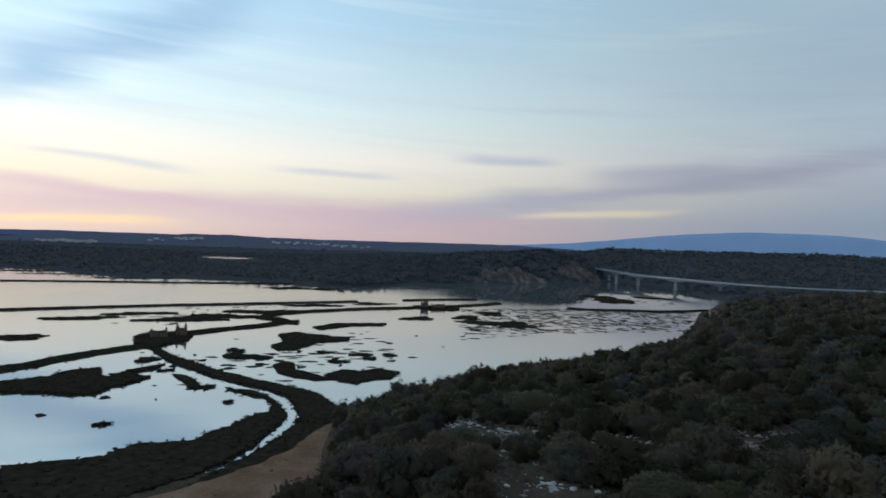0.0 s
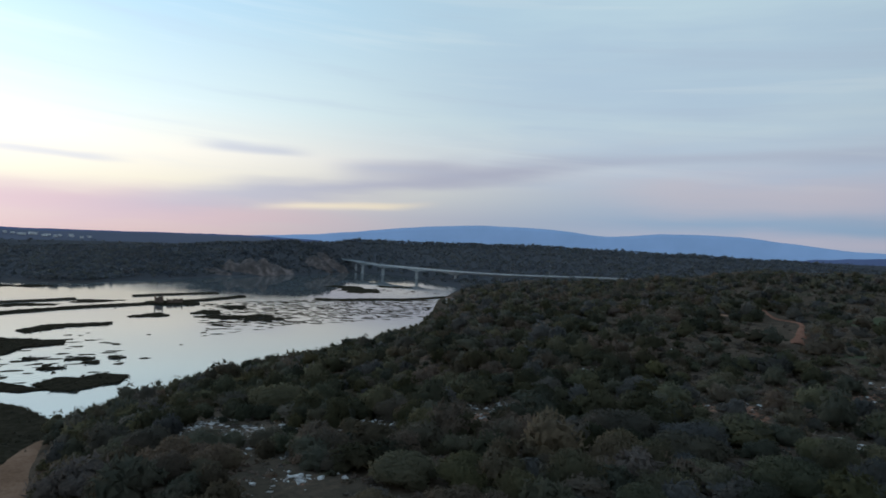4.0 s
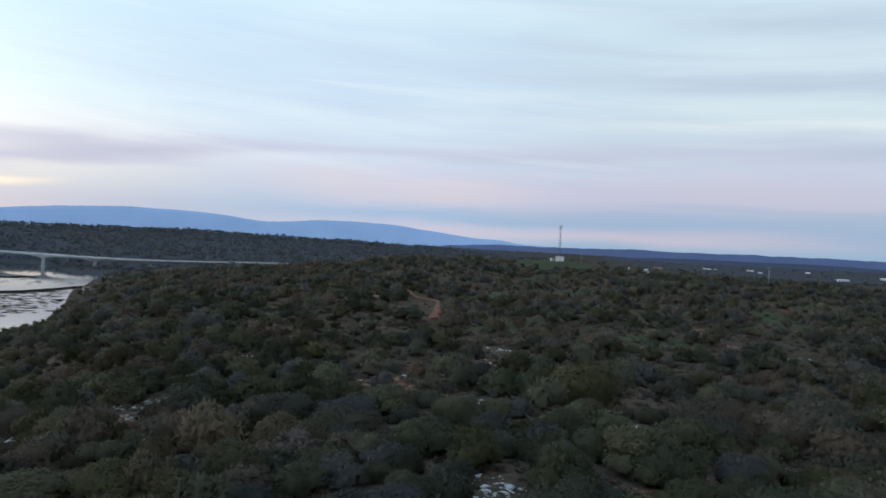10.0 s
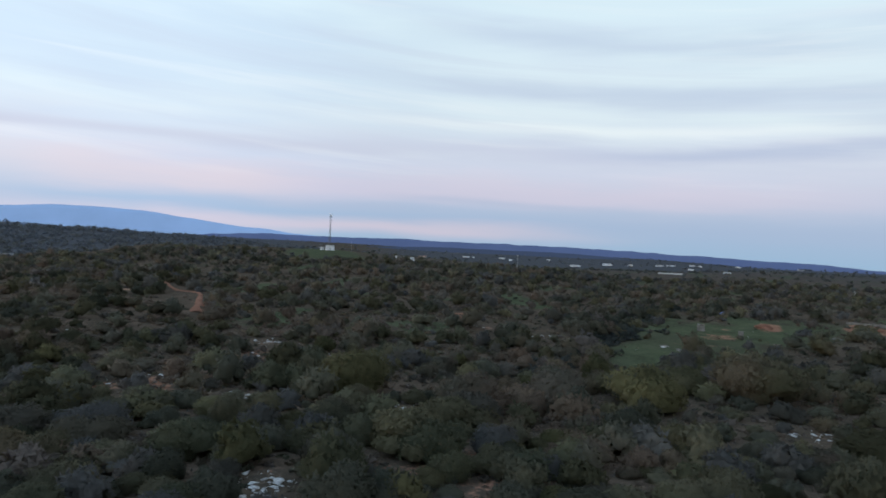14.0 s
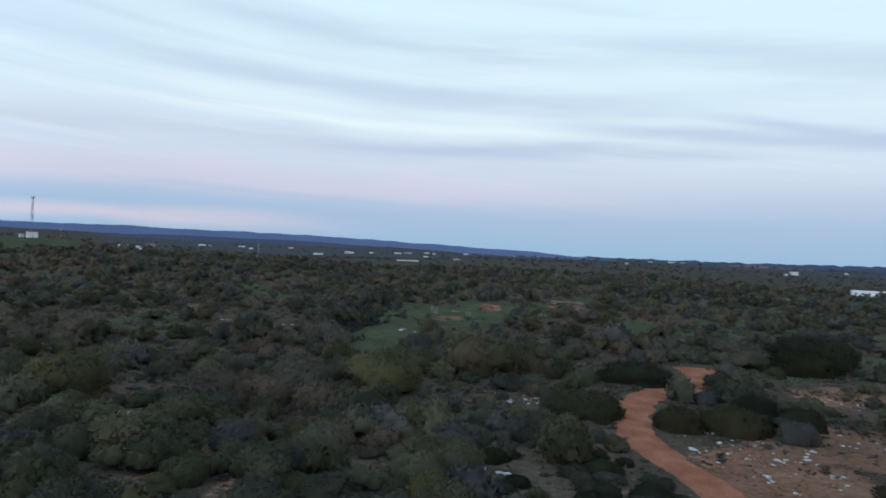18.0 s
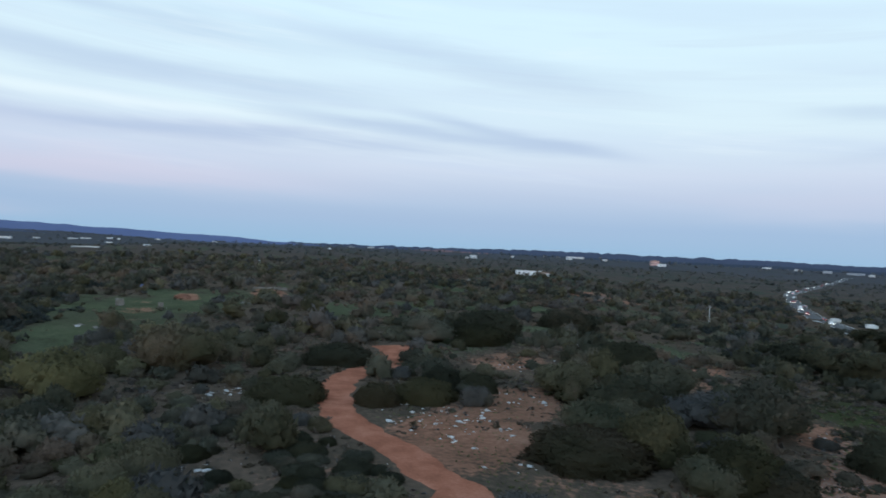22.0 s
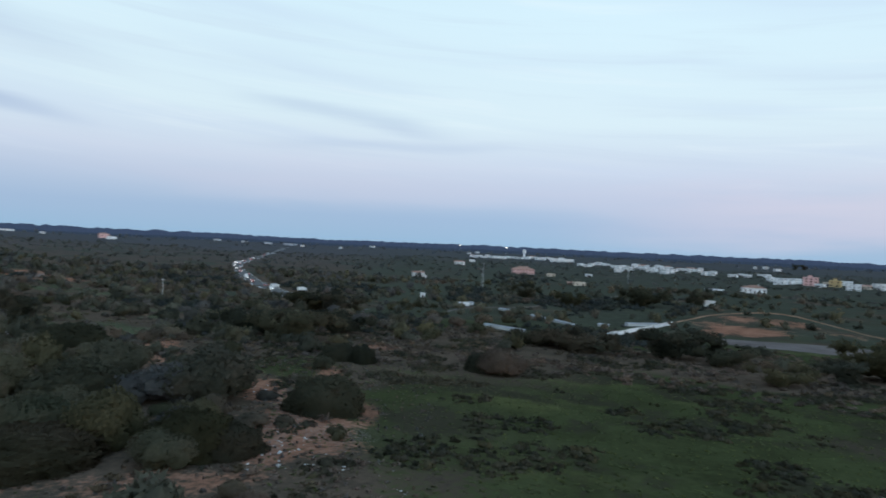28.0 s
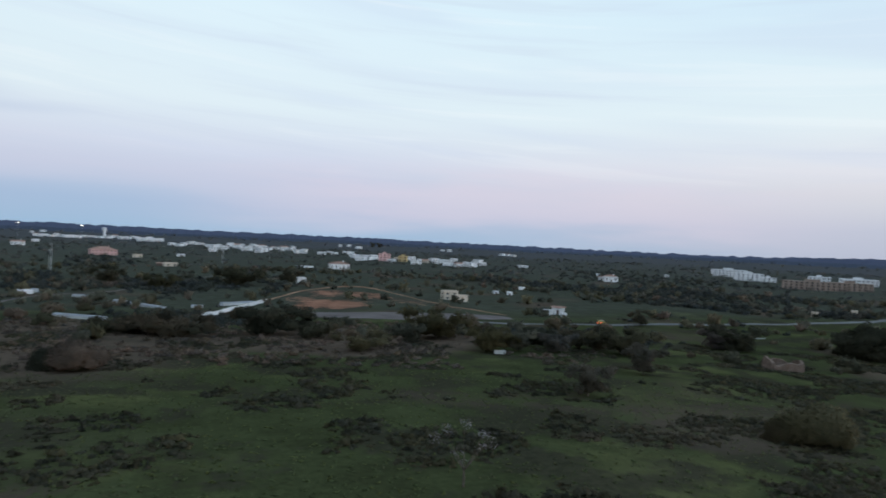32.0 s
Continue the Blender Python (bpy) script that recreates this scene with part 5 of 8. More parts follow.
    x, y = thin(x, y, np.clip(0.55 + 0.6 * wave(x, y, 22, 36) - np.clip((b_of(x, y) - 196) / 20, 0, 0.5), 0, 0.9), r2)
    half = r2.uniform(0.5, 1.5, len(x))
    plant_stuff("scrub", "brown low scrub at the foot of the meadow", "scrub", HERB, t_low, x, y, half, half * r2.uniform(0.5, 0.9, len(x)), r2)
    r2 = np.random.RandomState(17)
    x, y = sow(r2, 3400, 138, 242, 215, 1300)
    x, y = thin(x, y, np.clip(wave(x, y, 120, 44) * 2.2 + 0.5 * wave(x, y, 40, 45) - 0.35, 0.02, 1), r2)
    xs, ys = [x], [y]
    for gx, gy, across, deep, turn, n in GROVES:
        u, w = r2.normal(0, 0.5, n) * across, r2.normal(0, 0.5, n) * deep
        c, s = math.cos(radians(turn)), math.sin(radians(turn))
        px, py = thin(gx + u * c - w * s, gy + u * s + w * c, np.ones(n), r2)
        xs.append(px)
        ys.append(py)
    x, y = np.concatenate(xs), np.concatenate(ys)
    k = len(x)
    half = r2.uniform(1.4, 3.3, k) * np.clip(np.hypot(x, y) / 330, 0.6, 1.15)
    t_grove = [leafy(rng, lumps(rng, 3, s), 24, 0.3, hearts=BALL_ROUGH) for s in (0.5, 0.6, 0.75)]
    plant_stuff("woods", "dark groves and hedges over the plain", "woods", GROVE, t_grove, x, y, half, half * r2.uniform(0.7, 1.2, k), r2, 0.2)
    t_far = [leafy(rng, lumps(rng, 2, 0.8), 7, 0.5, hearts=BALL_ROUGH) for _ in range(3)]
    # woods across the river and far off carry haze in their leaf colour
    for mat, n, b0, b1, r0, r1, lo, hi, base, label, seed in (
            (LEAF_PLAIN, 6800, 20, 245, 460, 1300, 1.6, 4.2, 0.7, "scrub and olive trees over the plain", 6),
            (LEAF_HAZED, 17000, -45, 60, 640, 1750, 2.6, 6.0, 1.0, "dark pine woods on the slopes across the river", 7),
            (LEAF_HAZED, 5200, -12, 12.6, 640, 1070, 2.2, 4.4, 1.0, "dark pines over the headland across the river", 10),
            (LEAF_HAZED, 900, 9, 45, 1560, 1760, 5.0, 9.5, 0.9, "taller pines along the crest across the river", 9),
            (LEAF_HAZED, 5500, -45, 245, 1500, 4300, 4.5, 9.0, 0.7, "far woods and groves", 8)):
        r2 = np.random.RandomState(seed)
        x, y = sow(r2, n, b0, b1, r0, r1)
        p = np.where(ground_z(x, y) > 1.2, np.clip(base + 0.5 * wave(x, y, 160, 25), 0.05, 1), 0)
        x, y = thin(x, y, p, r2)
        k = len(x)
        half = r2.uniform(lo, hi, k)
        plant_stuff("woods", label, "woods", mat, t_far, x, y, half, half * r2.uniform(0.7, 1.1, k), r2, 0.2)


def inside(x, y, ring):
    """Which of the places lie within a closed outline."""
    px, py = ring[:, 0], ring[:, 1]
    qx, qy = np.roll(px, -1), np.roll(py, -1)
    out = np.zeros(len(x), bool)
    for a, b, c, d in zip(px, py, qx, qy):
        if b != d:
            out ^= ((b > y) != (d > y)) & (x < (c - a) * (y - b) / (d - b) + a)
    return out


def tufts_along(lines):
    """Ragged salt bushes on the dykes, the banks and the islets."""
    r2 = np.random.RandomState(15)
    t = [leafy(r2, lumps(r2, 2, 0.6), 16, 0.36, hearts=BALL_ROUGH) for _ in range(5)]
    rows = []
    for line, k, wide in zip(lines, (16, 16, 8, 8, 8, 5), (3.2, 2.6, 2.0, 2.0, 2.2, 3.0)):
        p = np.repeat(line, k, 0) + r2.normal(0, 0.7, (len(line) * k, 2)) + r2.normal(0, wide * 0.36, (len(line) * k, 2))
        rows.append(np.column_stack([p, np.full(len(p), 0.45), r2.uniform(0.35, 1.1, len(p))]))
    for ring, z in BANKS:
        (x0, y0), (x1, y1) = ring.min(0), ring.max(0)
        n = int(min(4500, (x1 - x0) * (y1 - y0) * 0.24))
        x, y = r2.uniform(x0, x1, n), r2.uniform(y0, y1, n)
        m = inside(x, y, ring)
        m &= ~clearing(x, y) & (0.5 * wave(x, y, 16, 71) + 0.4 * wave(x, y, 5, 72) > -0.45)
        p = np.column_stack([x[m], y[m]])
        e = ring[r2.randint(0, len(ring), int(len(ring) * 0.8))] + r2.normal(0, 0.25, (int(len(ring) * 0.8), 2))
        p = np.vstack([p, e])
        rows.append(np.column_stack([p, np.full(len(p), z - 0.25), r2.uniform(0.3, 0.85, len(p))]))
    q = np.vstack(rows)
    k = len(q)
    v, f, n, tone = spread_many(t, r2.randint(0, 5, k), q[:, 0], q[:, 1], q[:, 2], q[:, 3], q[:, 3] * r2.uniform(0.5, 1.1, k), r2.uniform(0, 6.28, k))
    tagged(new("salt_bushes", mesh_from("salt_bushes", v, f, SALTBUSH, True, n, tone)), "dark salt bushes over the dykes, banks and islets", "marsh plants", kind="stuff")


def build_fringe():
    """Taller bushes along the river's edge at the foot of the hill."""
    r2 = np.random.RandomState(19)
    t = [leafy(r2, lumps(r2, 9, 0.8), 220, 0.1) for _ in range(4)]
    b = r2.uniform(-10, 20.5, 230)
    edge = np.interp(b, P_B, np.exp(P_R[:, 4]))
    r = edge - np.abs(r2.normal(0, 7, len(b))) - 2
    x, y = r * np.sin(np.radians(b)), r * np.cos(np.radians(b))
    x, y = thin(x, y, np.ones(len(x)), r2)
    k = len(x)
    half = r2.uniform(1.4, 3.0, k)
    plant_stuff("shore_bushes", "tall evergreen bushes along the river edge", "bushes", LEAF, t, x, y, half, half * r2.uniform(0.9, 1.5, k), r2, 0.2)


def build_herbs():
    """Low herbs and grass tufts between the shrubs and over the meadow, and dark cushions in it."""
    r2 = np.random.RandomState(16)
    n = 7
    tv, tf = [], []
    for i in range(n):
        a, d = r2.uniform(0, 6.28), r2.uniform(0, 0.7)
        c = np.array([d * math.cos(a), d * math.sin(a), 0])
        s = np.array([math.cos(a + 1.2), math.sin(a + 1.2), 0]) * 0.3
        lean = np.array([-s[1], s[0], 0]) * r2.uniform(1.2, 3.0) + np.array([0, 0, r2.uniform(0.4, 1.0)])
        tf.append([3 * i, 3 * i + 1, 3 * i + 2])
        tv += [c - s, c + s, c + lean]
    t = [(np.array(tv), np.array(tf), np.tile((0.0, 0.0, 1.0), (len(tv), 1)))]
    for mat, b0, b1, r1, label, k, seed in ((GRASSY, 150, 240, 110, "grass and weed tufts over the meadow", 6500, 1), (HERB, -12, 165, 170, "dry herbs between the shrubs", 15000, 2),
                                            (LEAF_GREY, -12, 165, 120, "grey aromatic herbs between the shrubs", 4000, 3)):
        r3 = np.random.RandomState(seed + 50)
        x, y = sow(r3, k, b0, b1, 37, r1)
        x, y = thin(x, y, np.full(len(x), 0.9), r3)
        k = len(x)
        v, f, nrm, tone = spread_many(t, np.zeros(k, int), x, y, ground_z(x, y) - 0.03, r3.uniform(0.2, 0.6, k), r3.uniform(0.1, 0.3 if mat is GRASSY else 0.55, k), r3.uniform(0, 6.28, k))
        tagged(new("herbs", mesh_from("herbs", v, f, mat, False, nrm, tone)), label, "herbs", kind="stuff")
    line = smooth_line(TRACK, 1.0)
    spots = np.repeat(np.array(BARE), 34, 0) + r2.normal(0, 2.6, (34 * len(BARE), 2))
    spots = spots[np.min(np.hypot(spots[:, None, 0] - line[None, :, 0], spots[:, None, 1] - line[None, :, 1]), 1) > 3.3]
    x, y = spots[:, 0], spots[:, 1]
    k = len(x)
    v, f, nrm, tone = spread_many(t, np.zeros(k, int), x, y, ground_z(x, y) - 0.03, r2.uniform(0.12, 0.34, k), r2.uniform(0.08, 0.25, k), r2.uniform(0, 6.28, k))
    tagged(new("herbs", mesh_from("herbs", v, f, GRASSY, False, nrm, tone)), "sparse grass tufts on the stony red ground", "herbs", kind="stuff")
    # brambles, run together in broad dark drifts
    cush = [leafy(r2, lumps(r2, 4, 0.22, 0.8), 26, 0.16, hearts=BALL_ROUGH) for _ in range(4)]
    x, y = sow(r2, 17000, 150, 241, 38, 190)
    drift = 0.75 * wave(x, y, 26, 33) + 0.38 * wave(x, y, 9, 34)
    x, y = thin(x, y, np.clip((drift - 0.14 + 0.35 * np.clip((b_of(x, y) - 218) / 12, 0, 1)) * 4.0, 0.0, 0.9), r2)
    k = len(x)
    half = r2.uniform(0.7, 1.6, k)
    plant_stuff("brambles", "low dark drifts of brambles in the grass", "low plants", BRAMBLE, cush, x, y, half, 0.55 + half * r2.uniform(0.2, 0.6, k), r2, 0.06)


# ---- things built by people ----
def thing(name, label, category, group=""):
    return tagged(new(name), label, category, group)


def stand(root, b, r, turn=0.0, sink=0.1, z=None):
    """Sets a thing down on the land at a bearing and distance; at turn 0 its front (-y) faces the camera."""
    x, y = polar(b, r)
    root.matrix_world = pose(x, y, gz(x, y) - sink if z is None else z, 0, 0, -b + turn)
    return root


def house(b, r, w, h, label, wall=None, roof="flat", d=None, turn=0.0, storeys=1, tiles=None, win=None, name="house", sink=0.25, group=""):
    """A house: walls, roof, door, and windows with frames, on the front and the sides."""
    root = thing(name, label, "house", group)
    d = d or w * 0.7
    wall = wall or PAINT
    part("wall", boxed(-w / 2, -d / 2, -0.6, w / 2, d / 2, h), wall, root)
    if roof == "flat":
        bm = bmesh.new()
        for x0, y0, x1, y1 in ((-w / 2 - 0.1, -d / 2 - 0.1, w / 2 + 0.1, -d / 2 + 0.25), (-w / 2 - 0.1, d / 2 - 0.25, w / 2 + 0.1, d / 2 + 0.1),
                               (-w / 2 - 0.1, -d / 2 + 0.25, -w / 2 + 0.25, d / 2 - 0.25), (w / 2 - 0.25, -d / 2 + 0.25, w / 2 + 0.1, d / 2 - 0.25)):
            box(bm, x0, y0, h - 0.2, x1, y1, h + 0.45)
        part("roof", bm, wall, root)
    else:
        e, top = 0.45, h + min(w, d) * 0.18
        inset = d * 0.5 if roof == "hip" else -e
        bm = bmesh.new()
        lo = [bm.verts.new(p) for p in ((-w / 2 - e, -d / 2 - e, h), (w / 2 + e, -d / 2 - e, h), (w / 2 + e, d / 2 + e, h), (-w / 2 - e, d / 2 + e, h))]
        k = max(0.3, w / 2 - inset) if roof == "hip" else w / 2 + e
        hi = [bm.verts.new((-k, 0, top)), bm.verts.new((k, 0, top))]
        for q in ((lo[0], lo[1], hi[1], hi[0]), (lo[2], lo[3], hi[0], hi[1]), (lo[1], lo[2], hi[1]), (lo[3], lo[0], hi[0]), tuple(reversed(lo))):
            bm.faces.new(q)
        part("roof", bm, tiles or TILE, root)
        if w > 8:
            part("chimney", boxed(w * 0.2, d * 0.1, h, w * 0.2 + 0.7, d * 0.1 + 0.7, top + 0.7), wall, root)
    n = win or max(1, int(w / 3.2))
    sh = h / storeys
    for s in range(storeys):
        z0 = s * sh + sh * 0.36
        for i in range(n):
            x = -w / 2 + w * (i + 0.5) / n
            if s == 0 and i == n // 2:
                part("door", boxed(x - 0.5, -d / 2 - 0.05, 0, x + 0.5, -d / 2 + 0.1, min(2.1, sh * 0.8)), DOORS, root)
                continue
            pane = part("window", boxed(x - 0.55, -d / 2 - 0.03, z0, x + 0.55, -d / 2 + 0.1, z0 + sh * 0.38), PANE, root)
            part("sill", boxed(x - 0.7, -d / 2 - 0.14, z0 - 0.12, x + 0.7, -d / 2 + 0.05, z0), CONCRETE, pane)
        for side in (-1, 1):
            bm = bmesh.new()
            box(bm, side * w / 2 - 0.06, -0.55, z0, side * w / 2 + 0.04, 0.55, z0 + sh * 0.38)
            part("window", bm, PANE, root)
    return stand(root, b, r, turn, sink)


def block_of_flats(b, r, w, h, label, storeys, wall=None, turn=0.0, d=None):
    """A plain town block with rows of windows and balconies."""
    root = thing("apartment_block", label, "building")
    d, wall = d or w * 0.5, wall or PAINT
    part("wall", boxed(-w / 2, -d / 2, -1, w / 2, d / 2, h), wall, root)
    bm = boxed(-w / 2 - 0.2, -d / 2 - 0.2, h, w / 2 + 0.2, d / 2 + 0.2, h + 0.5)
    box(bm, -w * 0.15, -d * 0.2, h + 0.5, w * 0.1, d * 0.2, h + 2.4)
    part("roof", bm, wall, root)
    n = max(2, int(w / 4))
    sh = h / storeys
    for s in range(storeys):
        for i in range(n):
            x = -w / 2 + w * (i + 0.5) / n
            part("window", boxed(x - 0.8, -d / 2 - 0.04, s * sh + 0.9, x + 0.8, -d / 2 + 0.1, s * sh + 2.3), PANE, root)
            if s and i % 2:
                part("balcony", boxed(x - 1.5, -d / 2 - 1.1, s * sh - 0.1, x + 1.5, -d / 2 - 0.02, s * sh + 0.8), wall, root)
    return stand(root, b, r, turn, 0.3)


def utility_pole(b, r, h, label="weathered grey utility pole with a crossarm"):
    root = thing("utility_pole", label, "pole", "utility poles")
    part("pole", rod(bmesh.new(), (0, 0, -0.3), (0, 0, h), 0.16, 0.1, 8), CONCRETE, root)
    part("crossarm", boxed(-0.9, -0.08, h - 0.6, 0.9, 0.08, h - 0.42), STEEL, root)
    for x in (-0.8, 0.0, 0.8):
        part("insulator", rod(bmesh.new(), (x, 0, h - 0.42), (x, 0, h - 0.15), 0.06, 0.04, 6), PANE, root)
    return stand(root, b, r, 20)


def cell_mast(b, r, h):
    root = thing("telecom_mast", "tall lattice telecom mast with panel antennas on the hilltop", "mast")
    lv = [h * k / 9 for k in range(10)]

    def corner(i, z):
        a, s = math.pi / 4 + i * math.pi / 2, 1.15 - 0.7 * z / h
        return (s * math.cos(a), s * math.sin(a), z)
    for i in range(4):
        part("leg", rod(bmesh.new(), corner(i, -0.3), corner(i, h), 0.11, 0.07, 6), DARKSTEEL, root)
    for z0, z1 in zip(lv, lv[1:]):
        for i in range(4):
            bm = rod(bmesh.new(), corner(i, z0), corner((i + 1) % 4, z1), 0.045, sides=4)
            rod(bm, corner(i, z1), corner((i + 1) % 4, z1), 0.045, sides=4)
            part("brace", bm, DARKSTEEL, root)
    part("platform", rod(bmesh.new(), (0, 0, h - 1.9), (0, 0, h - 1.75), 1.5, 1.5, 12), DARKSTEEL, root)
    for i in range(6):
        a = i * math.pi / 3
        bm = bmesh.new()
        box(bm, -0.2, -0.12, -1.1, 0.2, 0.12, 1.1, 0.04)
        bm.transform(Matrix.Translation((1.2 * math.cos(a), 1.2 * math.sin(a), h - 0.2)) @ Matrix.Rotation(a + math.pi / 2, 4, "Z"))
        part("panel_antenna", bm, PAINT, root)
    part("lightning_rod", rod(bmesh.new(), (0, 0, h - 1.8), (0, 0, h + 1.6), 0.06, 0.03, 5), DARKSTEEL, root)
    for z, a in ((h * 0.55, 0.4), (h * 0.7, 2.6)):
        bm = rod(bmesh.new(), (0.9 * math.cos(a), 0.9 * math.sin(a), z), (1.15 * math.cos(a), 1.15 * math.sin(a), z), 0.45, 0.4, 12)
        part("dish", bm, PAINT, root)
    return stand(root, b, r, 10)


def equipment_cabin(b, r, w, h, d, turn=0.0):
    root = thing("equipment_cabin", "small white equipment cabin beside the mast", "cabin")
    part("wall", boxed(-w / 2, -d / 2, -0.3, w / 2, d / 2, h, bevel=0.05), PAINT, root)
    part("roof", boxed(-w / 2 - 0.15, -d / 2 - 0.15, h, w / 2 + 0.15, d / 2 + 0.15, h + 0.18), CONCRETE, root)
    part("door", boxed(-0.5, -d / 2 - 0.06, 0, 0.45, -d / 2 + 0.05, 2.0), STEEL, root)
    part("vent", boxed(w * 0.25, -d / 2 - 0.05, h - 0.9, w * 0.25 + 0.7, -d / 2 + 0.05, h - 0.4), STEEL, root)
    return stand(root, b, r, turn, 0.05)


def free_wall(name, label, points, h, thick=0.3, mat=None, cap=True):
    """A garden or boundary wall along points (bearing, distance), stepping with the land."""
    root = thing(name, label, "wall")
    pts = [polar(*p) for p in points]
    for (x0, y0), (x1, y1) in zip(pts, pts[1:]):
        n = max(1, int(math.hypot(x1 - x0, y1 - y0) / 9))
        for i in range(n):
            a = Vector((x0 + (x1 - x0) * i / n, y0 + (y1 - y0) * i / n, 0))
            c = Vector((x0 + (x1 - x0) * (i + 1) / n, y0 + (y1 - y0) * (i + 1) / n, 0))
            mid, length = (a + c) / 2, (c - a).length
            z = gz(mid.x, mid.y)
            m = Matrix.Translation((mid.x, mid.y, z)) @ Matrix.Rotation(math.atan2(c.y - a.y, c.x - a.x), 4, "Z")
            bm = boxed(-length / 2, -thick / 2, -0.5, length / 2 - 0.02, thick / 2, h)
            bm.transform(m)
            part("panel", bm, mat or PAINT, root)
            if cap:
                bm = boxed(-length / 2, -thick / 2 - 0.06, h, length / 2 - 0.02, thick / 2 + 0.06, h + 0.1)
                bm.transform(m)
                part("coping", bm, CONCRETE, root)
    keep_clear(pts, 3)
    return root


def long_shed(points, depth, h, label, mat=None, name="greenhouse"):
    """A low tunnel or shed with a bowed pale roof, from one end to the other."""
    (b0, r0), (b1, r1) = points
    a, c = Vector((*polar(b0, r0), 0)), Vector((*polar(b1, r1), 0))
    mid, length = (a + c) / 2, (c - a).length
    root = thing(name, label, "shed")
    n = max(3, int(length / 5))
    for i in range(n):
        x0, x1 = -length / 2 + length * i / n, -length / 2 + length * (i + 1) / n - 0.06
        bm = bmesh.new()
        rows = []
        for k in range(7):
            t = math.pi * k / 6
            y, z = -depth / 2 * math.cos(t), h * (0.62 + 0.38 * math.sin(t))
            rows.append((bm.verts.new((x0, y, z)), bm.verts.new((x1, y, z))))
        for p, q in zip(rows, rows[1:]):
            bm.faces.new((p[0], p[1], q[1], q[0]))
        bmesh.ops.solidify(bm, geom=bm.faces[:], thickness=0.08)
        part("roof_panel", bm, mat or PLASTIC, root)
    bm = bmesh.new()
    for y in (-depth / 2 + 0.05, depth / 2 - 0.05):
        box(bm, -length / 2, y - 0.05, -0.6, length / 2, y + 0.05, h * 0.62)
    part("side_wall", bm, CONCRETE, root)
    for x in (-length / 2, length / 2):
        part("end_wall", boxed(x - 0.05, -depth / 2 + 0.1, -0.6, x + 0.05, depth / 2 - 0.1, h * 0.85), PLASTIC, root)
    root.matrix_world = Matrix.Translation((mid.x, mid.y, gz(mid.x, mid.y))) @ Matrix.Rotation(math.atan2(c.y - a.y, c.x - a.x), 4, "Z")
    keep_clear([tuple(a[:2]), tuple(c[:2])], depth)
    return root


def build_viaduct():
    """The motorway viaduct over the river: haunched box girder, parapets, slab piers."""
    root = thing("viaduct", "long pale concrete road viaduct curving over the river", "bridge")
    plan = [polar(b, r) for b, r in ((11.5, 1108), (12.0, 1078), (13.1, 1012), (13.7, 982), (15.5, 940), (18.5, 871), (21.95, 811), (25.9, 783), (29.6, 791), (33, 820), (37.5, 850))]
    line = smooth_line(plan, 4.0)
    piers_b = (13.15, 13.7, 15.55, 18.5, 21.97, 25.9, 29.7, 33.2)
    bear = np.degrees(np.arctan2(line[:, 0], line[:, 1]))
    at = [int(np.argmin(np.abs(bear - b))) for b in piers_b]
    d = np.gradient(line, axis=0)
    d /= np.linalg.norm(d, axis=1)[:, None]
    side = np.stack([d[:, 1], -d[:, 0]], 1)
    run = np.concatenate([[0], np.cumsum(np.linalg.norm(np.diff(line, axis=0), axis=1))])
    gap = np.min(np.abs(run[:, None] - run[at][None]), 1)
    depth = 1.7 + 2.6 * np.clip(1 - gap / 26, 0, 1) ** 1.7
    top = np.interp(bear, (11.9, 13.4, 15.5), (17.0, 16.2, 14.0))   # the road falls towards the river

    def sweep(section):
        n, k = len(line), len(section(0))
        v = np.array([[line[i, 0] + side[i, 0] * s, line[i, 1] + side[i, 1] * s, z] for i in range(n) for s, z in section(i)])
        f = []
        for i in range(n - 1):
            for j in range(k):
                a, b2 = i * k + j, i * k + (j + 1) % k
                f.append((a, b2, b2 + k, a + k))
        return v, np.array(f)
    v, f = sweep(lambda i: ((-6.5, top[i]), (6.5, top[i]), (6.5, top[i] - 0.35), (3.3, top[i] - 0.7), (2.8, top[i] - depth[i]), (-2.8, top[i] - depth[i]), (-3.3, top[i] - 0.7), (-6.5, top[i] - 0.35)))
    put_mesh("deck", mesh_from("deck", v, f, DECKING), root)
    for s in (-6.4, 6.1):
        v, f = sweep(lambda i, s=s: ((s, top[i] + 0.01), (s, top[i] + 1.05), (s + 0.3, top[i] + 1.05), (s + 0.3, top[i] + 0.01)))
        put_mesh("parapet", mesh_from("parapet", v, f, DECKING), root)
    v, f = sweep(lambda i: ((-5.9, top[i] + 0.01), (-5.9, top[i] + 0.06), (5.9, top[i] + 0.06), (5.9, top[i] + 0.01)))
    put_mesh("roadway", mesh_from("roadway", v, f, ASPHALT), root)
    for i in at:
        x, y = line[i]
        ang = math.atan2(side[i, 1], side[i, 0])
        foot = min(gz(x, y), 0.0) - 1.0
        m = Matrix.Translation((x, y, 0)) @ Matrix.Rotation(ang, 4, "Z")
        bm = bmesh.new()
        for yy in (-1.1, 1.1):
            box(bm, -1.3, yy - 0.35, foot, 1.3, yy + 0.35, top[i] - depth[i] + 0.05, 0.08)
        bm.transform(m)
        pier = part("pier", bm, DECKING, root)
        bm = boxed(-2.6, -2.4, foot - 0.5, 2.6, 2.4, 0.35, bevel=0.1)
        bm.transform(m)
        part("pier_footing", bm, DECKING, pier)
    return root


CAR_MODELS = []


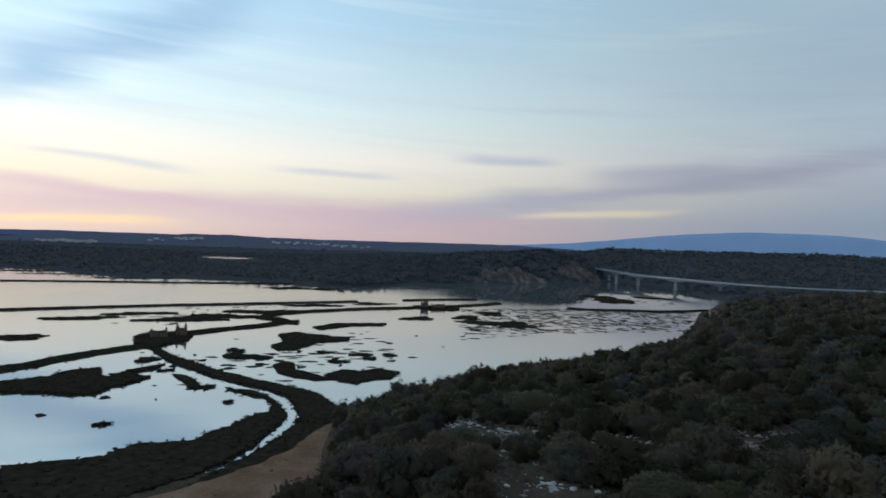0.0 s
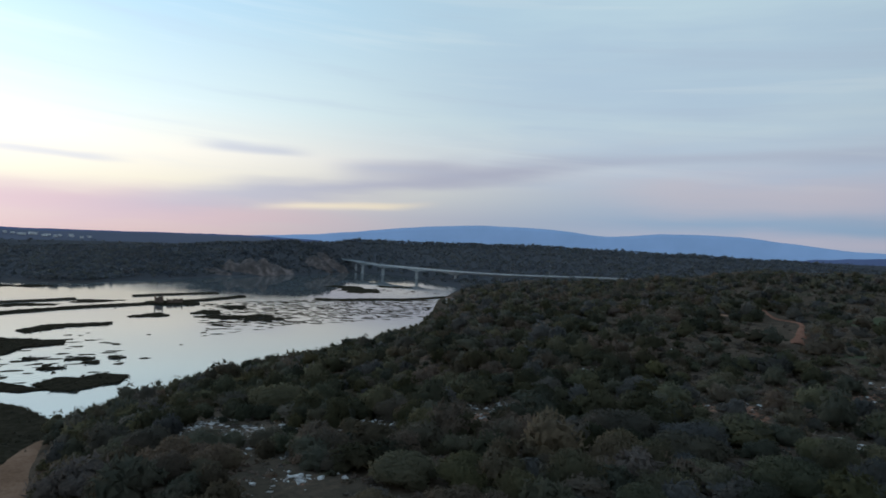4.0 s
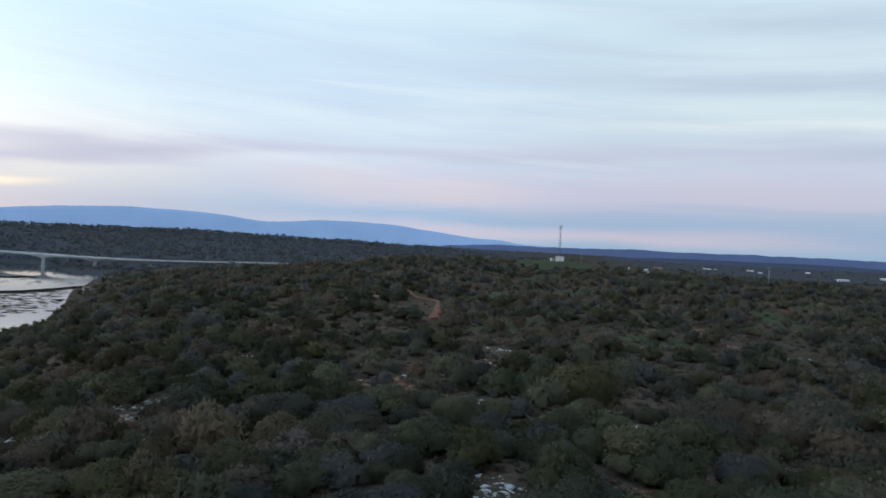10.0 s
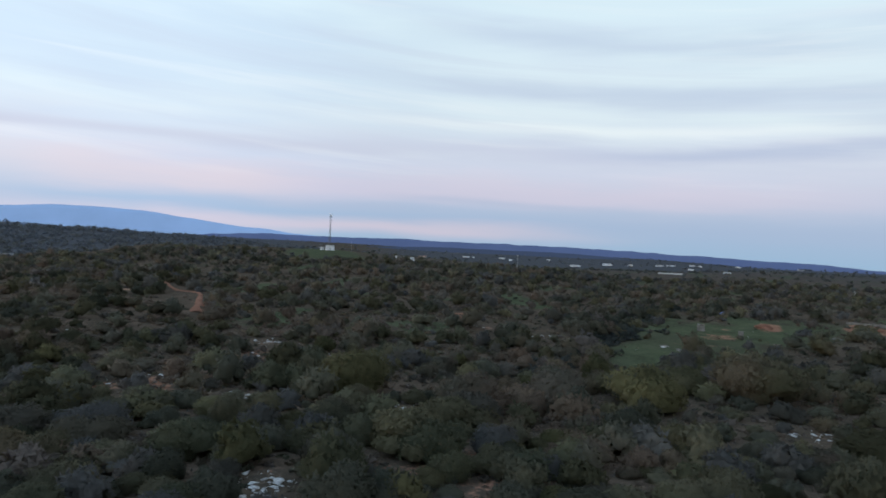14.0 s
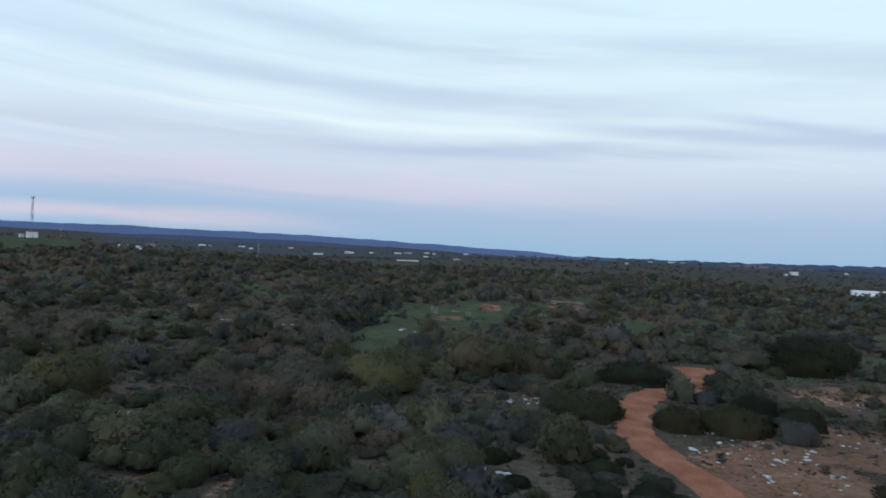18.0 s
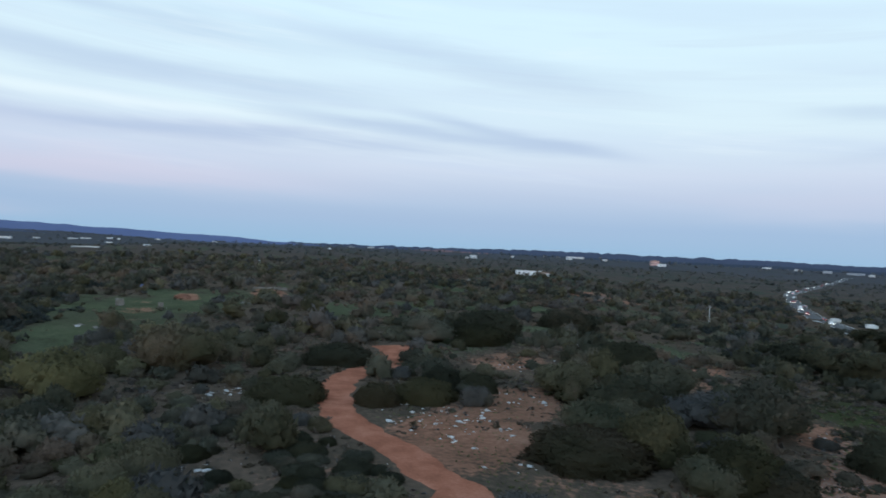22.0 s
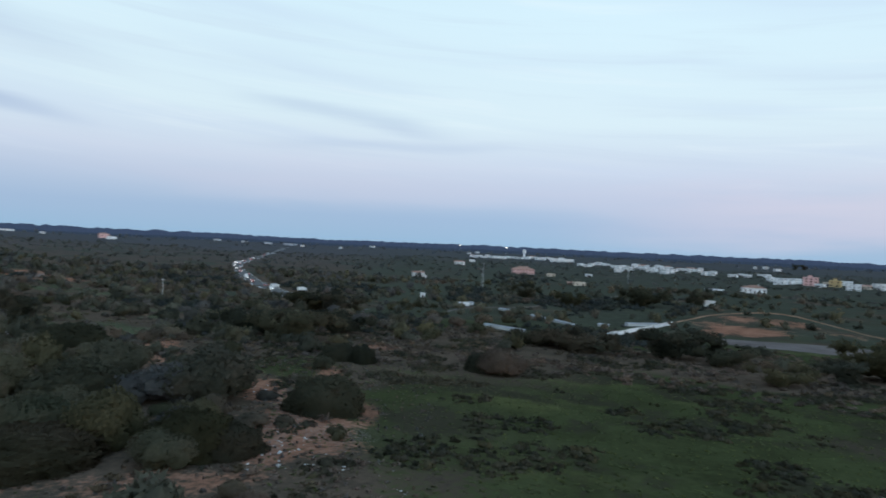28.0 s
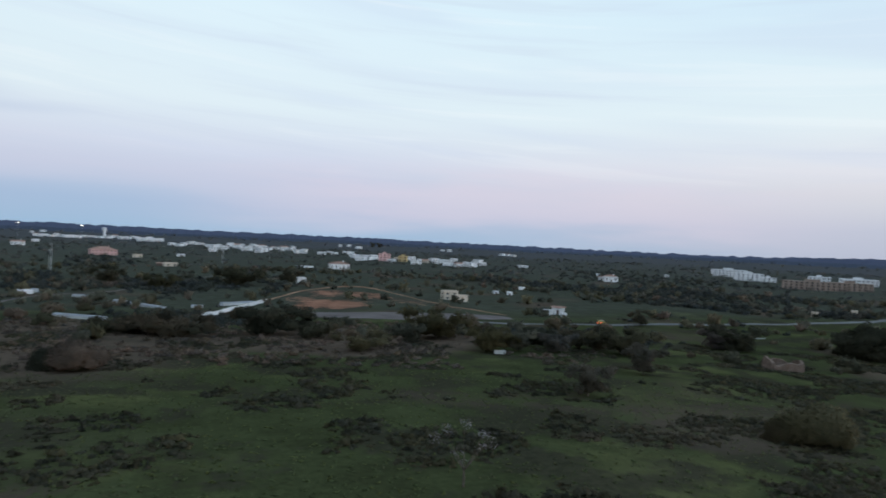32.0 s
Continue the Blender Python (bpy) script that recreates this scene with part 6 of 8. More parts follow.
def car_model(mat, label, van=False):
    """A small car or a van, front towards +x."""
    root = thing("van" if van else "car", label, "van" if van else "car", "traffic on the road")
    bm = bmesh.new()
    if van:
        side = ((-2.7, 0.35), (2.6, 0.35), (2.7, 1.1), (2.2, 1.35), (1.75, 2.35), (-2.7, 2.5))
    else:
        side = ((-2.1, 0.3), (2.1, 0.3), (2.15, 0.75), (1.1, 0.92), (0.45, 1.42), (-1.2, 1.45), (-1.9, 0.95), (-2.15, 0.85))
    rows = [[bm.verts.new((x, y, z)) for x, z in side] for y in (-0.88, 0.88)]
    bm.faces.new(rows[0])
    bm.faces.new(list(reversed(rows[1])))
    for i in range(len(side)):
        j = (i + 1) % len(side)
        bm.faces.new((rows[0][i], rows[0][j], rows[1][j], rows[1][i]))
    bmesh.ops.bevel(bm, geom=bm.edges[:], offset=0.06, segments=1, affect="EDGES")
    body = part("body", bm, mat, root)
    bm = bmesh.new()
    if van:
        box(bm, 1.2, -0.9, 1.4, 1.8, 0.9, 2.0)
    else:
        box(bm, -1.15, -0.9, 0.98, 0.35, 0.9, 1.32)
    part("windows", bm, PANE, body)
    for x in (-1.35, 1.35):
        for y in (-0.8, 0.8):
            w = part("wheel", rod(bmesh.new(), (x, y - 0.1, 0.32), (x, y + 0.1, 0.32), 0.32, 0.32, 12), TYRE, root)
            part("rim", rod(bmesh.new(), (x, y - 0.105, 0.32), (x, y + 0.105, 0.32), 0.18, 0.18, 10), STEEL, w)
    fx = 2.68 if van else 2.13
    for y in (-0.62, 0.62):
        part("headlight", boxed(fx - 0.05, y - 0.14, 0.55, fx + 0.06, y + 0.14, 0.75), HEADLIGHT, root)
        part("tail_light", boxed(-fx - 0.06, y - 0.12, 0.65, -fx + 0.05, y + 0.12, 0.85), TAILLIGHT, root)
    CAR_MODELS.append(root)
    return root


def build_road():
    """The main road with its queue of traffic, and the lane at the foot of the hill."""
    plan = [polar(b, r) for b, r in ((151.4, 1700), (151.0, 1440), (149.8, 1050), (148.4, 790), (147.6, 660), (147.5, 560), (148.0, 470), (149.0, 392), (150.3, 345), (151.9, 308),
                                     (154.5, 272), (158.5, 247))]
    v, f = ribbon(plan, (9.0,), 0.12, 8.0, crown=0.05)
    tagged(new("road", mesh_from("road", v, f, ASPHALT)), "grey asphalt main road curving away over the plain", "road", kind="structure")
    line = smooth_line(plan, 8.0)
    keep_clear([tuple(p) for p in line], 9)
    d = np.gradient(line, axis=0)
    d /= np.linalg.norm(d, axis=1)[:, None]
    side = np.stack([d[:, 1], -d[:, 0]], 1)
    for s in (-4.1, 4.1):
        q = line + side * s
        v, f = ribbon([tuple(p) for p in q[::3]], (0.18,), 0.135, 8.0, cols=3)
        tagged(new("road_marking", mesh_from("road_marking", v, f, PAINT)), "white painted edge line of the main road", "road marking", kind="structure")
    white = material("white_car_paint", ((0.55, 0.55, 0.55), (0.62, 0.62, 0.62)), 0.5, 4, 0.3, bump=0)
    grey = material("grey_car_paint", ((0.10, 0.11, 0.12), (0.15, 0.16, 0.17)), 0.5, 4, 0.3, bump=0)
    red = material("red_car_paint", ((0.22, 0.02, 0.02), (0.28, 0.03, 0.03)), 0.5, 4, 0.3, bump=0)
    car_model(white, "white car with its lights on, in the queue")
    car_model(grey, "dark grey car with its lights on, in the queue")
    car_model(red, "red car with its lights on, in the queue")
    car_model(white, "white van with its lights on, in the queue", van=True)
    rng = random.Random(9)
    bear = np.degrees(np.arctan2(line[:, 0], line[:, 1])) % 360
    dist = np.hypot(line[:, 0], line[:, 1])
    k = 0
    for r, lane in ((340, 1), (372, -1), (395, 1), (425, 1), (455, -1), (478, 1), (505, -1), (535, 1), (560, -1), (590, 1), (612, -1), (640, 1), (675, 1), (700, -1), (745, 1), (790, -1),
                    (850, 1), (910, 1), (960, -1), (1030, 1), (1110, 1), (1200, 1), (1290, -1), (1380, 1)):
        i = int(np.argmin(np.abs(dist - r)))
        p = line[i] + side[i] * lane * 2.1
        ang = math.degrees(math.atan2(d[i, 1], d[i, 0])) + (0 if lane > 0 else 180)
        m = pose(p[0], p[1], gz(*line[i]) + 0.14, 0, 0, ang)
        model = CAR_MODELS[rng.choice((0, 0, 1, 1, 2, 3))] if k > 3 else CAR_MODELS[k]
        if k < 4:
            model.matrix_world = m
        else:
            copy_thing(model, m)
        k += 1
    yellow = material("yellow_car_paint", ((0.15, 0.11, 0.025), (0.20, 0.15, 0.035)), 0.5, 4, 0.3, bump=0)
    stand(car_model(yellow, "small yellow car on the country road"), 214.1, 229, 75, -0.14)
    for b, r, turn in PARKED:
        x, y = polar(b, r)
        copy_thing(CAR_MODELS[0], pose(x, y, gz(x, y) + 0.14, 0, 0, -b + turn))
    # two lorries
    for b, r, lane, label in ((150.6, 350, 3, "white box lorry parked beside the main road"), (152.9, 326, 4, "white articulated lorry parked beside the road")):
        root = thing("lorry", label, "lorry", "traffic on the road")
        part("box_body", boxed(-4.2, -1.2, 0.9, 2.0, 1.2, 3.6, bevel=0.05), white, root)
        part("cab", boxed(2.2, -1.15, 0.5, 4.0, 1.15, 2.8, bevel=0.15), white, root)
        part("windscreen", boxed(3.9, -1.0, 1.7, 4.05, 1.0, 2.5), PANE, root)
        for x in (-3.4, -2.4, 3.0):
            for y in (-1.0, 1.0):
                part("wheel", rod(bmesh.new(), (x, y - 0.15, 0.5), (x, y + 0.15, 0.5), 0.5, 0.5, 12), TYRE, root)
        part("chassis", boxed(-4.1, -0.5, 0.55, 3.0, 0.5, 0.9), STEEL, root)
        stand(root, b, r + lane, 35, 0.0)
        root.scale = (0.58, 0.58, 0.58)
        keep_clear([polar(b, r), polar(b + 0.05, r)], 7)
    # the lane at the foot of the meadow
    lane_line = [polar(b, r) for b, r in ((199, 200), (202, 204), (206, 212), (211, 222), (216, 233), (220.5, 244), (226, 270), (230, 305), (234.5, 360), (238, 430))]
    v, f = ribbon(lane_line, (5.5,), 0.12, 5.0)
    tagged(new("road", mesh_from("road", v, f, ASPHALT)), "narrow grey country road below the meadow", "road", kind="structure")
    keep_clear(lane_line, 5)


def build_tracks():
    # the red track on the hilltop
    line = [(34.0, -20.0), (37.5, -23.5)] + TRACK
    v, f = ribbon(line, (5.4, 5.2, 5.1, 5.0, 5.2, 5.5, 6.0, 7.0, 9.0, 8.5), 0.07, 0.6, 0.24, 2, cols=7)
    tagged(new("dirt_track", mesh_from("dirt_track", v, f, REDSOIL, smooth=True)), "red earth track winding between the bushes", "track", kind="structure")
    keep_clear(line, 2.6)
    for pts, w, label, mat in ((FOOTPATH, (1.4, 1.4, 1.5, 1.6, 2.2, 4.0, 3.2), "short bare reddish footpath on the hillside", PATHSOIL), (PALE_STRIP, (1.6, 2.4, 2.2), "bare strip of pale earth on the hillside", SAND)):
        v, f = ribbon(pts, w, 0.3, 2.0, 0.3, 3)
        tagged(new("footpath", mesh_from("footpath", v, f, mat, smooth=True)), label, "path", kind="structure")
        keep_clear([(x - 0.03 * k * x, y - 0.03 * k * y) for k in (0, 1) for x, y in pts], 2.2)
    crest = [polar(b, r) for b, r in ((179.5, 206), (182, 228), (185, 262), (187.5, 288), (190, 302), (192.3, 308), (195, 302), (198, 284), (201, 262), (203.5, 250), (206, 244))]
    v, f = ribbon(crest, (2.0, 2.0, 2.0, 1.8, 1.5, 1.3, 1.2), 0.15, 4.0, 0.3, 5)
    tagged(new("dirt_track", mesh_from("dirt_track", v, f, SAND, smooth=True)), "pale dirt track along the top of the earth bank", "track", kind="structure")
    keep_clear(crest, 4)
    lot = [polar(b, r) for b, r in ((188.3, 216), (191, 214), (194, 214), (197, 216), (200, 220), (203, 226), (206, 234))]
    v, f = ribbon(lot, (17, 24, 25, 24, 20, 15, 9), 0.12, 4.0, 0.05, 6, cols=9)
    tagged(new("pavement", mesh_from("pavement", v, f, GRAVEL, smooth=True)), "pale gravel yard below the earth bank", "yard", kind="structure")
    keep_clear(lot, 12)
    other = [polar(b, r) for b, r in ((165.5, 250), (167.5, 276), (169.5, 288), (172, 300), (175, 330), (178, 372), (181, 420))]
    v, f = ribbon(other, (1.4,), 0.15, 5.0, 0.3, 7)
    tagged(new("dirt_track", mesh_from("dirt_track", v, f, GRAVEL, smooth=True)), "thin pale farm track across the fields", "track", kind="structure")
    # the sandy landing by the marsh
    bank("sandy landing ground beside the salt marsh", [(-28, 160), (-31, 151), (-34, 133), (-41, 119), (-49, 108), (-56, 100), (-10, 100), (-15, 112), (-21, 123), (-26, 134), (-27, 148)],
         0.85, 0.4, 71, 2.0, SAND, False, "landing", category="landing")
    for x, y, r in ((-29, 154, 2.5), (-30, 148, 3), (-31, 140, 4), (-31, 132, 6), (-33, 122, 8), (-34, 112, 12), (-24, 108, 10), (-18, 104, 8), (-26, 118, 6)):
        CLEAR.append((x, y, r))
    # bare ground beside the red track
    for x, y in BARE:
        CLEAR.append((x, y, 3.2))


def rock_mesh(seed, points=22):
    """An angular lump of limestone with broken faces."""
    rng = np.random.RandomState(seed)
    bm = bmesh.new()
    for p in rng.normal(size=(points, 3)):
        p = p / np.linalg.norm(p) * rng.uniform(0.75, 1.1)
        bm.verts.new((p[0] * 1.15, p[1] * 0.9, max(-0.3, p[2] * 0.62)))
    hull = bmesh.ops.convex_hull(bm, input=bm.verts[:])
    bmesh.ops.delete(bm, geom=[v for v in bm.verts if not v.link_faces], context="VERTS")
    bmesh.ops.triangulate(bm, faces=bm.faces[:])
    bm.verts.index_update()
    v = np.array([p.co[:] for p in bm.verts])
    f = np.array([[p.index for p in q.verts] for q in bm.faces])
    bm.free()
    return v, f


def build_rocks():
    meshes = [mesh_from("boulder", *rock_mesh(s), ROCK) for s in range(5)]
    rng = random.Random(3)
    for k, (x, y, s) in enumerate(BOULDERS):
        for j in range(rng.choice((2, 3, 4, 5))):
            dx, dy = rng.gauss(0, 0.55) * (j > 0), rng.gauss(0, 0.55) * (j > 0)
            q = 1.1 * s * (1.0 if j == 0 else rng.uniform(0.25, 0.7))
            ob = new("boulder", meshes[(k + j) % 5])
            ob.matrix_world = pose(x + dx, y + dy, gz(x + dx, y + dy) + q * 0.1, 0, 0, rng.uniform(0, 360)) @ Matrix.Diagonal((q * rng.uniform(0.8, 1.3), q, q * rng.uniform(0.7, 1.0), 1))
            tagged(ob, "weathered white limestone boulder on the bare ground", "boulder", "white boulders")
    r2 = np.random.RandomState(8)
    t = [rock_mesh(s + 20, 10) for s in range(4)]
    xs, ys = [], []
    for x, y, spread, n in STONES + tuple((x, y, 2.3, 24) for x, y in STONY):
        xs.append(r2.normal(x, spread, n))
        ys.append(r2.normal(y, spread, n))
    x, y = sow(r2, 600, -10, 150, 40, 200)
    keep = wave(x, y, 30, 14) > 0.35
    xs.append(x[keep])
    ys.append(y[keep])
    x, y = np.concatenate(xs), np.concatenate(ys)
    k = len(x)
    s = 0.07 + 0.40 * r2.uniform(0, 1, k) ** 3
    t = [(tv, tf, tv / np.linalg.norm(tv, axis=1)[:, None]) for tv, tf in t]
    v, f, _, _ = spread_many(t, r2.randint(0, 4, k), x, y, ground_z(x, y) + s * 0.1, s, s * 0.7, r2.uniform(0, 6.28, k))
    tagged(new("stones", mesh_from("stones", v, f, ROCK)), "scattered pale limestone stones", "stones", kind="stuff")


def build_cliff():
    """Bare rock faces in the slope at the foot of the hill across the river: steep broken fronts that sink into the land at the back."""
    rng = np.random.RandomState(12)
    for b, r, w, h in ((1.6, 786, 30, 5), (3.6, 808, 46, 14), (5.0, 822, 44, 16), (6.4, 844, 38, 9), (9.9, 914, 34, 14), (11.2, 955, 44, 15)):
        n, m = 34, 16
        CLEAR.append((*polar(b, r + 9), w * 0.42))
        u, q = np.meshgrid(np.linspace(-1, 1, n), np.linspace(0, 1, m), indexing="ij")
        rise = np.clip(q / 0.3, 0, 1) ** 0.8 * np.clip((1 - q) / 0.55, 0, 1)
        swell = np.clip(1 - np.abs(u) ** 2.5, 0, 1)
        px = u * w * 0.6 + rng.uniform(-0.4, 0.4, u.shape)
        py = r + q * 34 - 6 * swell + rng.uniform(-0.8, 0.8, u.shape)
        k = radians(b)
        x, y = px * math.cos(k) + py * math.sin(k), -px * math.sin(k) + py * math.cos(k)
        bump = np.array([noise.fractal(Vector((a * 0.09, c * 0.09, b)), 0.9, 2.1, 4) for a, c in zip(px.ravel(), py.ravel())]).reshape(u.shape)
        z = ground_z(x, y) - 1.0 + h * swell * rise * (0.75 + 0.5 * bump) + rng.uniform(-0.5, 0.5, u.shape)
        v = np.column_stack([x.ravel(), y.ravel(), z.ravel()])
        i, j = np.meshgrid(np.arange(n - 1), np.arange(m - 1), indexing="ij")
        a = (i * m + j).ravel()
        tagged(new("cliff", mesh_from("cliff", v, np.column_stack([a, a + m, a + m + 1, a + 1]), CLIFF)), "bare reddish rock face above the far river bank", "cliff", kind="structure")


def street_lamp(b, r, h):
    """A lit lamp at the edge of the town."""
    root = thing("street_lamp", "tall street lamp shining white above the town", "street lamp")
    part("pole", rod(bmesh.new(), (0, 0, -0.3), (0, 0, h), 0.16, 0.1, 8), STEEL, root)
    part("arm", rod(bmesh.new(), (0, 0, h - 0.1), (0, -1.6, h + 0.2), 0.07, 0.06, 6), STEEL, root)
    part("lamp_head", boxed(-1.4, -2.1, h - 0.5, 1.4, -1.5, h + 0.35, bevel=0.1), HEADLIGHT, root, "glowing lamp head")
    return stand(root, b, r)


def tree(b, r, h, spread, label, crown_mat, seed, leaves=900, leaf=0.16, bare=False):
    """A small tree: forked tapering trunk, limbs, and a crown of many leaf tufts."""
    rng = np.random.RandomState(seed)
    root = thing("tree", label, "tree")
    bm = bmesh.new()
    fork = h * 0.3
    rod(bm, (0, 0, -0.2), (0.05 * h * 0.2, 0, fork), 0.05 * h * 0.5, 0.035 * h * 0.5, 8)
    tips = []
    for i in range(7):
        a = i * 0.9 + rng.uniform(-0.3, 0.3)
        end = (spread * 0.45 * math.cos(a), spread * 0.45 * math.sin(a), h * rng.uniform(0.55, 0.85))
        rod(bm, (0, 0, fork * 0.95), end, 0.02 * h * 0.5, 0.008 * h * 0.5, 6)
        for j in range(3):
            tip = (end[0] * rng.uniform(0.9, 1.9) + rng.uniform(-0.3, 0.3), end[1] * rng.uniform(0.9, 1.9) + rng.uniform(-0.3, 0.3), end[2] + h * rng.uniform(0.0, 0.2))
            rod(bm, end, tip, 0.008 * h * 0.5, 0.004 * h * 0.5, 4)
            tips.append(tip)
    part("trunk", bm, BARK, root)
    lobes = [(x, y, z, spread * (0.13 if bare else rng.uniform(0.1, 0.19))) for x, y, z in tips]
    if not bare:
        for i in range(22):
            a, q = rng.uniform(0, 6.28), math.sqrt(rng.uniform(0.02, 1.0))
            lobes.append((spread * 0.4 * q * math.cos(a), spread * 0.4 * q * math.sin(a), h * (0.16 + 0.7 * rng.uniform(0, 1) * (1.1 - 0.6 * q)), spread * rng.uniform(0.13, 0.2)))
    lobes = np.array(lobes)
    v, f, nrm = leafy(rng, lobes, leaves if bare else 3000, leaf if bare else leaf * 1.5, core=not bare, heart=0.66)
    put_mesh("crown", mesh_from("crown", v, f, crown_mat, True, nrm), root)
    keep_clear([polar(b, r), polar(b + 0.05, r)], spread * 0.7)
    return stand(root, b, r, rng.uniform(0, 360), 0.05)


def ruin(b, r, w, h, d, turn, label, mat=None, gable=True, z=None):
    """A roofless ruin: broken walls of rough masonry with gaps."""
    root = thing("ruin", label, "ruin")
    rng = random.Random(int(b * 10))
    for x0, y0, x1, y1 in ((-w / 2, -d / 2, w / 2, -d / 2), (w / 2, -d / 2, w / 2, d / 2), (w / 2, d / 2, -w / 2, d / 2), (-w / 2, d / 2, -w / 2, -d / 2)):
        bm = bmesh.new()
        a, c = Vector((x0, y0, 0)), Vector((x1, y1, 0))
        n = max(4, int((c - a).length / 1.0))
        along = (c - a).normalized()
        across = Vector((-along.y, along.x, 0)) * 0.3
        prev = None
        tops = []
        for i in range(n + 1):
            k = i / n
            top = h * (rng.uniform(0.45, 0.8) + (0.35 * (1 - abs(2 * k - 1)) if gable and abs(along.y) > 0.5 else 0.0))
            tops.append(top)
        for i in range(n + 1):
            p = a + (c - a) * (i / n)
            ring = [bm.verts.new(p - across + Vector((0, 0, -0.6))), bm.verts.new(p + across + Vector((0, 0, -0.6))),
                    bm.verts.new(p + across + Vector((0, 0, tops[i]))), bm.verts.new(p - across + Vector((0, 0, tops[i] + rng.uniform(-0.15, 0.15))))]
            if prev:
                for j in range(4):
                    bm.faces.new((prev[j], prev[(j + 1) % 4], ring[(j + 1) % 4], ring[j]))
            else:
                bm.faces.new(ring)
            prev = ring
        bm.faces.new(list(reversed(prev)))
        part("wall", bm, mat or BRICKY, root)
    keep_clear([polar(b, r), polar(b + 0.1, r)], max(w, d) * 0.7)
    return stand(root, b, r, turn, 0.1, z)


def mound(b, r, rx, ry, h, mat, label, seed, name="earth_pile"):
    rng = np.random.RandomState(seed)
    v, f = ball(3)
    k = 1 + 0.22 * np.sin(v @ rng.normal(size=3) * 5) + 0.15 * np.sin(v @ rng.normal(size=3) * 11) + rng.uniform(-0.12, 0.12, len(v))
    v = v * k[:, None] * np.array([rx, ry, h])
    v[:, 2] = np.maximum(v[:, 2], -0.4)
    ob = new(name, mesh_from(name, v, f, mat))
    tagged(ob, label, "earth pile")
    keep_clear([polar(b, r), polar(b + 0.1, r)], max(rx, ry))
    return stand(ob, b, r)


def town(rng, b0, b1, r, spread, n, h, colours):
    """A cluster of small town houses, each one a thing."""
    for k in range(n):
        b = b0 + (b1 - b0) * (k + rng.uniform(0.2, 0.8)) / n
        rr = r + rng.uniform(-1.6, 1.6) * spread
        hh = h * rng.uniform(0.45, 0.9)
        w = rng.uniform(6, 12)
        house(b, rr, w, hh, rng.choice(("white town house with a flat roof", "white town house with small dark windows", "whitewashed house in the town")),
              rng.choice(colours), rng.choice(("flat",) * 8 + ("gable",)), rng.uniform(7, 11), rng.uniform(-40, 40), 2 if hh > 4.5 else 1, win=3, group="houses of the town")


def far_town(b0, b1, e0, e1, n, seed):
    """White houses on the slope of the hills beyond the marshes, between two heights seen from the hovering camera."""
    rng = random.Random(seed)
    for k in range(n):
        b = b0 + (b1 - b0) * (k + rng.uniform(0.1, 0.9)) / n
        e = e0 + (e1 - e0) * (b - b0) / (b1 - b0) + rng.uniform(-0.08, 0.05)
        top = 45 + VILLAGE_HILL * math.tan(radians(float(np.interp(b, [c[0] for c in VILLAGE_CREST], [c[1] for c in VILLAGE_CREST]))))
        z = 45 + 2760 * math.tan(radians(e))
        g = (z - 3) / (top - 3)
        r = VILLAGE_HILL + 220 * float(np.interp(g, (0, 0.45, 0.85, 1), (-1, -0.55, -0.2, 0))) - 8
        ob = house(b, r, rng.uniform(9, 17), rng.uniform(5, 8), "white hillside house of a far village", PAINT, "flat", 12, rng.uniform(-30, 30), 2, win=3, group="houses of the far village")
        ob.location.z = z


def water_tower(b, r, h):
    root = thing("water_tower", "white round water tower above the town roofs", "water tower")
    part("shaft", rod(bmesh.new(), (0, 0, -1), (0, 0, h * 0.7), 2.6, 2.2, 16), PAINT, root)
    part("tank", rod(bmesh.new(), (0, 0, h * 0.66), (0, 0, h), 3.6, 4.2, 18), PAINT, root)
    part("cap", rod(bmesh.new(), (0, 0, h), (0, 0, h + 1.2), 4.3, 0.5, 18), CONCRETE, root)
    return stand(root, b, r)


def tarpaulin(b, r, w, h):
    bm = bmesh.new()
    bmesh.ops.create_grid(bm, x_segments=10, y_segments=8, size=0.5)
    for v in bm.verts:
        x, y = v.co.x, v.co.y
        v.co = (x * w, y * w * 0.6, h * (1 - 3.2 * y * y) * (0.85 + 0.1 * math.sin(9 * x)) + 0.05)
    bmesh.ops.solidify(bm, geom=bm.faces[:], thickness=0.04)
    ob = part("tarpaulin", bm, BLUE)
    tagged(ob, "blue tarpaulin draped over a heap", "tarpaulin")
    return stand(ob, b, r, 10, 0.0)


def stake(b, r, h):
    root = thing("mooring_stake", "thin wooden mooring stake standing in the water", "stake")
    part("post", rod(bmesh.new(), (0, 0, -2), (0, 0, h), 0.18, 0.12, 6), WOOD, root)
    part("crossbar", rod(bmesh.new(), (-0.7, 0, h - 0.5), (0.7, 0, h - 0.2), 0.07, 0.07, 5), WOOD, root)
    return stand(root, b, r, z=0.0)


def fallen_pole(b, r, length):
    root = thing("fallen_pole", "pale fallen wooden pole lying aslant in the grass", "pole")
    part("shaft", rod(bmesh.new(), (-length / 2, 0, 0.15), (length / 2, 1.5, 1.1), 0.16, 0.12, 8), CONCRETE, root)
    part("crossbar", rod(bmesh.new(), (length * 0.42, 0.9, 1.0), (length * 0.42, 1.9, 1.0), 0.07, 0.07, 6), CONCRETE, root)
    part("footing", boxed(-length / 2 - 0.3, -0.3, -0.2, -length / 2 + 0.3, 0.3, 0.35, bevel=0.05), CONCRETE, root)
    return stand(root, b, r)


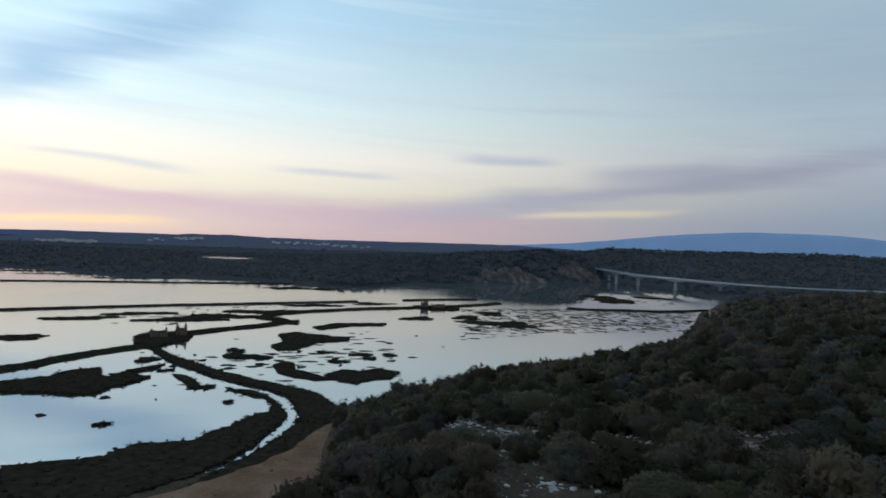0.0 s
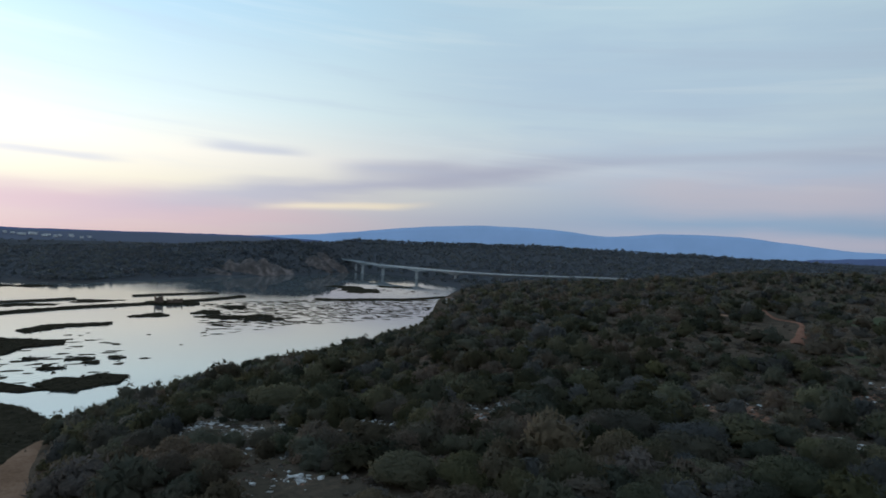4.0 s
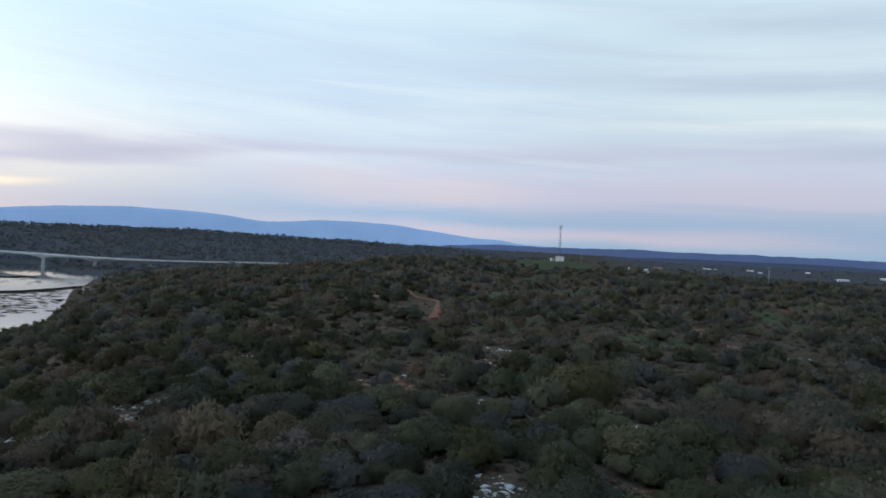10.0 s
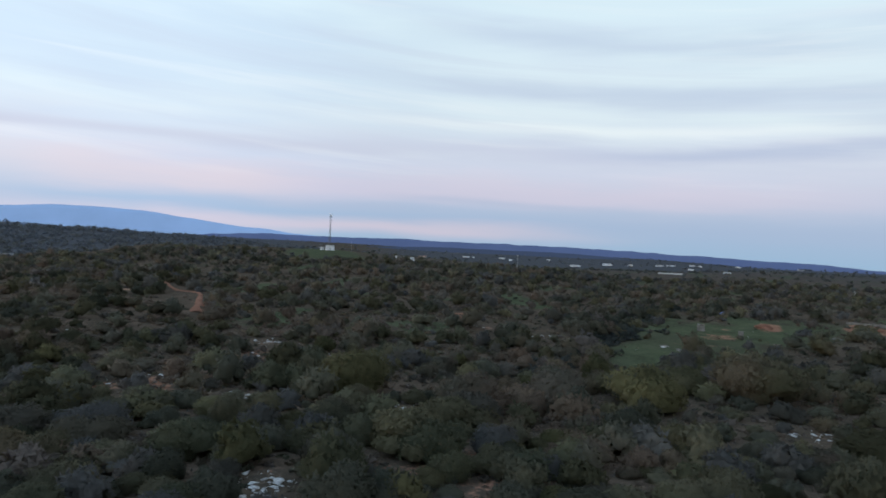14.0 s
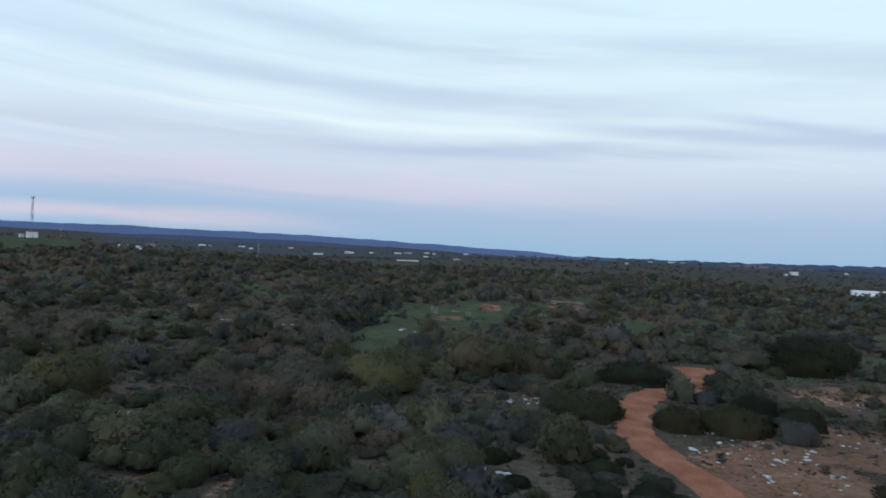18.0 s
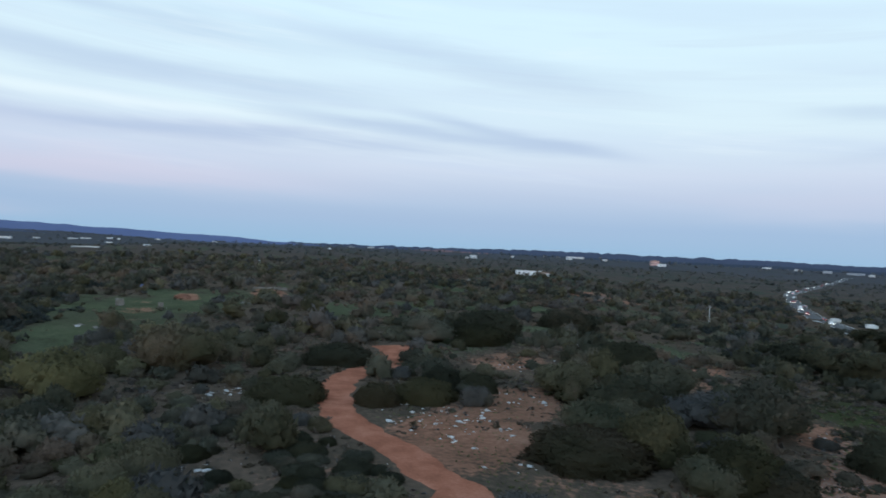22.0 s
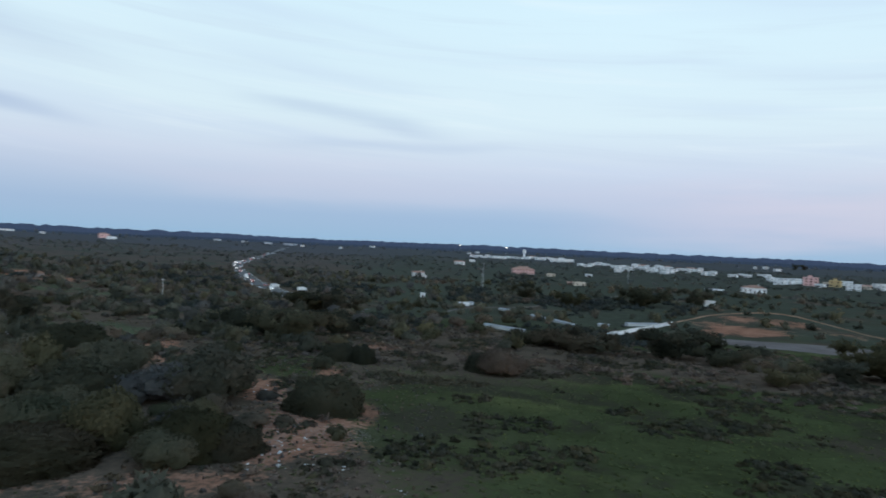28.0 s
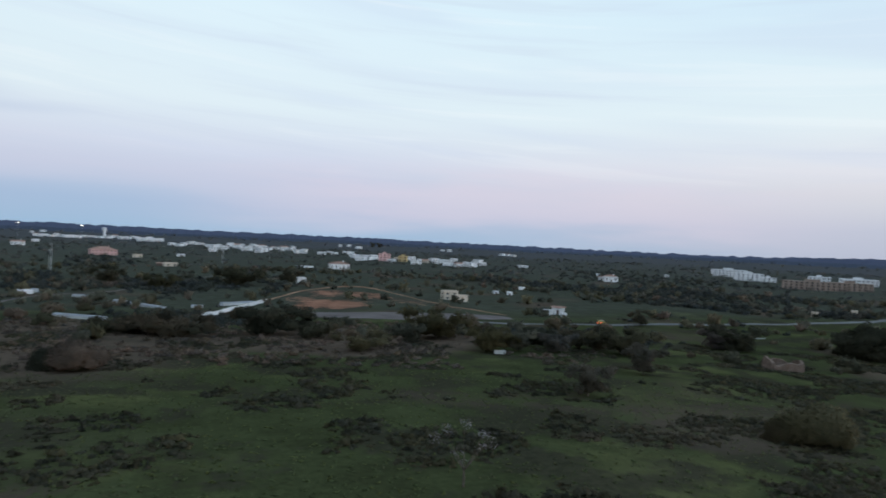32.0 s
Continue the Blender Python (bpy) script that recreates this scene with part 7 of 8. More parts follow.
def water_trough(b, r, w):
    """A trough for the grazing animals: a floor and four sides."""
    root = thing("water_trough", "small pale concrete trough standing in the meadow", "trough")
    part("floor", boxed(-w / 2, -0.45, 0.15, w / 2, 0.45, 0.25), CONCRETE, root)
    for x0, y0, x1, y1 in ((-w / 2, -0.55, w / 2, -0.45), (-w / 2, 0.45, w / 2, 0.55), (-w / 2 - 0.1, -0.55, -w / 2, 0.55), (w / 2, -0.55, w / 2 + 0.1, 0.55)):
        part("side", boxed(x0, y0, 0.0, x1, y1, 0.8), CONCRETE, root)
    return stand(root, b, r, 8)


BIG = []


def big_bush(kind, x, y, half, height, turn):
    BIG.append((kind, x, y, half, height, turn))
    CLEAR.append((x, y, half * (1.15 if kind == 3 else 0.9)))


# ---- where things stand ----
TRACK = [(40.2, -23.1), (48.1, -23.3), (54.5, -23.0), (61.2, -23.3), (70.8, -25.9), (79.8, -30.1), (87.1, -36.3), (94.7, -43.2), (102.2, -48.6), (108.6, -50.2)]
FOOTPATH = [(184.7, 171.1), (173.9, 157.4), (168.4, 149.5), (166.4, 142.3), (163.2, 136.7), (146.9, 123.3), (126.7, 106.9)]
PALE_STRIP = [(161.3, 175.6), (160.8, 167.4), (160.6, 159.7)]
# boulders: place in the plan and size
BOULDERS = (
    (97.2, -48.3, 0.57),
    (57.9, -27.0, 0.34),
    (61.2, -39.7, 0.38),
    (58.4, -38.9, 0.31),
    (49.3, -29.6, 0.23),
    (46.9, -30.0, 0.22),
    (41.1, -31.7, 0.25),
    (51.3, -35.8, 0.22),
    (59.8, -47.8, 0.34),
    (109.4, -95.3, 0.64),
    (105.4, -94.6, 0.50),
    (84.2, -52.4, 0.26),
    (60.8, -43.5, 0.23),
    (60.2, -34.2, 0.18),
    (78.5, -53.3, 0.25),
    (83.7, -61.7, 0.27),
    (0.6, 83.0, 0.51),
    (6.0, 66.8, 0.47),
    (7.2, 45.3, 0.32),
    (2.8, 67.8, 0.36),
    (-1.4, 76.1, 0.40),
    (11.4, 63.5, 0.34),
    (19.0, 70.2, 0.32),
    (27.5, 85.3, 0.31),
    (29.8, 64.7, 0.25),
    (39.3, 92.0, 0.35),
    (64.4, 97.0, 0.41),
    (63.9, 46.7, 0.35),
    (105.4, 70.2, 0.39),
    (69.3, 62.0, 0.29),
    (36.5, 25.3, 0.27),
    (65.5, 102.3, 0.48),
    (63.8, 97.0, 0.46),
    (65.2, 47.1, 0.28),
    (107.7, -94.9, 0.50),
    (107.1, -96.5, 0.44),
    (67.5, 27.6, 0.26),
    (25.1, -41.9, 0.13),
    (13.3, -41.8, 0.10),
    (25.6, -52.0, 0.15),
    (7.4, 45.0, 0.28),
    (18.3, 67.5, 0.28),
    (2.1, 78.3, 0.31),
    (6.2, 70.5, 0.28),
    (30.6, 65.2, 0.25),
    (31.8, 70.0, 0.30),
    (36.5, 71.9, 0.32),
    (7.5, 46.7, 0.27),
    (2.2, 76.7, 0.34),
    (63.3, 123.2, 0.55),
    (73.4, 114.2, 0.54),
    (38.7, 63.8, 0.33),
    (-1.8, 53.7, 0.28),
    (7.5, 65.7, 0.29),
    (11.4, 63.3, 0.25),
    (17.5, 77.2, 0.24),
    (5.2, 85.1, 0.34),
    (-1.3, 101.9, 0.58),
    (0.8, 74.8, 0.46),
    (2.2, 83.9, 0.48),
    (5.8, 77.3, 0.48),
    (7.2, 69.6, 0.46),
    (6.8, 72.9, 0.32),
    (9.7, 75.1, 0.33),
    (10.5, 71.0, 0.31),
    (11.4, 66.4, 0.24),
    (18.2, 67.2, 0.27),
    (19.0, 68.2, 0.34),
    (26.3, 84.0, 0.31),
    (30.7, 66.6, 0.23),
    (35.3, 70.2, 0.28),
    (9.8, 56.3, 0.23),
    (-1.6, 54.7, 0.34),
    (70.9, 115.7, 0.36),
    (75.1, 109.3, 0.35),
    (39.9, 64.5, 0.30),
    (44.2, 55.6, 0.22),
    (73.1, 111.3, 0.53),
    (67.7, 98.8, 0.47),
    (63.3, 46.1, 0.31),
    (68.8, 60.5, 0.36),
    (38.2, 24.6, 0.36),
    (36.1, 24.3, 0.31),
    (36.6, 44.6, 0.23),
    (104.2, 73.9, 0.39),
    (67.2, 27.4, 0.32),
    (68.0, 26.6, 0.29),
    (148.4, 0.6, 0.39),
    (80.4, -15.7, 0.25),
    (46.4, -4.7, 0.12),
)
# drifts of small stones: place, spread, number
STONES = ((61.9, -32.4, 2.5, 31), (54.5, -34.9, 3, 31), (56.3, -32.0, 3, 24), (62.2, -42.8, 2.5, 14), (84.4, -60.0, 3, 17), (99.4, -82.9, 3, 14), (27.1, -48.7, 2.5, 31), (40.7, -71.1, 3, 21), (21.4, -45.6, 3, 21), (1.6, 78.5, 4, 38), (12.5, 72.7, 4, 31), (5.4, 59.8, 3, 28), (31.2, 69.4, 4, 21), (66.3, 102.0, 4, 14), (91.9, 62.9, 4, 14), (67.2, 65.2, 4, 14), (9.0, 68.5, 5, 31), (23.7, 77.8, 5, 21), (27.2, 62.6, 5, 21), (31.5, -146.3, 4, 7), (0.0, 86.2, 2.2, 56), (6.4, 71.3, 2.2, 49), (7.3, 46.0, 1.2, 21), (18.4, 63.8, 2.5, 38), (6.1, 69.5, 2.5, 38), (11.0, 67.4, 2.5, 38), (19.0, 69.6, 2.5, 31), (31.8, 70.0, 2.5, 31), (36.9, 72.1, 2.5, 28), (68.5, 101.4, 4, 42), (36.9, 24.6, 1.5, 38), (109.7, 68.3, 4, 17), (48.2, -6.3, 2.5, 42), (67.3, 26.3, 1.5, 17))
STONY = ((0.6, 84.7), (6.5, 73.1), (-1.4, 76.2), (7.0, 45.9), (65.8, 99.1), (36.7, 71.4), (70.6, 67.3), (104.4, 70.6), (29.9, 66.3), (31.3, 84.8), (65.3, 47.4), (12.3, 65.7), (18.5, 68.6), (67.6, 27.4),
         (38.5, 25.8), (99.5, 53.2), (173.0, 53.3), (154.5, 41.8), (146.3, 28.7), (67.5, 65.4), (80.0, -15.5))
# open ground beside the red track
BARE = [(58.3, -30.6), (56.0, -32.5), (50.2, -31.6), (56.3, -38.8), (60.9, -46.0), (45.3, -29.2), (44.0, -25.7), (39.4, -28.0), (39.7, -25.2), (59.3, -28.5), (79.3, -57.4), (86.0, -56.7), (87.3, -69.1), (50.5, -28.8), (47.6, -34.2), (49.2, -26.5), (37.1, -28.9), (35.3, -30.6)]
# cars by the country road: bearing, distance, turn
PARKED = ((201.7, 213, 20),)


def set_patches():
    patch("soil", 51.4, -31.7, 6.9, 12.6, 0.95, -121.7)
    patch("soil", 61.1, -45.3, 4.7, 10.5, 1.00, -126.5)
    patch("soil", 89.5, -63.5, 8.7, 11.6, 0.60, -125.4)
    patch("soil", 57.3, -32.6, 3.5, 4.5, 0.60, -119.6)
    patch("stone", 59.5, -33.8, 4.2, 3.6, 0.40, -119.6)
    patch("soil", 26.1, -47.0, 3.5, 4.7, 0.75, -150.9)
    patch("stone", 28.5, -50.2, 3.5, 10.5, 0.50, -150.4)
    patch("soil", 40.7, -71.1, 3.6, 11.4, 0.60, -150.2)
    patch("stone", 22.5, -51.1, 3.9, 4.9, 0.40, -156.2)
    patch("soil", 24.9, -65.0, 1.8, 7.3, 0.70, -159.0)
    patch("soil", 44.1, -123.1, 4.0, 5.9, 0.80, -160.3)
    patch("soil", 25.7, -38.8, 3.3, 1.5, 0.60, -146.4)
    patch("soil", 31.8, -36.9, 6.4, 2.6, 0.45, -139.3)
    patch("stone", 2.0, 74.3, 6.5, 5.9, 0.55, -1.5)
    patch("stone", 11.4, 66.4, 4.4, 5.2, 0.50, -9.8)
    patch("soil", 27.8, 75.2, 5.6, 5.8, 0.60, -20.3)
    patch("soil", 30.4, 64.5, 2.5, 2.5, 0.80, -25.2)
    patch("stone", 30.4, 64.5, 1.9, 2.5, 0.60, -25.2)
    patch("soil", 59.8, 57.0, 3.6, 6.6, 0.60, -46.4)
    patch("stone", 9.5, 72.0, 9.6, 7.0, 0.50, -7.5)
    patch("stone", 57.1, 110.5, 5.5, 6.2, 0.60, -27.3)
    patch("soil", 63.6, 60.1, 3.1, 7.2, 0.60, -46.6)
    patch("soil", 171.8, 54.3, 4.7, 6.1, 0.90, -72.5)
    patch("soil", 171.1, 54.4, 4.7, 7.6, 0.70, -72.4)
    patch("soil", 228.7, -57.6, 6.2, 18.1, 1.00, -104.1)
    patch("soil", 213.7, -28.3, 3.8, 10.7, 1.00, -97.5)
    patch("soil", 76.6, -98.1, 4.4, 14.1, 0.60, -142.0)
    patch("soil", 64.7, -81.7, 4.1, 10.3, 0.50, -141.6)
    patch("stone", 23.9, -54.7, 5.2, 5.6, 0.50, -156.4)
    patch("soil", 32.0, -58.2, 4.7, 7.9, 0.50, -151.2)
    patch("soil", 29.7, -58.7, 3.5, 10.0, 0.80, -153.2)
    patch("stone", 33.1, -62.8, 3.1, 16.6, 0.50, -152.2)
    patch("soil", 65.1, 66.3, 8.1, 7.9, 0.50, -44.5)
    patch("stone", 47.9, -4.1, 6.3, 3.8, 0.50, -94.9)
    patch("soil", 115.4, -19.1, 6.2, 12.4, 0.50, -99.4)
    patch("soil", 60.1, 56.8, 3.6, 8.3, 0.60, -46.7)
    patch("soil", 35.4, -33.0, 8.5, 3.2, 0.45, -132.9)
    patch("soil", 26.5, -48.3, 12.1, 5.7, 0.55, -151.3)
    patch("stone", 32.5, -35.9, 10.6, 3.2, 0.35, -137.8)
    patch("soil", 46.2, -34.1, 12.6, 8.0, 0.45, -126.4)
    patch("soil", 28.3, -37.4, 12.3, 3.6, 0.50, -142.9)
    patch("soil", 34.9, -77.8, 3.4, 20.8, 0.60, -155.8)
    patch("grass", 146.5, -0.2, 9.6, 21.7, 0.80, -90.1)
    patch("grass", 188.0, -12.0, 14.0, 28.9, 0.75, -93.6)
    patch("grass", 194.1, -25.2, 13.7, 35.9, 0.75, -97.4)
    patch("soil", 179.6, -12.7, 7.1, 10.2, 0.50, -94.1)
    patch("grass", 130.9, 5.0, 2.9, 7.6, 0.90, -87.8)
    patch("grass", 456.3, 263.7, 30.0, 104.2, 1.00, -60.0)
    patch("grass", 171.0, -63.1, 6.4, 19.6, 1.00, -110.3)
    patch("grass", 186.1, -90.5, 7.3, 16.2, 0.90, -115.9)
    patch("grass", 326.6, -263.7, 23.9, 102.3, 0.90, -128.9)
    patch("grass", 166.8, -3.7, 19.0, 39.1, 0.75, -91.3)
    patch("grass", 137.0, 4.8, 9.6, 25.4, 0.70, -88.0)
    patch("grass", 159.9, -6.6, 18.2, 29.8, 0.70, -92.4)
    patch("grass", 215.0, -39.1, 19.2, 44.7, 0.60, -100.3)
    patch("grass", 104.6, -59.8, 9.5, 10.4, 0.55, -119.7)
    patch("grass", 166.4, -59.2, 6.2, 15.1, 0.90, -109.6)
    patch("grass", 172.5, -88.6, 8.5, 17.9, 0.80, -117.2)
    patch("grass", 47.3, -89.6, 8.9, 14.7, 0.70, -152.2)
    patch("soil", -45.7, -246.0, 16.5, 18.0, 0.75, -190.5)
    patch("soil", -33.3, -236.3, 5.2, 12.1, 0.70, -188.0)
    patch("soil", -65.8, -270.3, 13.4, 11.6, 0.60, -193.7)
    patch("soil", 237.8, -218.6, 14.2, 18.2, 1.00, -132.6)
    patch("soil", 254.9, -234.6, 13.7, 25.4, 1.00, -132.6)
    patch("soil", 236.9, -224.8, 15.8, 18.2, 1.00, -133.5)
    patch("soil", 2115.2, -1134.1, 94.7, 120.0, 1.00, -118.2)


def set_bushes():
    # the large rounded bushes round the track and in the meadow: kind, place, half width, height, turn
    big_bush(3, 66.1, -29.1, 2.72, 3.05, 0)
    big_bush(3, 66.0, -35.2, 3.94, 3.40, 37)
    big_bush(3, 67.9, -43.7, 2.69, 3.10, 74)
    big_bush(3, 40.9, -38.0, 5.88, 3.26, 111)
    big_bush(3, 28.9, -63.2, 4.53, 4.78, 148)
    big_bush(3, 70.6, -20.4, 4.79, 3.58, 185)
    big_bush(3, 94.2, -34.8, 5.71, 3.82, 222)
    big_bush(3, 29.3, -45.3, 3.29, 3.22, 259)
    big_bush(0, 68.1, -42.6, 2.16, 1.71, 333)
    big_bush(0, 65.2, -55.8, 5.24, 4.23, 10)
    big_bush(3, 70.3, -39.8, 2.87, 4.09, 47)
    big_bush(0, 43.2, -61.8, 5.54, 6.20, 84)
    big_bush(0, 61.2, -67.7, 5.19, 4.79, 121)
    big_bush(3, 84.3, -85.3, 6.31, 5.69, 158)
    big_bush(4, 31.1, -40.5, 2.47, 2.91, 195)
    big_bush(5, 17.3, -105.4, 4.4, 4.3, 232)
    big_bush(3, 19.6, -108.4, 4.9, 4.4, 269)
    big_bush(0, -62.4, -51.2, 4.3, 4.6, 306)
    big_bush(3, -60.2, -52.8, 2.6, 3.4, 12)
    big_bush(3, -161.3, -117.7, 7.96, 11.11, 343)
    big_bush(2, 42.3, 45.7, 3.54, 2.68, 20)
    big_bush(4, 73.8, 37.4, 5.05, 5.73, 57)
    big_bush(0, 14.7, 43.5, 3.18, 2.18, 94)
    big_bush(0, 12.0, 96.6, 5.53, 3.55, 131)
    big_bush(4, 102.9, -2.9, 4.10, 4.03, 168)
    big_bush(2, 85.4, 13.2, 4.18, 3.80, 205)
    big_bush(3, 111.4, -71.6, 6.41, 5.27, 242)
    big_bush(3, 130.4, -110.3, 8.27, 7.31, 279)
    big_bush(0, 59.9, 18.5, 4.35, 3.58, 316)
    big_bush(2, 64.0, 18.4, 3.51, 3.93, 353)
    big_bush(4, 49.9, 18.0, 3.68, 3.37, 30)
    big_bush(0, 90.4, 2.8, 5.14, 5.58, 67)
    big_bush(2, 44.2, 48.7, 3.74, 2.92, 104)
    big_bush(3, 43.6, -99.6, 3.39, 3.56, 141)
    big_bush(3, 121.3, -79.6, 8.85, 6.94, 178)
    big_bush(0, 116.9, -61.7, 6.96, 5.08, 215)
    big_bush(3, 39.3, -99.1, 2.39, 3.87, 252)
    big_bush(3, 29.3, -63.4, 3.82, 4.12, 289)
    big_bush(0, 38.9, -44.1, 3.84, 4.80, 326)
    big_bush(3, 31.6, -44.1, 3.98, 4.55, 3)
    big_bush(2, 47.6, -60.5, 5.34, 4.03, 40)
    big_bush(0, 55.9, -56.6, 5.51, 4.24, 77)
    big_bush(4, 44.2, -67.4, 4.24, 4.20, 114)
    big_bush(4, 45.6, -42.9, 4.08, 3.82, 151)
    big_bush(4, 86.5, 1.9, 5.64, 5.82, 188)
    big_bush(0, 49.1, 19.5, 4.52, 3.83, 262)
    big_bush(4, 102.2, -13.1, 7.14, 7.14, 299)
    big_bush(4, 42.1, 35.1, 3.58, 3.10, 336)
    big_bush(0, 68.4, 19.0, 4.92, 5.08, 13)
    big_bush(2, 40.3, 53.4, 4.09, 3.53, 50)


# groves of the plain: place, across, depth, turn, number of trees
GROVES = []


def set_groves():
    # the grassy top round the mast
    for r, w in ((440, 14), (462, 17), (485, 18), (510, 18), (535, 18), (560, 16), (585, 14)):
        CLEAR.extend((*polar(b, r), w) for b in (58.6, 60.2, 61.8))
    GROVES.append((-300, -330, 90, 26, -222, 420))
    GROVES.append((-250, -330, 60, 22, -217, 260))
    GROVES.append((-219, -243, 39, 66, -222, 420))
    GROVES.append((-278, -345, 29, 63, -219, 120))
    GROVES.append((84, -578, 20, 113, -172, 90))
    GROVES.append((14, -329, 16, 46, -178, 130))
    GROVES.append((-17, -365, 7, 51, -183, 60))
    GROVES.append((-35, -321, 6, 42, -186, 40))
    GROVES.append((-1, -198, 30, 24, -180, 420))
    GROVES.append((-65, -183, 6, 20, -200, 80))
    GROVES.append((-381, -575, 33, 120, -213, 110))
    GROVES.append((-65, -173, 5, 21, -201, 70))
    GROVES.append((-93, -154, 24, 20, -211, 330))
    GROVES.append((-283, -222, 24, 23, -232, 110))
    GROVES.append((-401, -475, 71, 120, -220, 200))
    GROVES.append((75, -343, 17, 74, -168, 130))
    GROVES.append((-206, -423, 41, 60, -206, 140))
    GROVES.append((93, -192, 14, 45, -154, 180))
    GROVES.append((92, -147, 12, 37, -148, 200))
    GROVES.append((65, -190, 12, 31, -161, 150))
    GROVES.append((24, -349, 40, 29, -176, 160))
    GROVES.append((141, -182, 20, 13, -142, 160))
    GROVES.append((157, -325, 32, 41, -154, 200))
    GROVES.append((209, -315, 40, 28, -146, 200))
    GROVES.append((166, 5, 12, 7, -88, 70))
    GROVES.append((243, -189, 27, 21, -128, 120))
    GROVES.append((302, -140, 44, 33, -115, 200))
    # the hedge along the little valley, and the strip of grass beside it
    for x, y in ((108, 20), (118, 18), (126, 16), (135, 15), (144, 14), (154, 13), (164, 12), (175, 11), (187, 10), (199, 9), (212, 7), (226, 5), (240, 2), (254, -2)):
        GROVES.append((x, y, 5, 5, 0, 30))
    for x, y in ((140, 7), (152, 5), (166, 3), (180, 1), (196, -1), (212, -3), (228, -5)):
        CLEAR.append((x, y, 5.0))
    CLEAR.append((128, 6, 5.4))
    CLEAR.append((138, 3, 6.75))
    CLEAR.append((150, 1, 6.75))
    CLEAR.append((163, -2, 6.75))
    CLEAR.append((181, -6, 6.75))
    CLEAR.append((195, -10, 8.1))
    CLEAR.append((205, -15, 8.1))
    CLEAR.append((149, -3, 6.75))
    CLEAR.append((168, -8, 8.1))
    CLEAR.append((189, -16, 8.1))
    CLEAR.append((194, -22, 8.1))
    CLEAR.append((217, -30, 9.45))
    CLEAR.append((164, -17, 6.75))
    CLEAR.append((182, -26, 8.1))
    CLEAR.append((134, -0, 5.4))


def build_things():
    cell_mast(60.5, 600, 31.7)
    equipment_cabin(60.55, 590, 7.0, 4.2, 4.0, 12)
    equipment_cabin(59.9, 596, 2.6, 2.4, 2.4, 30)
    utility_pole(62.39, 620, 8.7)
    utility_pole(77.15, 409, 10.4)
    utility_pole(103.19, 376, 5.3)
    utility_pole(141.72, 253, 7.3)
    utility_pole(168.76, 442, 16.3)
    utility_pole(181.15, 620, 16.3)
    utility_pole(185.00, 620, 14.1)
    utility_pole(121.43, 361, 2.9)
    utility_pole(168.64, 458, 12.1)
    utility_pole(181.24, 599, 15.8)
    utility_pole(30.2, 850, 22.0, "tall pole beside the viaduct")
    house(66.83, 511, 7.2, 3.1, "roofless white farm building on the hilltop", PAINT, "flat", None, 25, 1)
    house(67.63, 520, 5.5, 2.3, "small white farm outbuilding", PAINT, "flat", None, -15, 1)
    house(68.73, 545, 5.7, 2.9, "pale farm outbuilding with a low roof", CREAM, "gable", None, 10, 1)
    house(68.14, 512, 4.5, 1.3, "low white farm wall on the hilltop", PAINT, "flat", None, 0, 1)
    house(72.59, 2400, 20.2, 4.2, "white house among the trees on the far plain", PAINT, "flat", None, 21, 1)
    house(73.18, 2400, 11.4, 4.2, "white house among the trees on the far plain", PAINT, "flat", None, 5, 1)
    house(75.79, 2378, 17.5, 4.2, "white house among the trees on the far plain", PAINT, "flat", None, -24, 1)
    house(76.53, 1953, 9.3, 3.4, "white house among the trees on the far plain", PAINT, "flat", None, -19, 1)
    house(79.84, 2400, 12.6, 4.2, "white house among the trees on the far plain", PAINT, "flat", None, 21, 1)
    house(82.17, 1571, 20.7, 3.4, "white house among the trees on the far plain", PAINT, "flat", None, 14, 1)
    house(84.88, 1962, 24.8, 4.3, "white house among the trees on the far plain", PAINT, "flat", None, -16, 1)
    house(86.78, 2022, 12.8, 3.5, "white house among the trees on the far plain", PAINT, "flat", None, -15, 1)
    house(89.13, 2183, 20.7, 2.9, "white house among the trees on the far plain", PAINT, "flat", None, 20, 1)
    house(90.01, 2358, 24.8, 3.1, "white house among the trees on the far plain", PAINT, "flat", None, 17, 1)
    house(91.73, 2400, 20.2, 4.2, "white house among the trees on the far plain", PAINT, "flat", None, 11, 1)
    house(92.29, 2244, 11.8, 3.9, "white house among the trees on the far plain", PAINT, "flat", None, 9, 1)
    house(95.17, 2400, 15.2, 4.2, "white house among the trees on the far plain", PAINT, "flat", None, -23, 1)
    house(94.39, 706, 5.9, 1.2, "white house among the trees on the far plain", PAINT, "flat", None, -20, 1)
    house(99.63, 2400, 12.6, 4.2, "white house among the trees on the far plain", PAINT, "flat", None, -5, 1)
    house(91.62, 1673, 12.3, 2.9, "white house among the trees on the far plain", PAINT, "flat", None, -10, 1)
    house(126.44, 464, 13.8, 2.9, "long white farmhouse with a flat roof", PAINT, "flat", 8.0, 8, 1)
    house(128.21, 467, 4.9, 2.0, "small white farm annexe", PAINT, "gable", None, -20, 1)
    house(127.73, 571, 4.5, 2.0, "white farm shed with flat roof", PAINT, "flat", None, 0, 1)
    house(121.75, 1126, 10.9, 4.9, "white house on the rise", PAINT, "flat", None, 15, 1)
    house(121.11, 1054, 7.4, 2.8, "low white outbuilding of the farm", PAINT, "flat", None, 0, 1)
    house(110.97, 2125, 11.9, 4.2, "small white house on the far plain", PAINT, "flat", None, -30, 1)
    house(112.64, 2400, 20.2, 6.3, "small white house on the far plain", PAINT, "flat", None, 25, 1)
    house(113.59, 2400, 16.8, 4.7, "small white house on the far plain", PAINT, "flat", None, 5, 1)
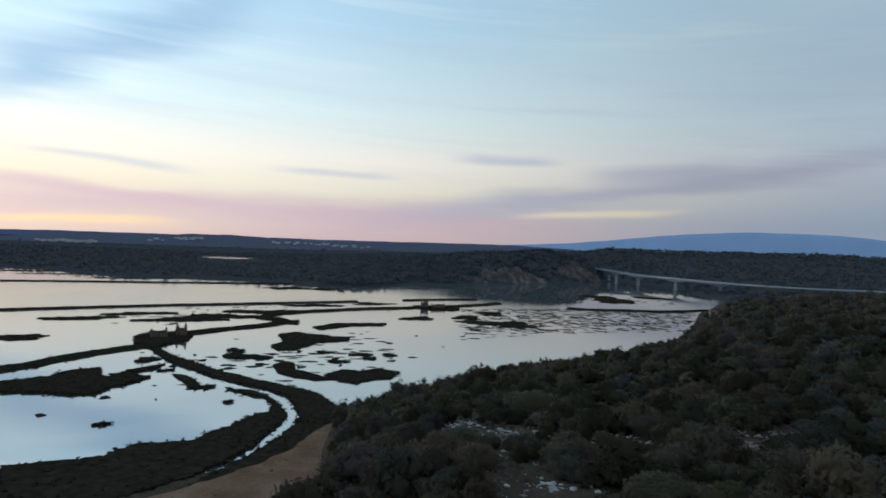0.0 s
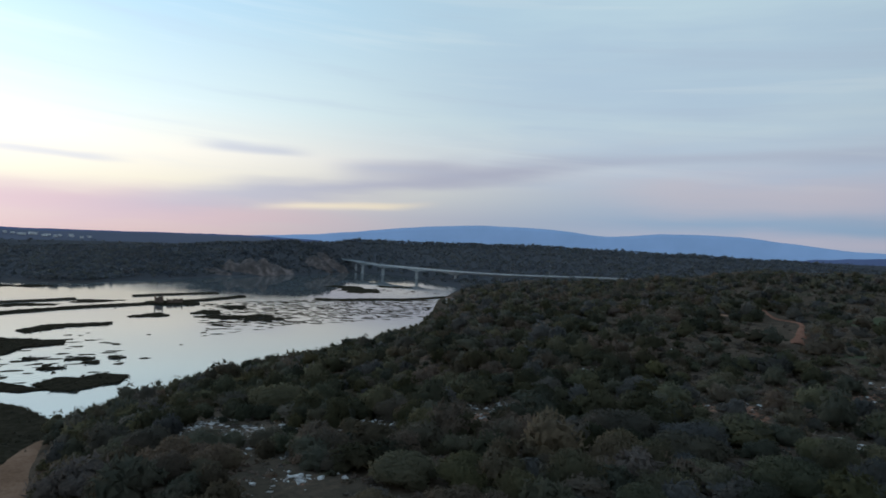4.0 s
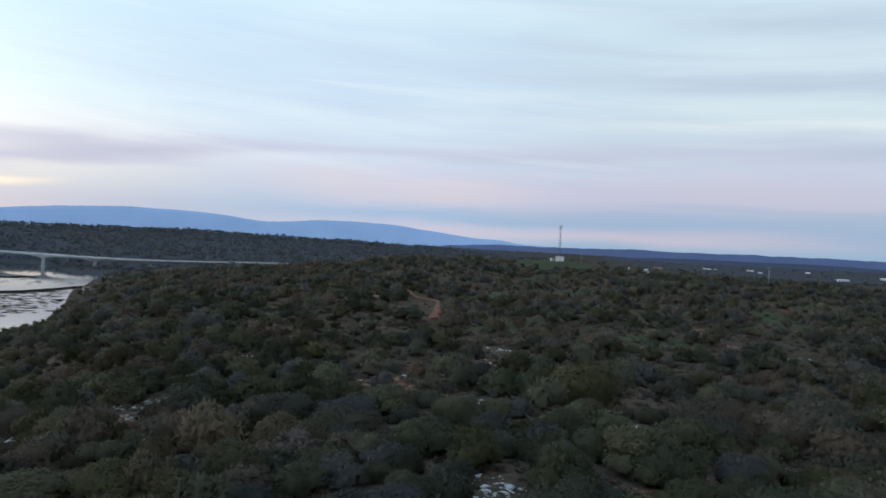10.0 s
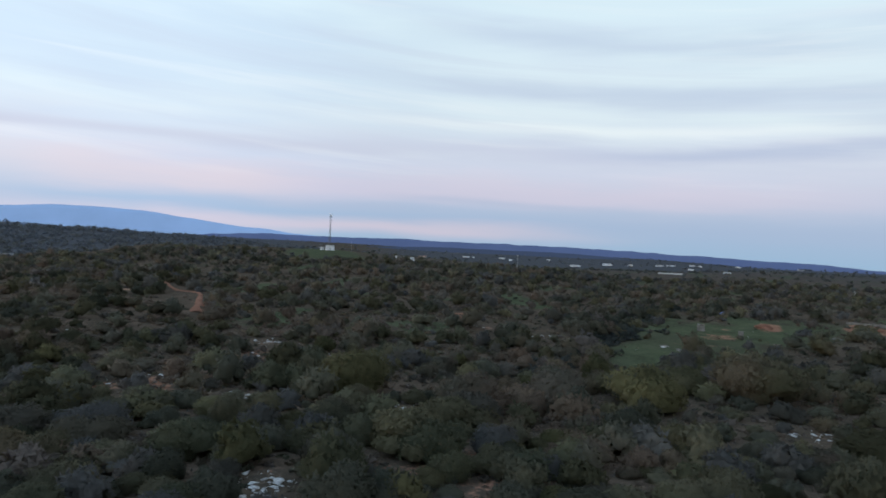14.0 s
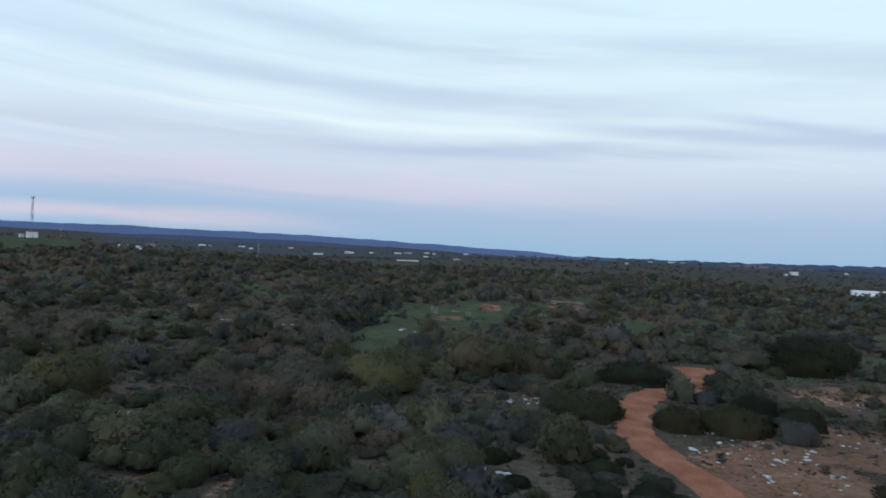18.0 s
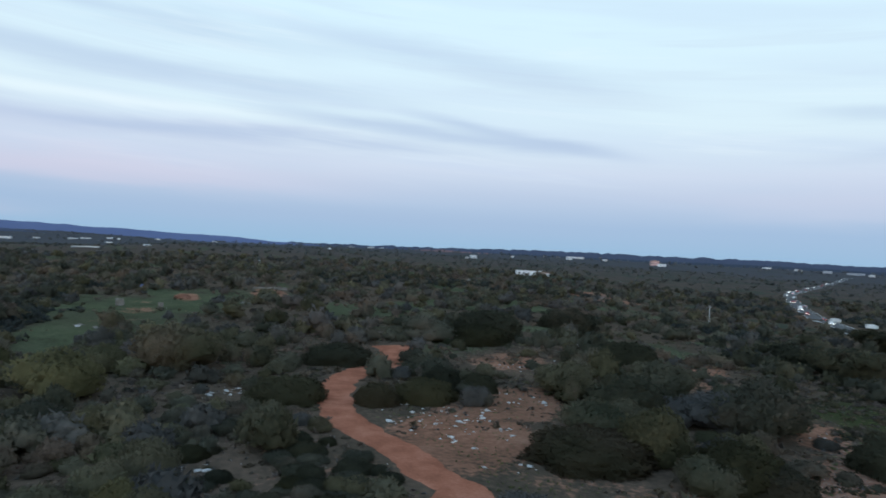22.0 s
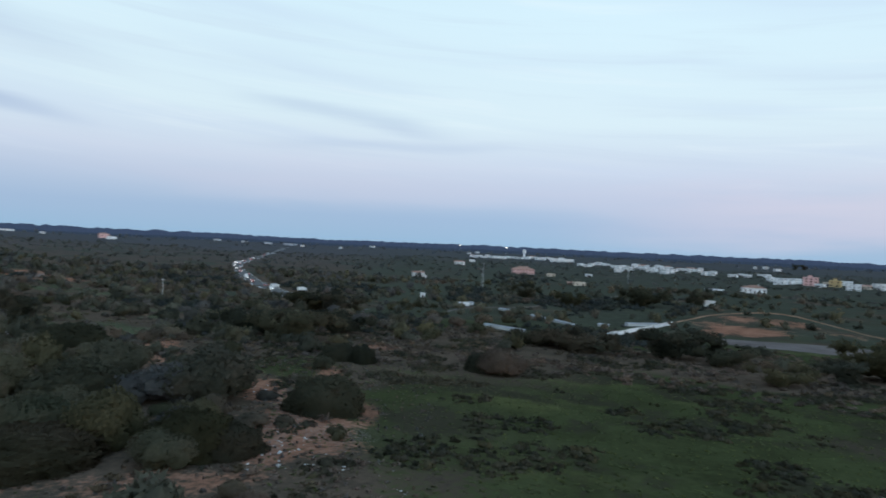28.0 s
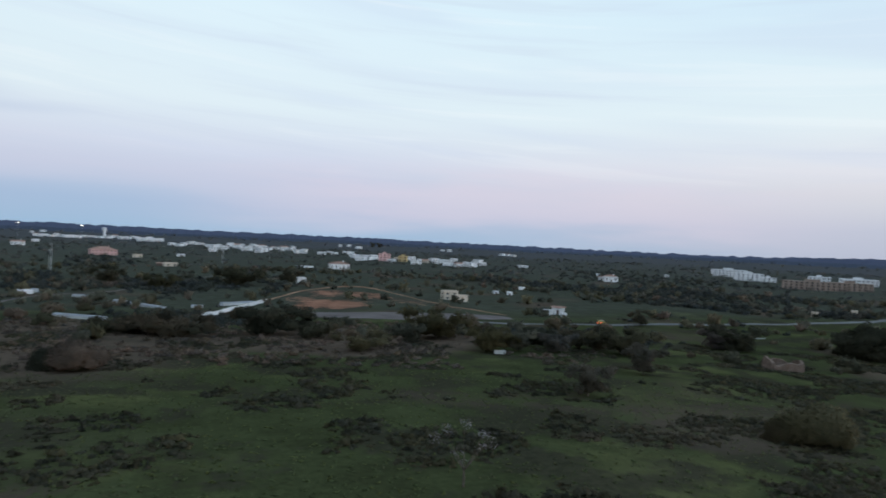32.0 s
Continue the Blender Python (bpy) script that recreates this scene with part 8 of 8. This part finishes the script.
    house(128.04, 2400, 13.5, 4.7, "small white house on the far plain", PAINT, "flat", None, 0, 1)
    house(129.19, 2400, 13.5, 4.7, "small white house on the far plain", PAINT, "flat", None, -30, 1)
    house(130.14, 1658, 14.0, 7.6, "small white house on the far plain", PAINT, "flat", None, -25, 1)
    house(130.87, 1841, 31.0, 3.6, "small white house on the far plain", PAINT, "flat", None, 15, 1)
    house(99.55, 2400, 13.5, 4.7, "small white house on the far plain", PAINT, "flat", None, 20, 1)
    house(125.21, 1504, 6.3, 3.0, "small white house on the far plain", PAINT, "flat", None, 0, 1)
    house(133.19, 1745, 9.8, 3.4, "small white house on the far plain", PAINT, "flat", None, -20, 1)
    house(109.04, 1074, 4.5, 2.1, "small white house on the far plain", PAINT, "flat", None, 10, 1)
    house(137.26, 1682, 20.7, 10.3, "pale pink house on the plain", PINK, "hip", None, 12, 1)
    house(137.84, 1596, 19.6, 5.6, "low pale annexe beside the house", PAINT, "flat", None, 0, 1)
    house(145.74, 2378, 21.9, 4.4, "long low white building on the far plain", PAINT, "flat", None, -15, 1)
    house(147.94, 2400, 18.9, 4.4, "long low white building on the far plain", PAINT, "flat", None, -15, 1)
    house(149.87, 2111, 25.0, 5.2, "long low white building on the far plain", PLASTIC, "flat", None, 0, 1)
    house(151.74, 1958, 33.5, 4.8, "long low white building on the far plain", PLASTIC, "flat", None, -15, 1)
    house(152.76, 1861, 12.2, 4.6, "long low white building on the far plain", PAINT, "flat", None, 0, 1)
    house(156.07, 1831, 9.6, 4.5, "long low white building on the far plain", PAINT, "flat", None, -15, 1)
    house(158.81, 2244, 20.7, 5.5, "long low white building on the far plain", PAINT, "flat", None, 0, 1)
    house(162.98, 538, 9.4, 3.3, "white cottage with a tiled roof in the fields", PAINT, "gable", None, 10, 1)
    house(163.54, 511, 3.6, 2.2, "small white shed beside the cottage", PAINT, "flat", None, 0, 1)
    house(166.60, 925, 13.0, 4.9, "white house with a tiled roof", PAINT, "gable", None, -15, 1)
    house(167.69, 1071, 9.4, 3.8, "small white house among the trees", PAINT, "flat", None, 0, 1)
    house(172.22, 697, 22.5, 5.5, "large peach-coloured villa with a hipped tiled roof", PINK, "hip", None, 8, 2)
    house(174.69, 660, 8.1, 2.9, "small cream outbuilding beside the villa", CREAM, "flat", None, 0, 1)
    house(177.15, 519, 9.1, 2.7, "low cream farmhouse in the fields", CREAM, "flat", None, 12, 1)
    house(176.42, 528, 5.6, 1.9, "stone farm shed with tiled roof", BRICKY, "gable", None, 0, 1)
    house(177.92, 713, 7.5, 2.5, "white farm shed with flat roof", PAINT, "flat", None, 0, 1)
    house(167.12, 290, 5.1, 1.3, "low white farm shed with a flat roof", PAINT, "flat", None, 10, 1)
    house(163.47, 325, 2.3, 2.3, "small white gatehouse by the lane", PAINT, "flat", None, 0, 1)
    house(187.71, 369, 4.9, 3.2, "small plain white hut in the field", PAINT, "flat", None, 15, 1)
    house(200.77, 296, 6.8, 3.9, "cream two-storey house with a balcony front", CREAM, "flat", None, 20, 2)
    house(201.84, 290, 5.1, 2.8, "cream wing of the house with a terrace", CREAM, "flat", None, 20, 1)
    house(209.54, 258, 3.6, 1.8, "white bungalow beside the road", PAINT, "flat", None, -10, 1)
    house(210.41, 260, 4.6, 3.0, "white house beside the road", PAINT, "gable", None, -10, 1)
    house(210.91, 251, 2.2, 1.1, "small white shed in the garden", PAINT, "flat", None, 0, 1)
    house(204.90, 359, 3.1, 1.3, "small white house among the trees", PAINT, "flat", None, 0, 1)
    house(206.10, 346, 3.0, 1.5, "small white house among the trees", PAINT, "flat", None, 0, 1)
    house(207.22, 396, 6.3, 1.7, "low white house in the fields", PAINT, "flat", None, 20, 1)
    house(190.93, 554, 16.5, 4.4, "white villa with a tiled roof", PAINT, "hip", None, 10, 1)
    house(188.02, 554, 13.6, 1.1, "long low white wall block", PAINT, "flat", None, 0, 1)
    house(213.97, 559, 5.9, 3.4, "white country house with tiled roof", PAINT, "gable", None, 0, 1)
    house(214.68, 552, 10.7, 4.8, "white villa with a tiled roof among dark trees", PAINT, "hip", None, 12, 1)
    house(213.71, 691, 5.5, 1.8, "small white shed beside the houses", PAINT, "flat", None, 0, 1)
    house(230.20, 347, 3.0, 2.4, "small beige hut beside the country road", CREAM, "flat", None, 0, 1)
    house(232.75, 375, 2.6, 2.6, "small beige hut beside the country road", CREAM, "flat", None, 0, 1)
    house(207.13, 773, 13.6, 2.4, "long low white building", PAINT, "flat", None, 0, 1)
    house(219.25, 733, 3.9, 2.6, "small white house among the trees", PAINT, "flat", None, 0, 1)
    rng = random.Random(21)
    town(rng, 167.58, 171.31, 1480, 60, 15, 6.0, (PAINT,))
    town(rng, 171.30, 174.69, 1500, 50, 13, 6.0, (PAINT,))
    town(rng, 177.01, 179.84, 1190, 60, 6, 6.3, (PAINT,))
    town(rng, 180.06, 184.63, 1080, 110, 22, 7.6, (PAINT,))
    town(rng, 183.24, 188.19, 1050, 80, 14, 6.4, (PAINT,))
    town(rng, 188.93, 192.11, 1000, 60, 5, 4.4, (PAINT,))
    town(rng, 191.97, 194.10, 850, 40, 6, 6.7, (PAINT,))
    town(rng, 195.35, 198.86, 800, 40, 7, 5.6, (PAINT, PAINT, PINK, CREAM))
    town(rng, 199.12, 203.64, 795, 45, 15, 6.3, (PAINT,))
    town(rng, 190.82, 192.79, 1500, 80, 3, 6.6, (PAINT,))
    town(rng, 204.82, 206.56, 1500, 80, 3, 5.3, (PAINT,))
    town(rng, 199.79, 200.80, 1500, 60, 2, 6.6, (PAINT,))
    town(rng, 167.20, 169.39, 1700, 90, 3, 6.0, (PAINT,))
    block_of_flats(175.57, 1358, 47.6, 6.0, "long low white hall at the edge of the town", 1, PAINT, 0, 14.0)
    block_of_flats(194.85, 800, 14.0, 9.1, "pink apartment block in the town", 3, PINK, 10)
    block_of_flats(196.50, 800, 11.2, 6.3, "ochre apartment block in the town", 2, OCHRE, -10)
    block_of_flats(224.02, 877, 38.5, 8.5, "white three-storey apartment block", 3, PAINT, 12)
    block_of_flats(225.48, 795, 27.9, 7.7, "white apartment block with balconies", 3, PAINT, 12)
    block_of_flats(226.90, 768, 13.5, 4.7, "low white building beside the flats", 2, PAINT, 12)
    block_of_flats(230.03, 662, 49.4, 7.0, "long unfinished beige building with open window bays", 3, BEIGE, 8, 14.0)
    block_of_flats(232.42, 668, 32.2, 6.4, "beige wing of the unfinished building", 3, BEIGE, 8, 14.0)
    block_of_flats(230.38, 852, 22.4, 6.0, "white block behind the unfinished building", 2, PAINT, 0)
    block_of_flats(232.94, 834, 36.6, 5.9, "white block behind the unfinished building", 2, PAINT, 0)
    water_tower(172.27, 1480, 20.8)
    long_shed(((170.37, 280), (172.19, 274)), 2.4, 1.2, "long low greenhouse with a pale film roof", PLASTIC, "greenhouse")
    long_shed(((173.27, 255), (176.71, 231)), 2.4, 1.2, "long low greenhouse with a pale film roof", PLASTIC, "greenhouse")
    long_shed(((178.87, 236), (179.83, 236)), 2.2, 1.1, "short low greenhouse with pale film", PLASTIC, "greenhouse")
    long_shed(((181.25, 242), (183.76, 249)), 2.2, 1.1, "long low greenhouse beside the boundary wall", PLASTIC, "greenhouse")
    long_shed(((169.19, 202), (172.53, 192)), 2.2, 1.1, "long pale shed roof among trees", PLASTIC, "greenhouse")
    long_shed(((166.81, 299), (167.95, 297)), 3, 1.6, "short pale shed among the trees", PLASTIC, "greenhouse")
    free_wall("boundary_wall", "long whitewashed boundary wall beside the track", ((179.49, 203), (182.22, 228), (184.94, 257)), 1.15)
    free_wall("stone_wall", "low pale stone wall on the rise", ((102.77, 252), (105.62, 253)), 0.7, 0.4, OLDSTONE, False)
    free_wall("boundary_wall", "long grey boundary wall on the plain", ((89.04, 673), (91.03, 671)), 1.4, 0.5, CONCRETE)
    mound(104.3, 238, 3.4, 1.8, 1.1, PATHSOIL, "heap of red earth and rubble below the stone wall", 5)
    mound(97.3, 214, 2.2, 1.3, 1.1, PATHSOIL, "heap of broken red bricks and earth", 6)
    mound(102.2, 196, 1.3, 0.7, 0.4, OLDSTONE, "heap of pale rubble below the wall", 7, "rubble_pile")
    mound(89.9, 150, 1.0, 0.4, 0.35, OLDSTONE, "heap of pale rubble in the grass", 8, "rubble_pile")
    mound(91.0, 146, 0.6, 0.5, 0.4, OLDSTONE, "small heap of pale rubble", 9, "rubble_pile")
    ruin(92.6, 192, 1.3, 2.6, 0.9, 20, "broken pale stone pillar of a ruined shed", OLDSTONE, False)
    ruin(95.6, 184, 0.7, 2.2, 0.6, 0, "stump of a pale stone gatepost", OLDSTONE, False)
    ruin(228.2, 152, 6.0, 2.8, 4.5, 25, "roofless brick ruin with a broken gable")
    ruin(-25.0, 303, 6, 3.6, 4, 10, "ruined salt works house on the dyke", BRICKY, True, 0.7)
    ruin(-23.3, 308, 3.5, 4.6, 3.5, -15, "small gabled ruin on the dyke", BRICKY, True, 0.7)
    ruin(-2.9, 458, 4.5, 5.6, 4, 5, "ruined tide mill tower on the dyke", BRICKY, True, 0.6)
    ruin(-1.7, 459, 9, 3.0, 5, 5, "roofless wing of the ruined tide mill", BRICKY, True, 0.6)
    house(21.6, 505, 6.5, 3.0, "small pale hut by the river bank", CONCRETE, "gable", None, 20)
    tarpaulin(94.2, 240, 4.4, 1.2)
    stake(6.2, 405, 7.0)
    fallen_pole(225.7, 213, 9.0)
    water_trough(205.5, 132, 2.2)
    tree(202.81, 46.9, 4.4, 3.0, "young almond tree in pale blossom", BLOSSOM, 5, 420, 0.09, True)
    tree(217.74, 118, 5.2, 4.6, "rounded grey-green olive tree in the meadow", LEAF_GREY, 60, 1100, 0.15)
    tree(213.25, 91, 4.8, 4.4, "thin greyish tree in the meadow", LEAF_GREY, 61, 1100, 0.15)
    tree(185.41, 160, 6.2, 11.9, "wide dark evergreen tree below the wall", LEAF_DARK, 62, 1100, 0.36)
    tree(193.23, 131, 3.0, 6.9, "low brownish tree at the meadow edge", LEAF, 63, 1100, 0.21)
    tree(197.19, 146, 4.4, 6.4, "brownish tree at the meadow edge", LEAF, 64, 1100, 0.19)
    tree(199.78, 156, 6.5, 10.2, "dark evergreen tree beside the yard", LEAF_DARK, 65, 1100, 0.31)
    tree(204.75, 134, 4.7, 7.0, "dark evergreen tree at the meadow edge", LEAF_DARK, 66, 1100, 0.21)
    tree(206.83, 138, 4.4, 6.1, "brownish tree at the meadow edge", LEAF, 67, 1100, 0.18)
    tree(208.69, 147, 4.4, 4.4, "dark evergreen tree at the meadow edge", LEAF_DARK, 68, 1100, 0.15)
    tree(210.43, 139, 3.7, 5.4, "grey tree at the meadow edge", LEAF_GREY, 69, 1100, 0.16)
    tree(213.06, 150, 4.0, 7.9, "dark evergreen tree at the meadow edge", LEAF_DARK, 70, 1100, 0.24)
    tree(215.91, 144, 5.1, 8.9, "dark evergreen tree at the meadow edge", LEAF_DARK, 71, 1100, 0.27)
    tree(217.27, 233, 5.3, 5.3, "dark evergreen tree beside the road", LEAF_DARK, 72, 1100, 0.16)
    tree(224.71, 187, 5.6, 9.8, "dark tree behind the ruin", LEAF_DARK, 73, 1100, 0.29)
    tree(223.44, 187, 4.9, 6.6, "grey tree behind the ruin", LEAF_GREY, 74, 1100, 0.20)
    tree(233.88, 194, 6.8, 10.2, "dark evergreen tree beside the ruin", LEAF_DARK, 75, 1100, 0.31)
    tree(177.31, 157, 3.0, 12.4, "dark thicket tree below the greenhouses", LEAF_DARK, 76, 1100, 0.37)
    tree(173.97, 162, 2.6, 8.5, "dark thicket tree below the greenhouses", LEAF_DARK, 77, 1100, 0.26)
    tree(189.26, 151, 4.0, 7.9, "dark evergreen tree below the earth bank", LEAF_DARK, 78, 1100, 0.24)
    tree(182.62, 340, 7.8, 14.9, "dark evergreen tree by the fields", LEAF_DARK, 79, 1100, 0.45)
    tree(186.54, 365, 8.3, 11.5, "dark evergreen tree beside the white hut", LEAF_DARK, 80, 1100, 0.35)
    tree(176.51, 327, 6.3, 10.3, "dark evergreen tree in the field", LEAF_DARK, 81, 1100, 0.31)
    tree(172.57, 360, 7.6, 9.5, "dark evergreen tree in the field", LEAF_DARK, 82, 1100, 0.28)
    tree(153.20, 242, 5.5, 10.6, "dark evergreen tree beside the road", LEAF_DARK, 83, 1100, 0.32)
    tree(155.94, 232, 6.1, 12.2, "dark evergreen tree beside the road", LEAF_DARK, 84, 1100, 0.37)
    tree(154.59, 238, 5.0, 10.4, "dark evergreen tree beside the road", LEAF_DARK, 85, 1100, 0.31)
    tree(152.40, 139, 4.9, 11.0, "dark evergreen tree at the foot of the slope", LEAF_DARK, 86, 1100, 0.33)
    tree(156.26, 157, 4.1, 9.6, "dark evergreen tree at the foot of the slope", LEAF_DARK, 87, 1100, 0.29)
    tree(149.08, 152, 4.8, 10.6, "dark evergreen tree at the foot of the slope", LEAF_DARK, 88, 1100, 0.32)
    tree(193.78, 1500, 12.5, 9.0, "tall dark pine on the skyline", LEAF_DARK, 89, 1100, 0.39)
    tree(194.37, 1500, 11.0, 8.0, "tall dark pine on the skyline", LEAF_DARK, 90, 1100, 0.39)
    street_lamp(166.56, 1500, 26.0)
    street_lamp(170.70, 1500, 24.0)
    far_town(-33.7, -29.7, -0.85, -0.8, 22, 1)
    far_town(-24.2, -21.8, -0.36, -0.3, 10, 2)
    far_town(-16.3, -8.0, -0.34, -0.52, 20, 3)
    far_town(-26.0, -24.8, -0.5, -0.5, 3, 4)


# ---- build ----
set_patches()
# the worn stony ground at the foot of the meadow
patch("soil", 28.5, -56.0, 5.5, 12.0, 0.85, -153.0)
patch("soil", 33.0, -66.0, 4.5, 9.0, 0.75, -153.0)
patch("grass", 150.0, -2.0, 9.0, 30.0, 0.62, -91.0)
# stony openings in the scrub of the hill
for x, y in STONY:
    r = math.hypot(x, y)
    patch("soil", x, y, 2.2, 4.0, 0.42, -math.degrees(math.atan2(x, y)))
    patch("stone", x, y, 2.0, 3.5, 0.4, -math.degrees(math.atan2(x, y)))
    CLEAR.extend((x * (1 - k / r), y * (1 - k / r), 1.6) for k in (-1.0, 2.0, 5.0))
# the cut earth bank above the gravel yard, and the green field beside the country road
for b, r, w, d, k in ((187.6, 268, 9, 12, 0.52), (190.0, 284, 12, 10, 0.62), (193.5, 284, 14, 10, 0.56), (197.5, 268, 12, 12, 0.5), (201.5, 254, 10, 8, 0.47), (205.0, 244, 8, 5, 0.45)):
    patch("soil", *polar(b, r), w, d, k, -b)
    CLEAR.append((*polar(b, r), w * 0.9))
for b, r in ((215, 292), (219, 300), (223, 296), (227, 290), (231, 300)):
    patch("grass", *polar(b, r), 16, 30, 0.95, -b)
    CLEAR.extend((*polar(b, r + k), 14) for k in (-18, 0, 18))
patch("stone", 240.0, -221.0, 9.0, 20.0, 0.7, -132.6)
patch("stone", 256.0, -236.0, 8.0, 20.0, 0.7, -132.6)
patch("grass", 185.0, 0.0, 60.0, 6.0, 0.62, -4.0)
patch("grass", 430.0, 245.0, 60.0, 30.0, 0.9, 30.0)
build_ground()
build_water()
build_pond()
build_distance()
dykes = build_marsh()
build_cliff()
build_viaduct()
build_tracks()
build_road()
build_things()
set_bushes()
set_groves()
build_shrub_kinds()
for spec in BIG:
    place_shrub(*spec)
build_rocks()
tufts_along(dykes)
build_scrub()
build_fringe()
build_herbs()
for k, root in enumerate(SHRUBS):   # the patterns themselves stand among the others
    x, y = polar(40 + 9 * k, 62)
    root.location, root.scale = (x, y, gz(x, y) - 0.08), (1.6, 1.6, 1.4)
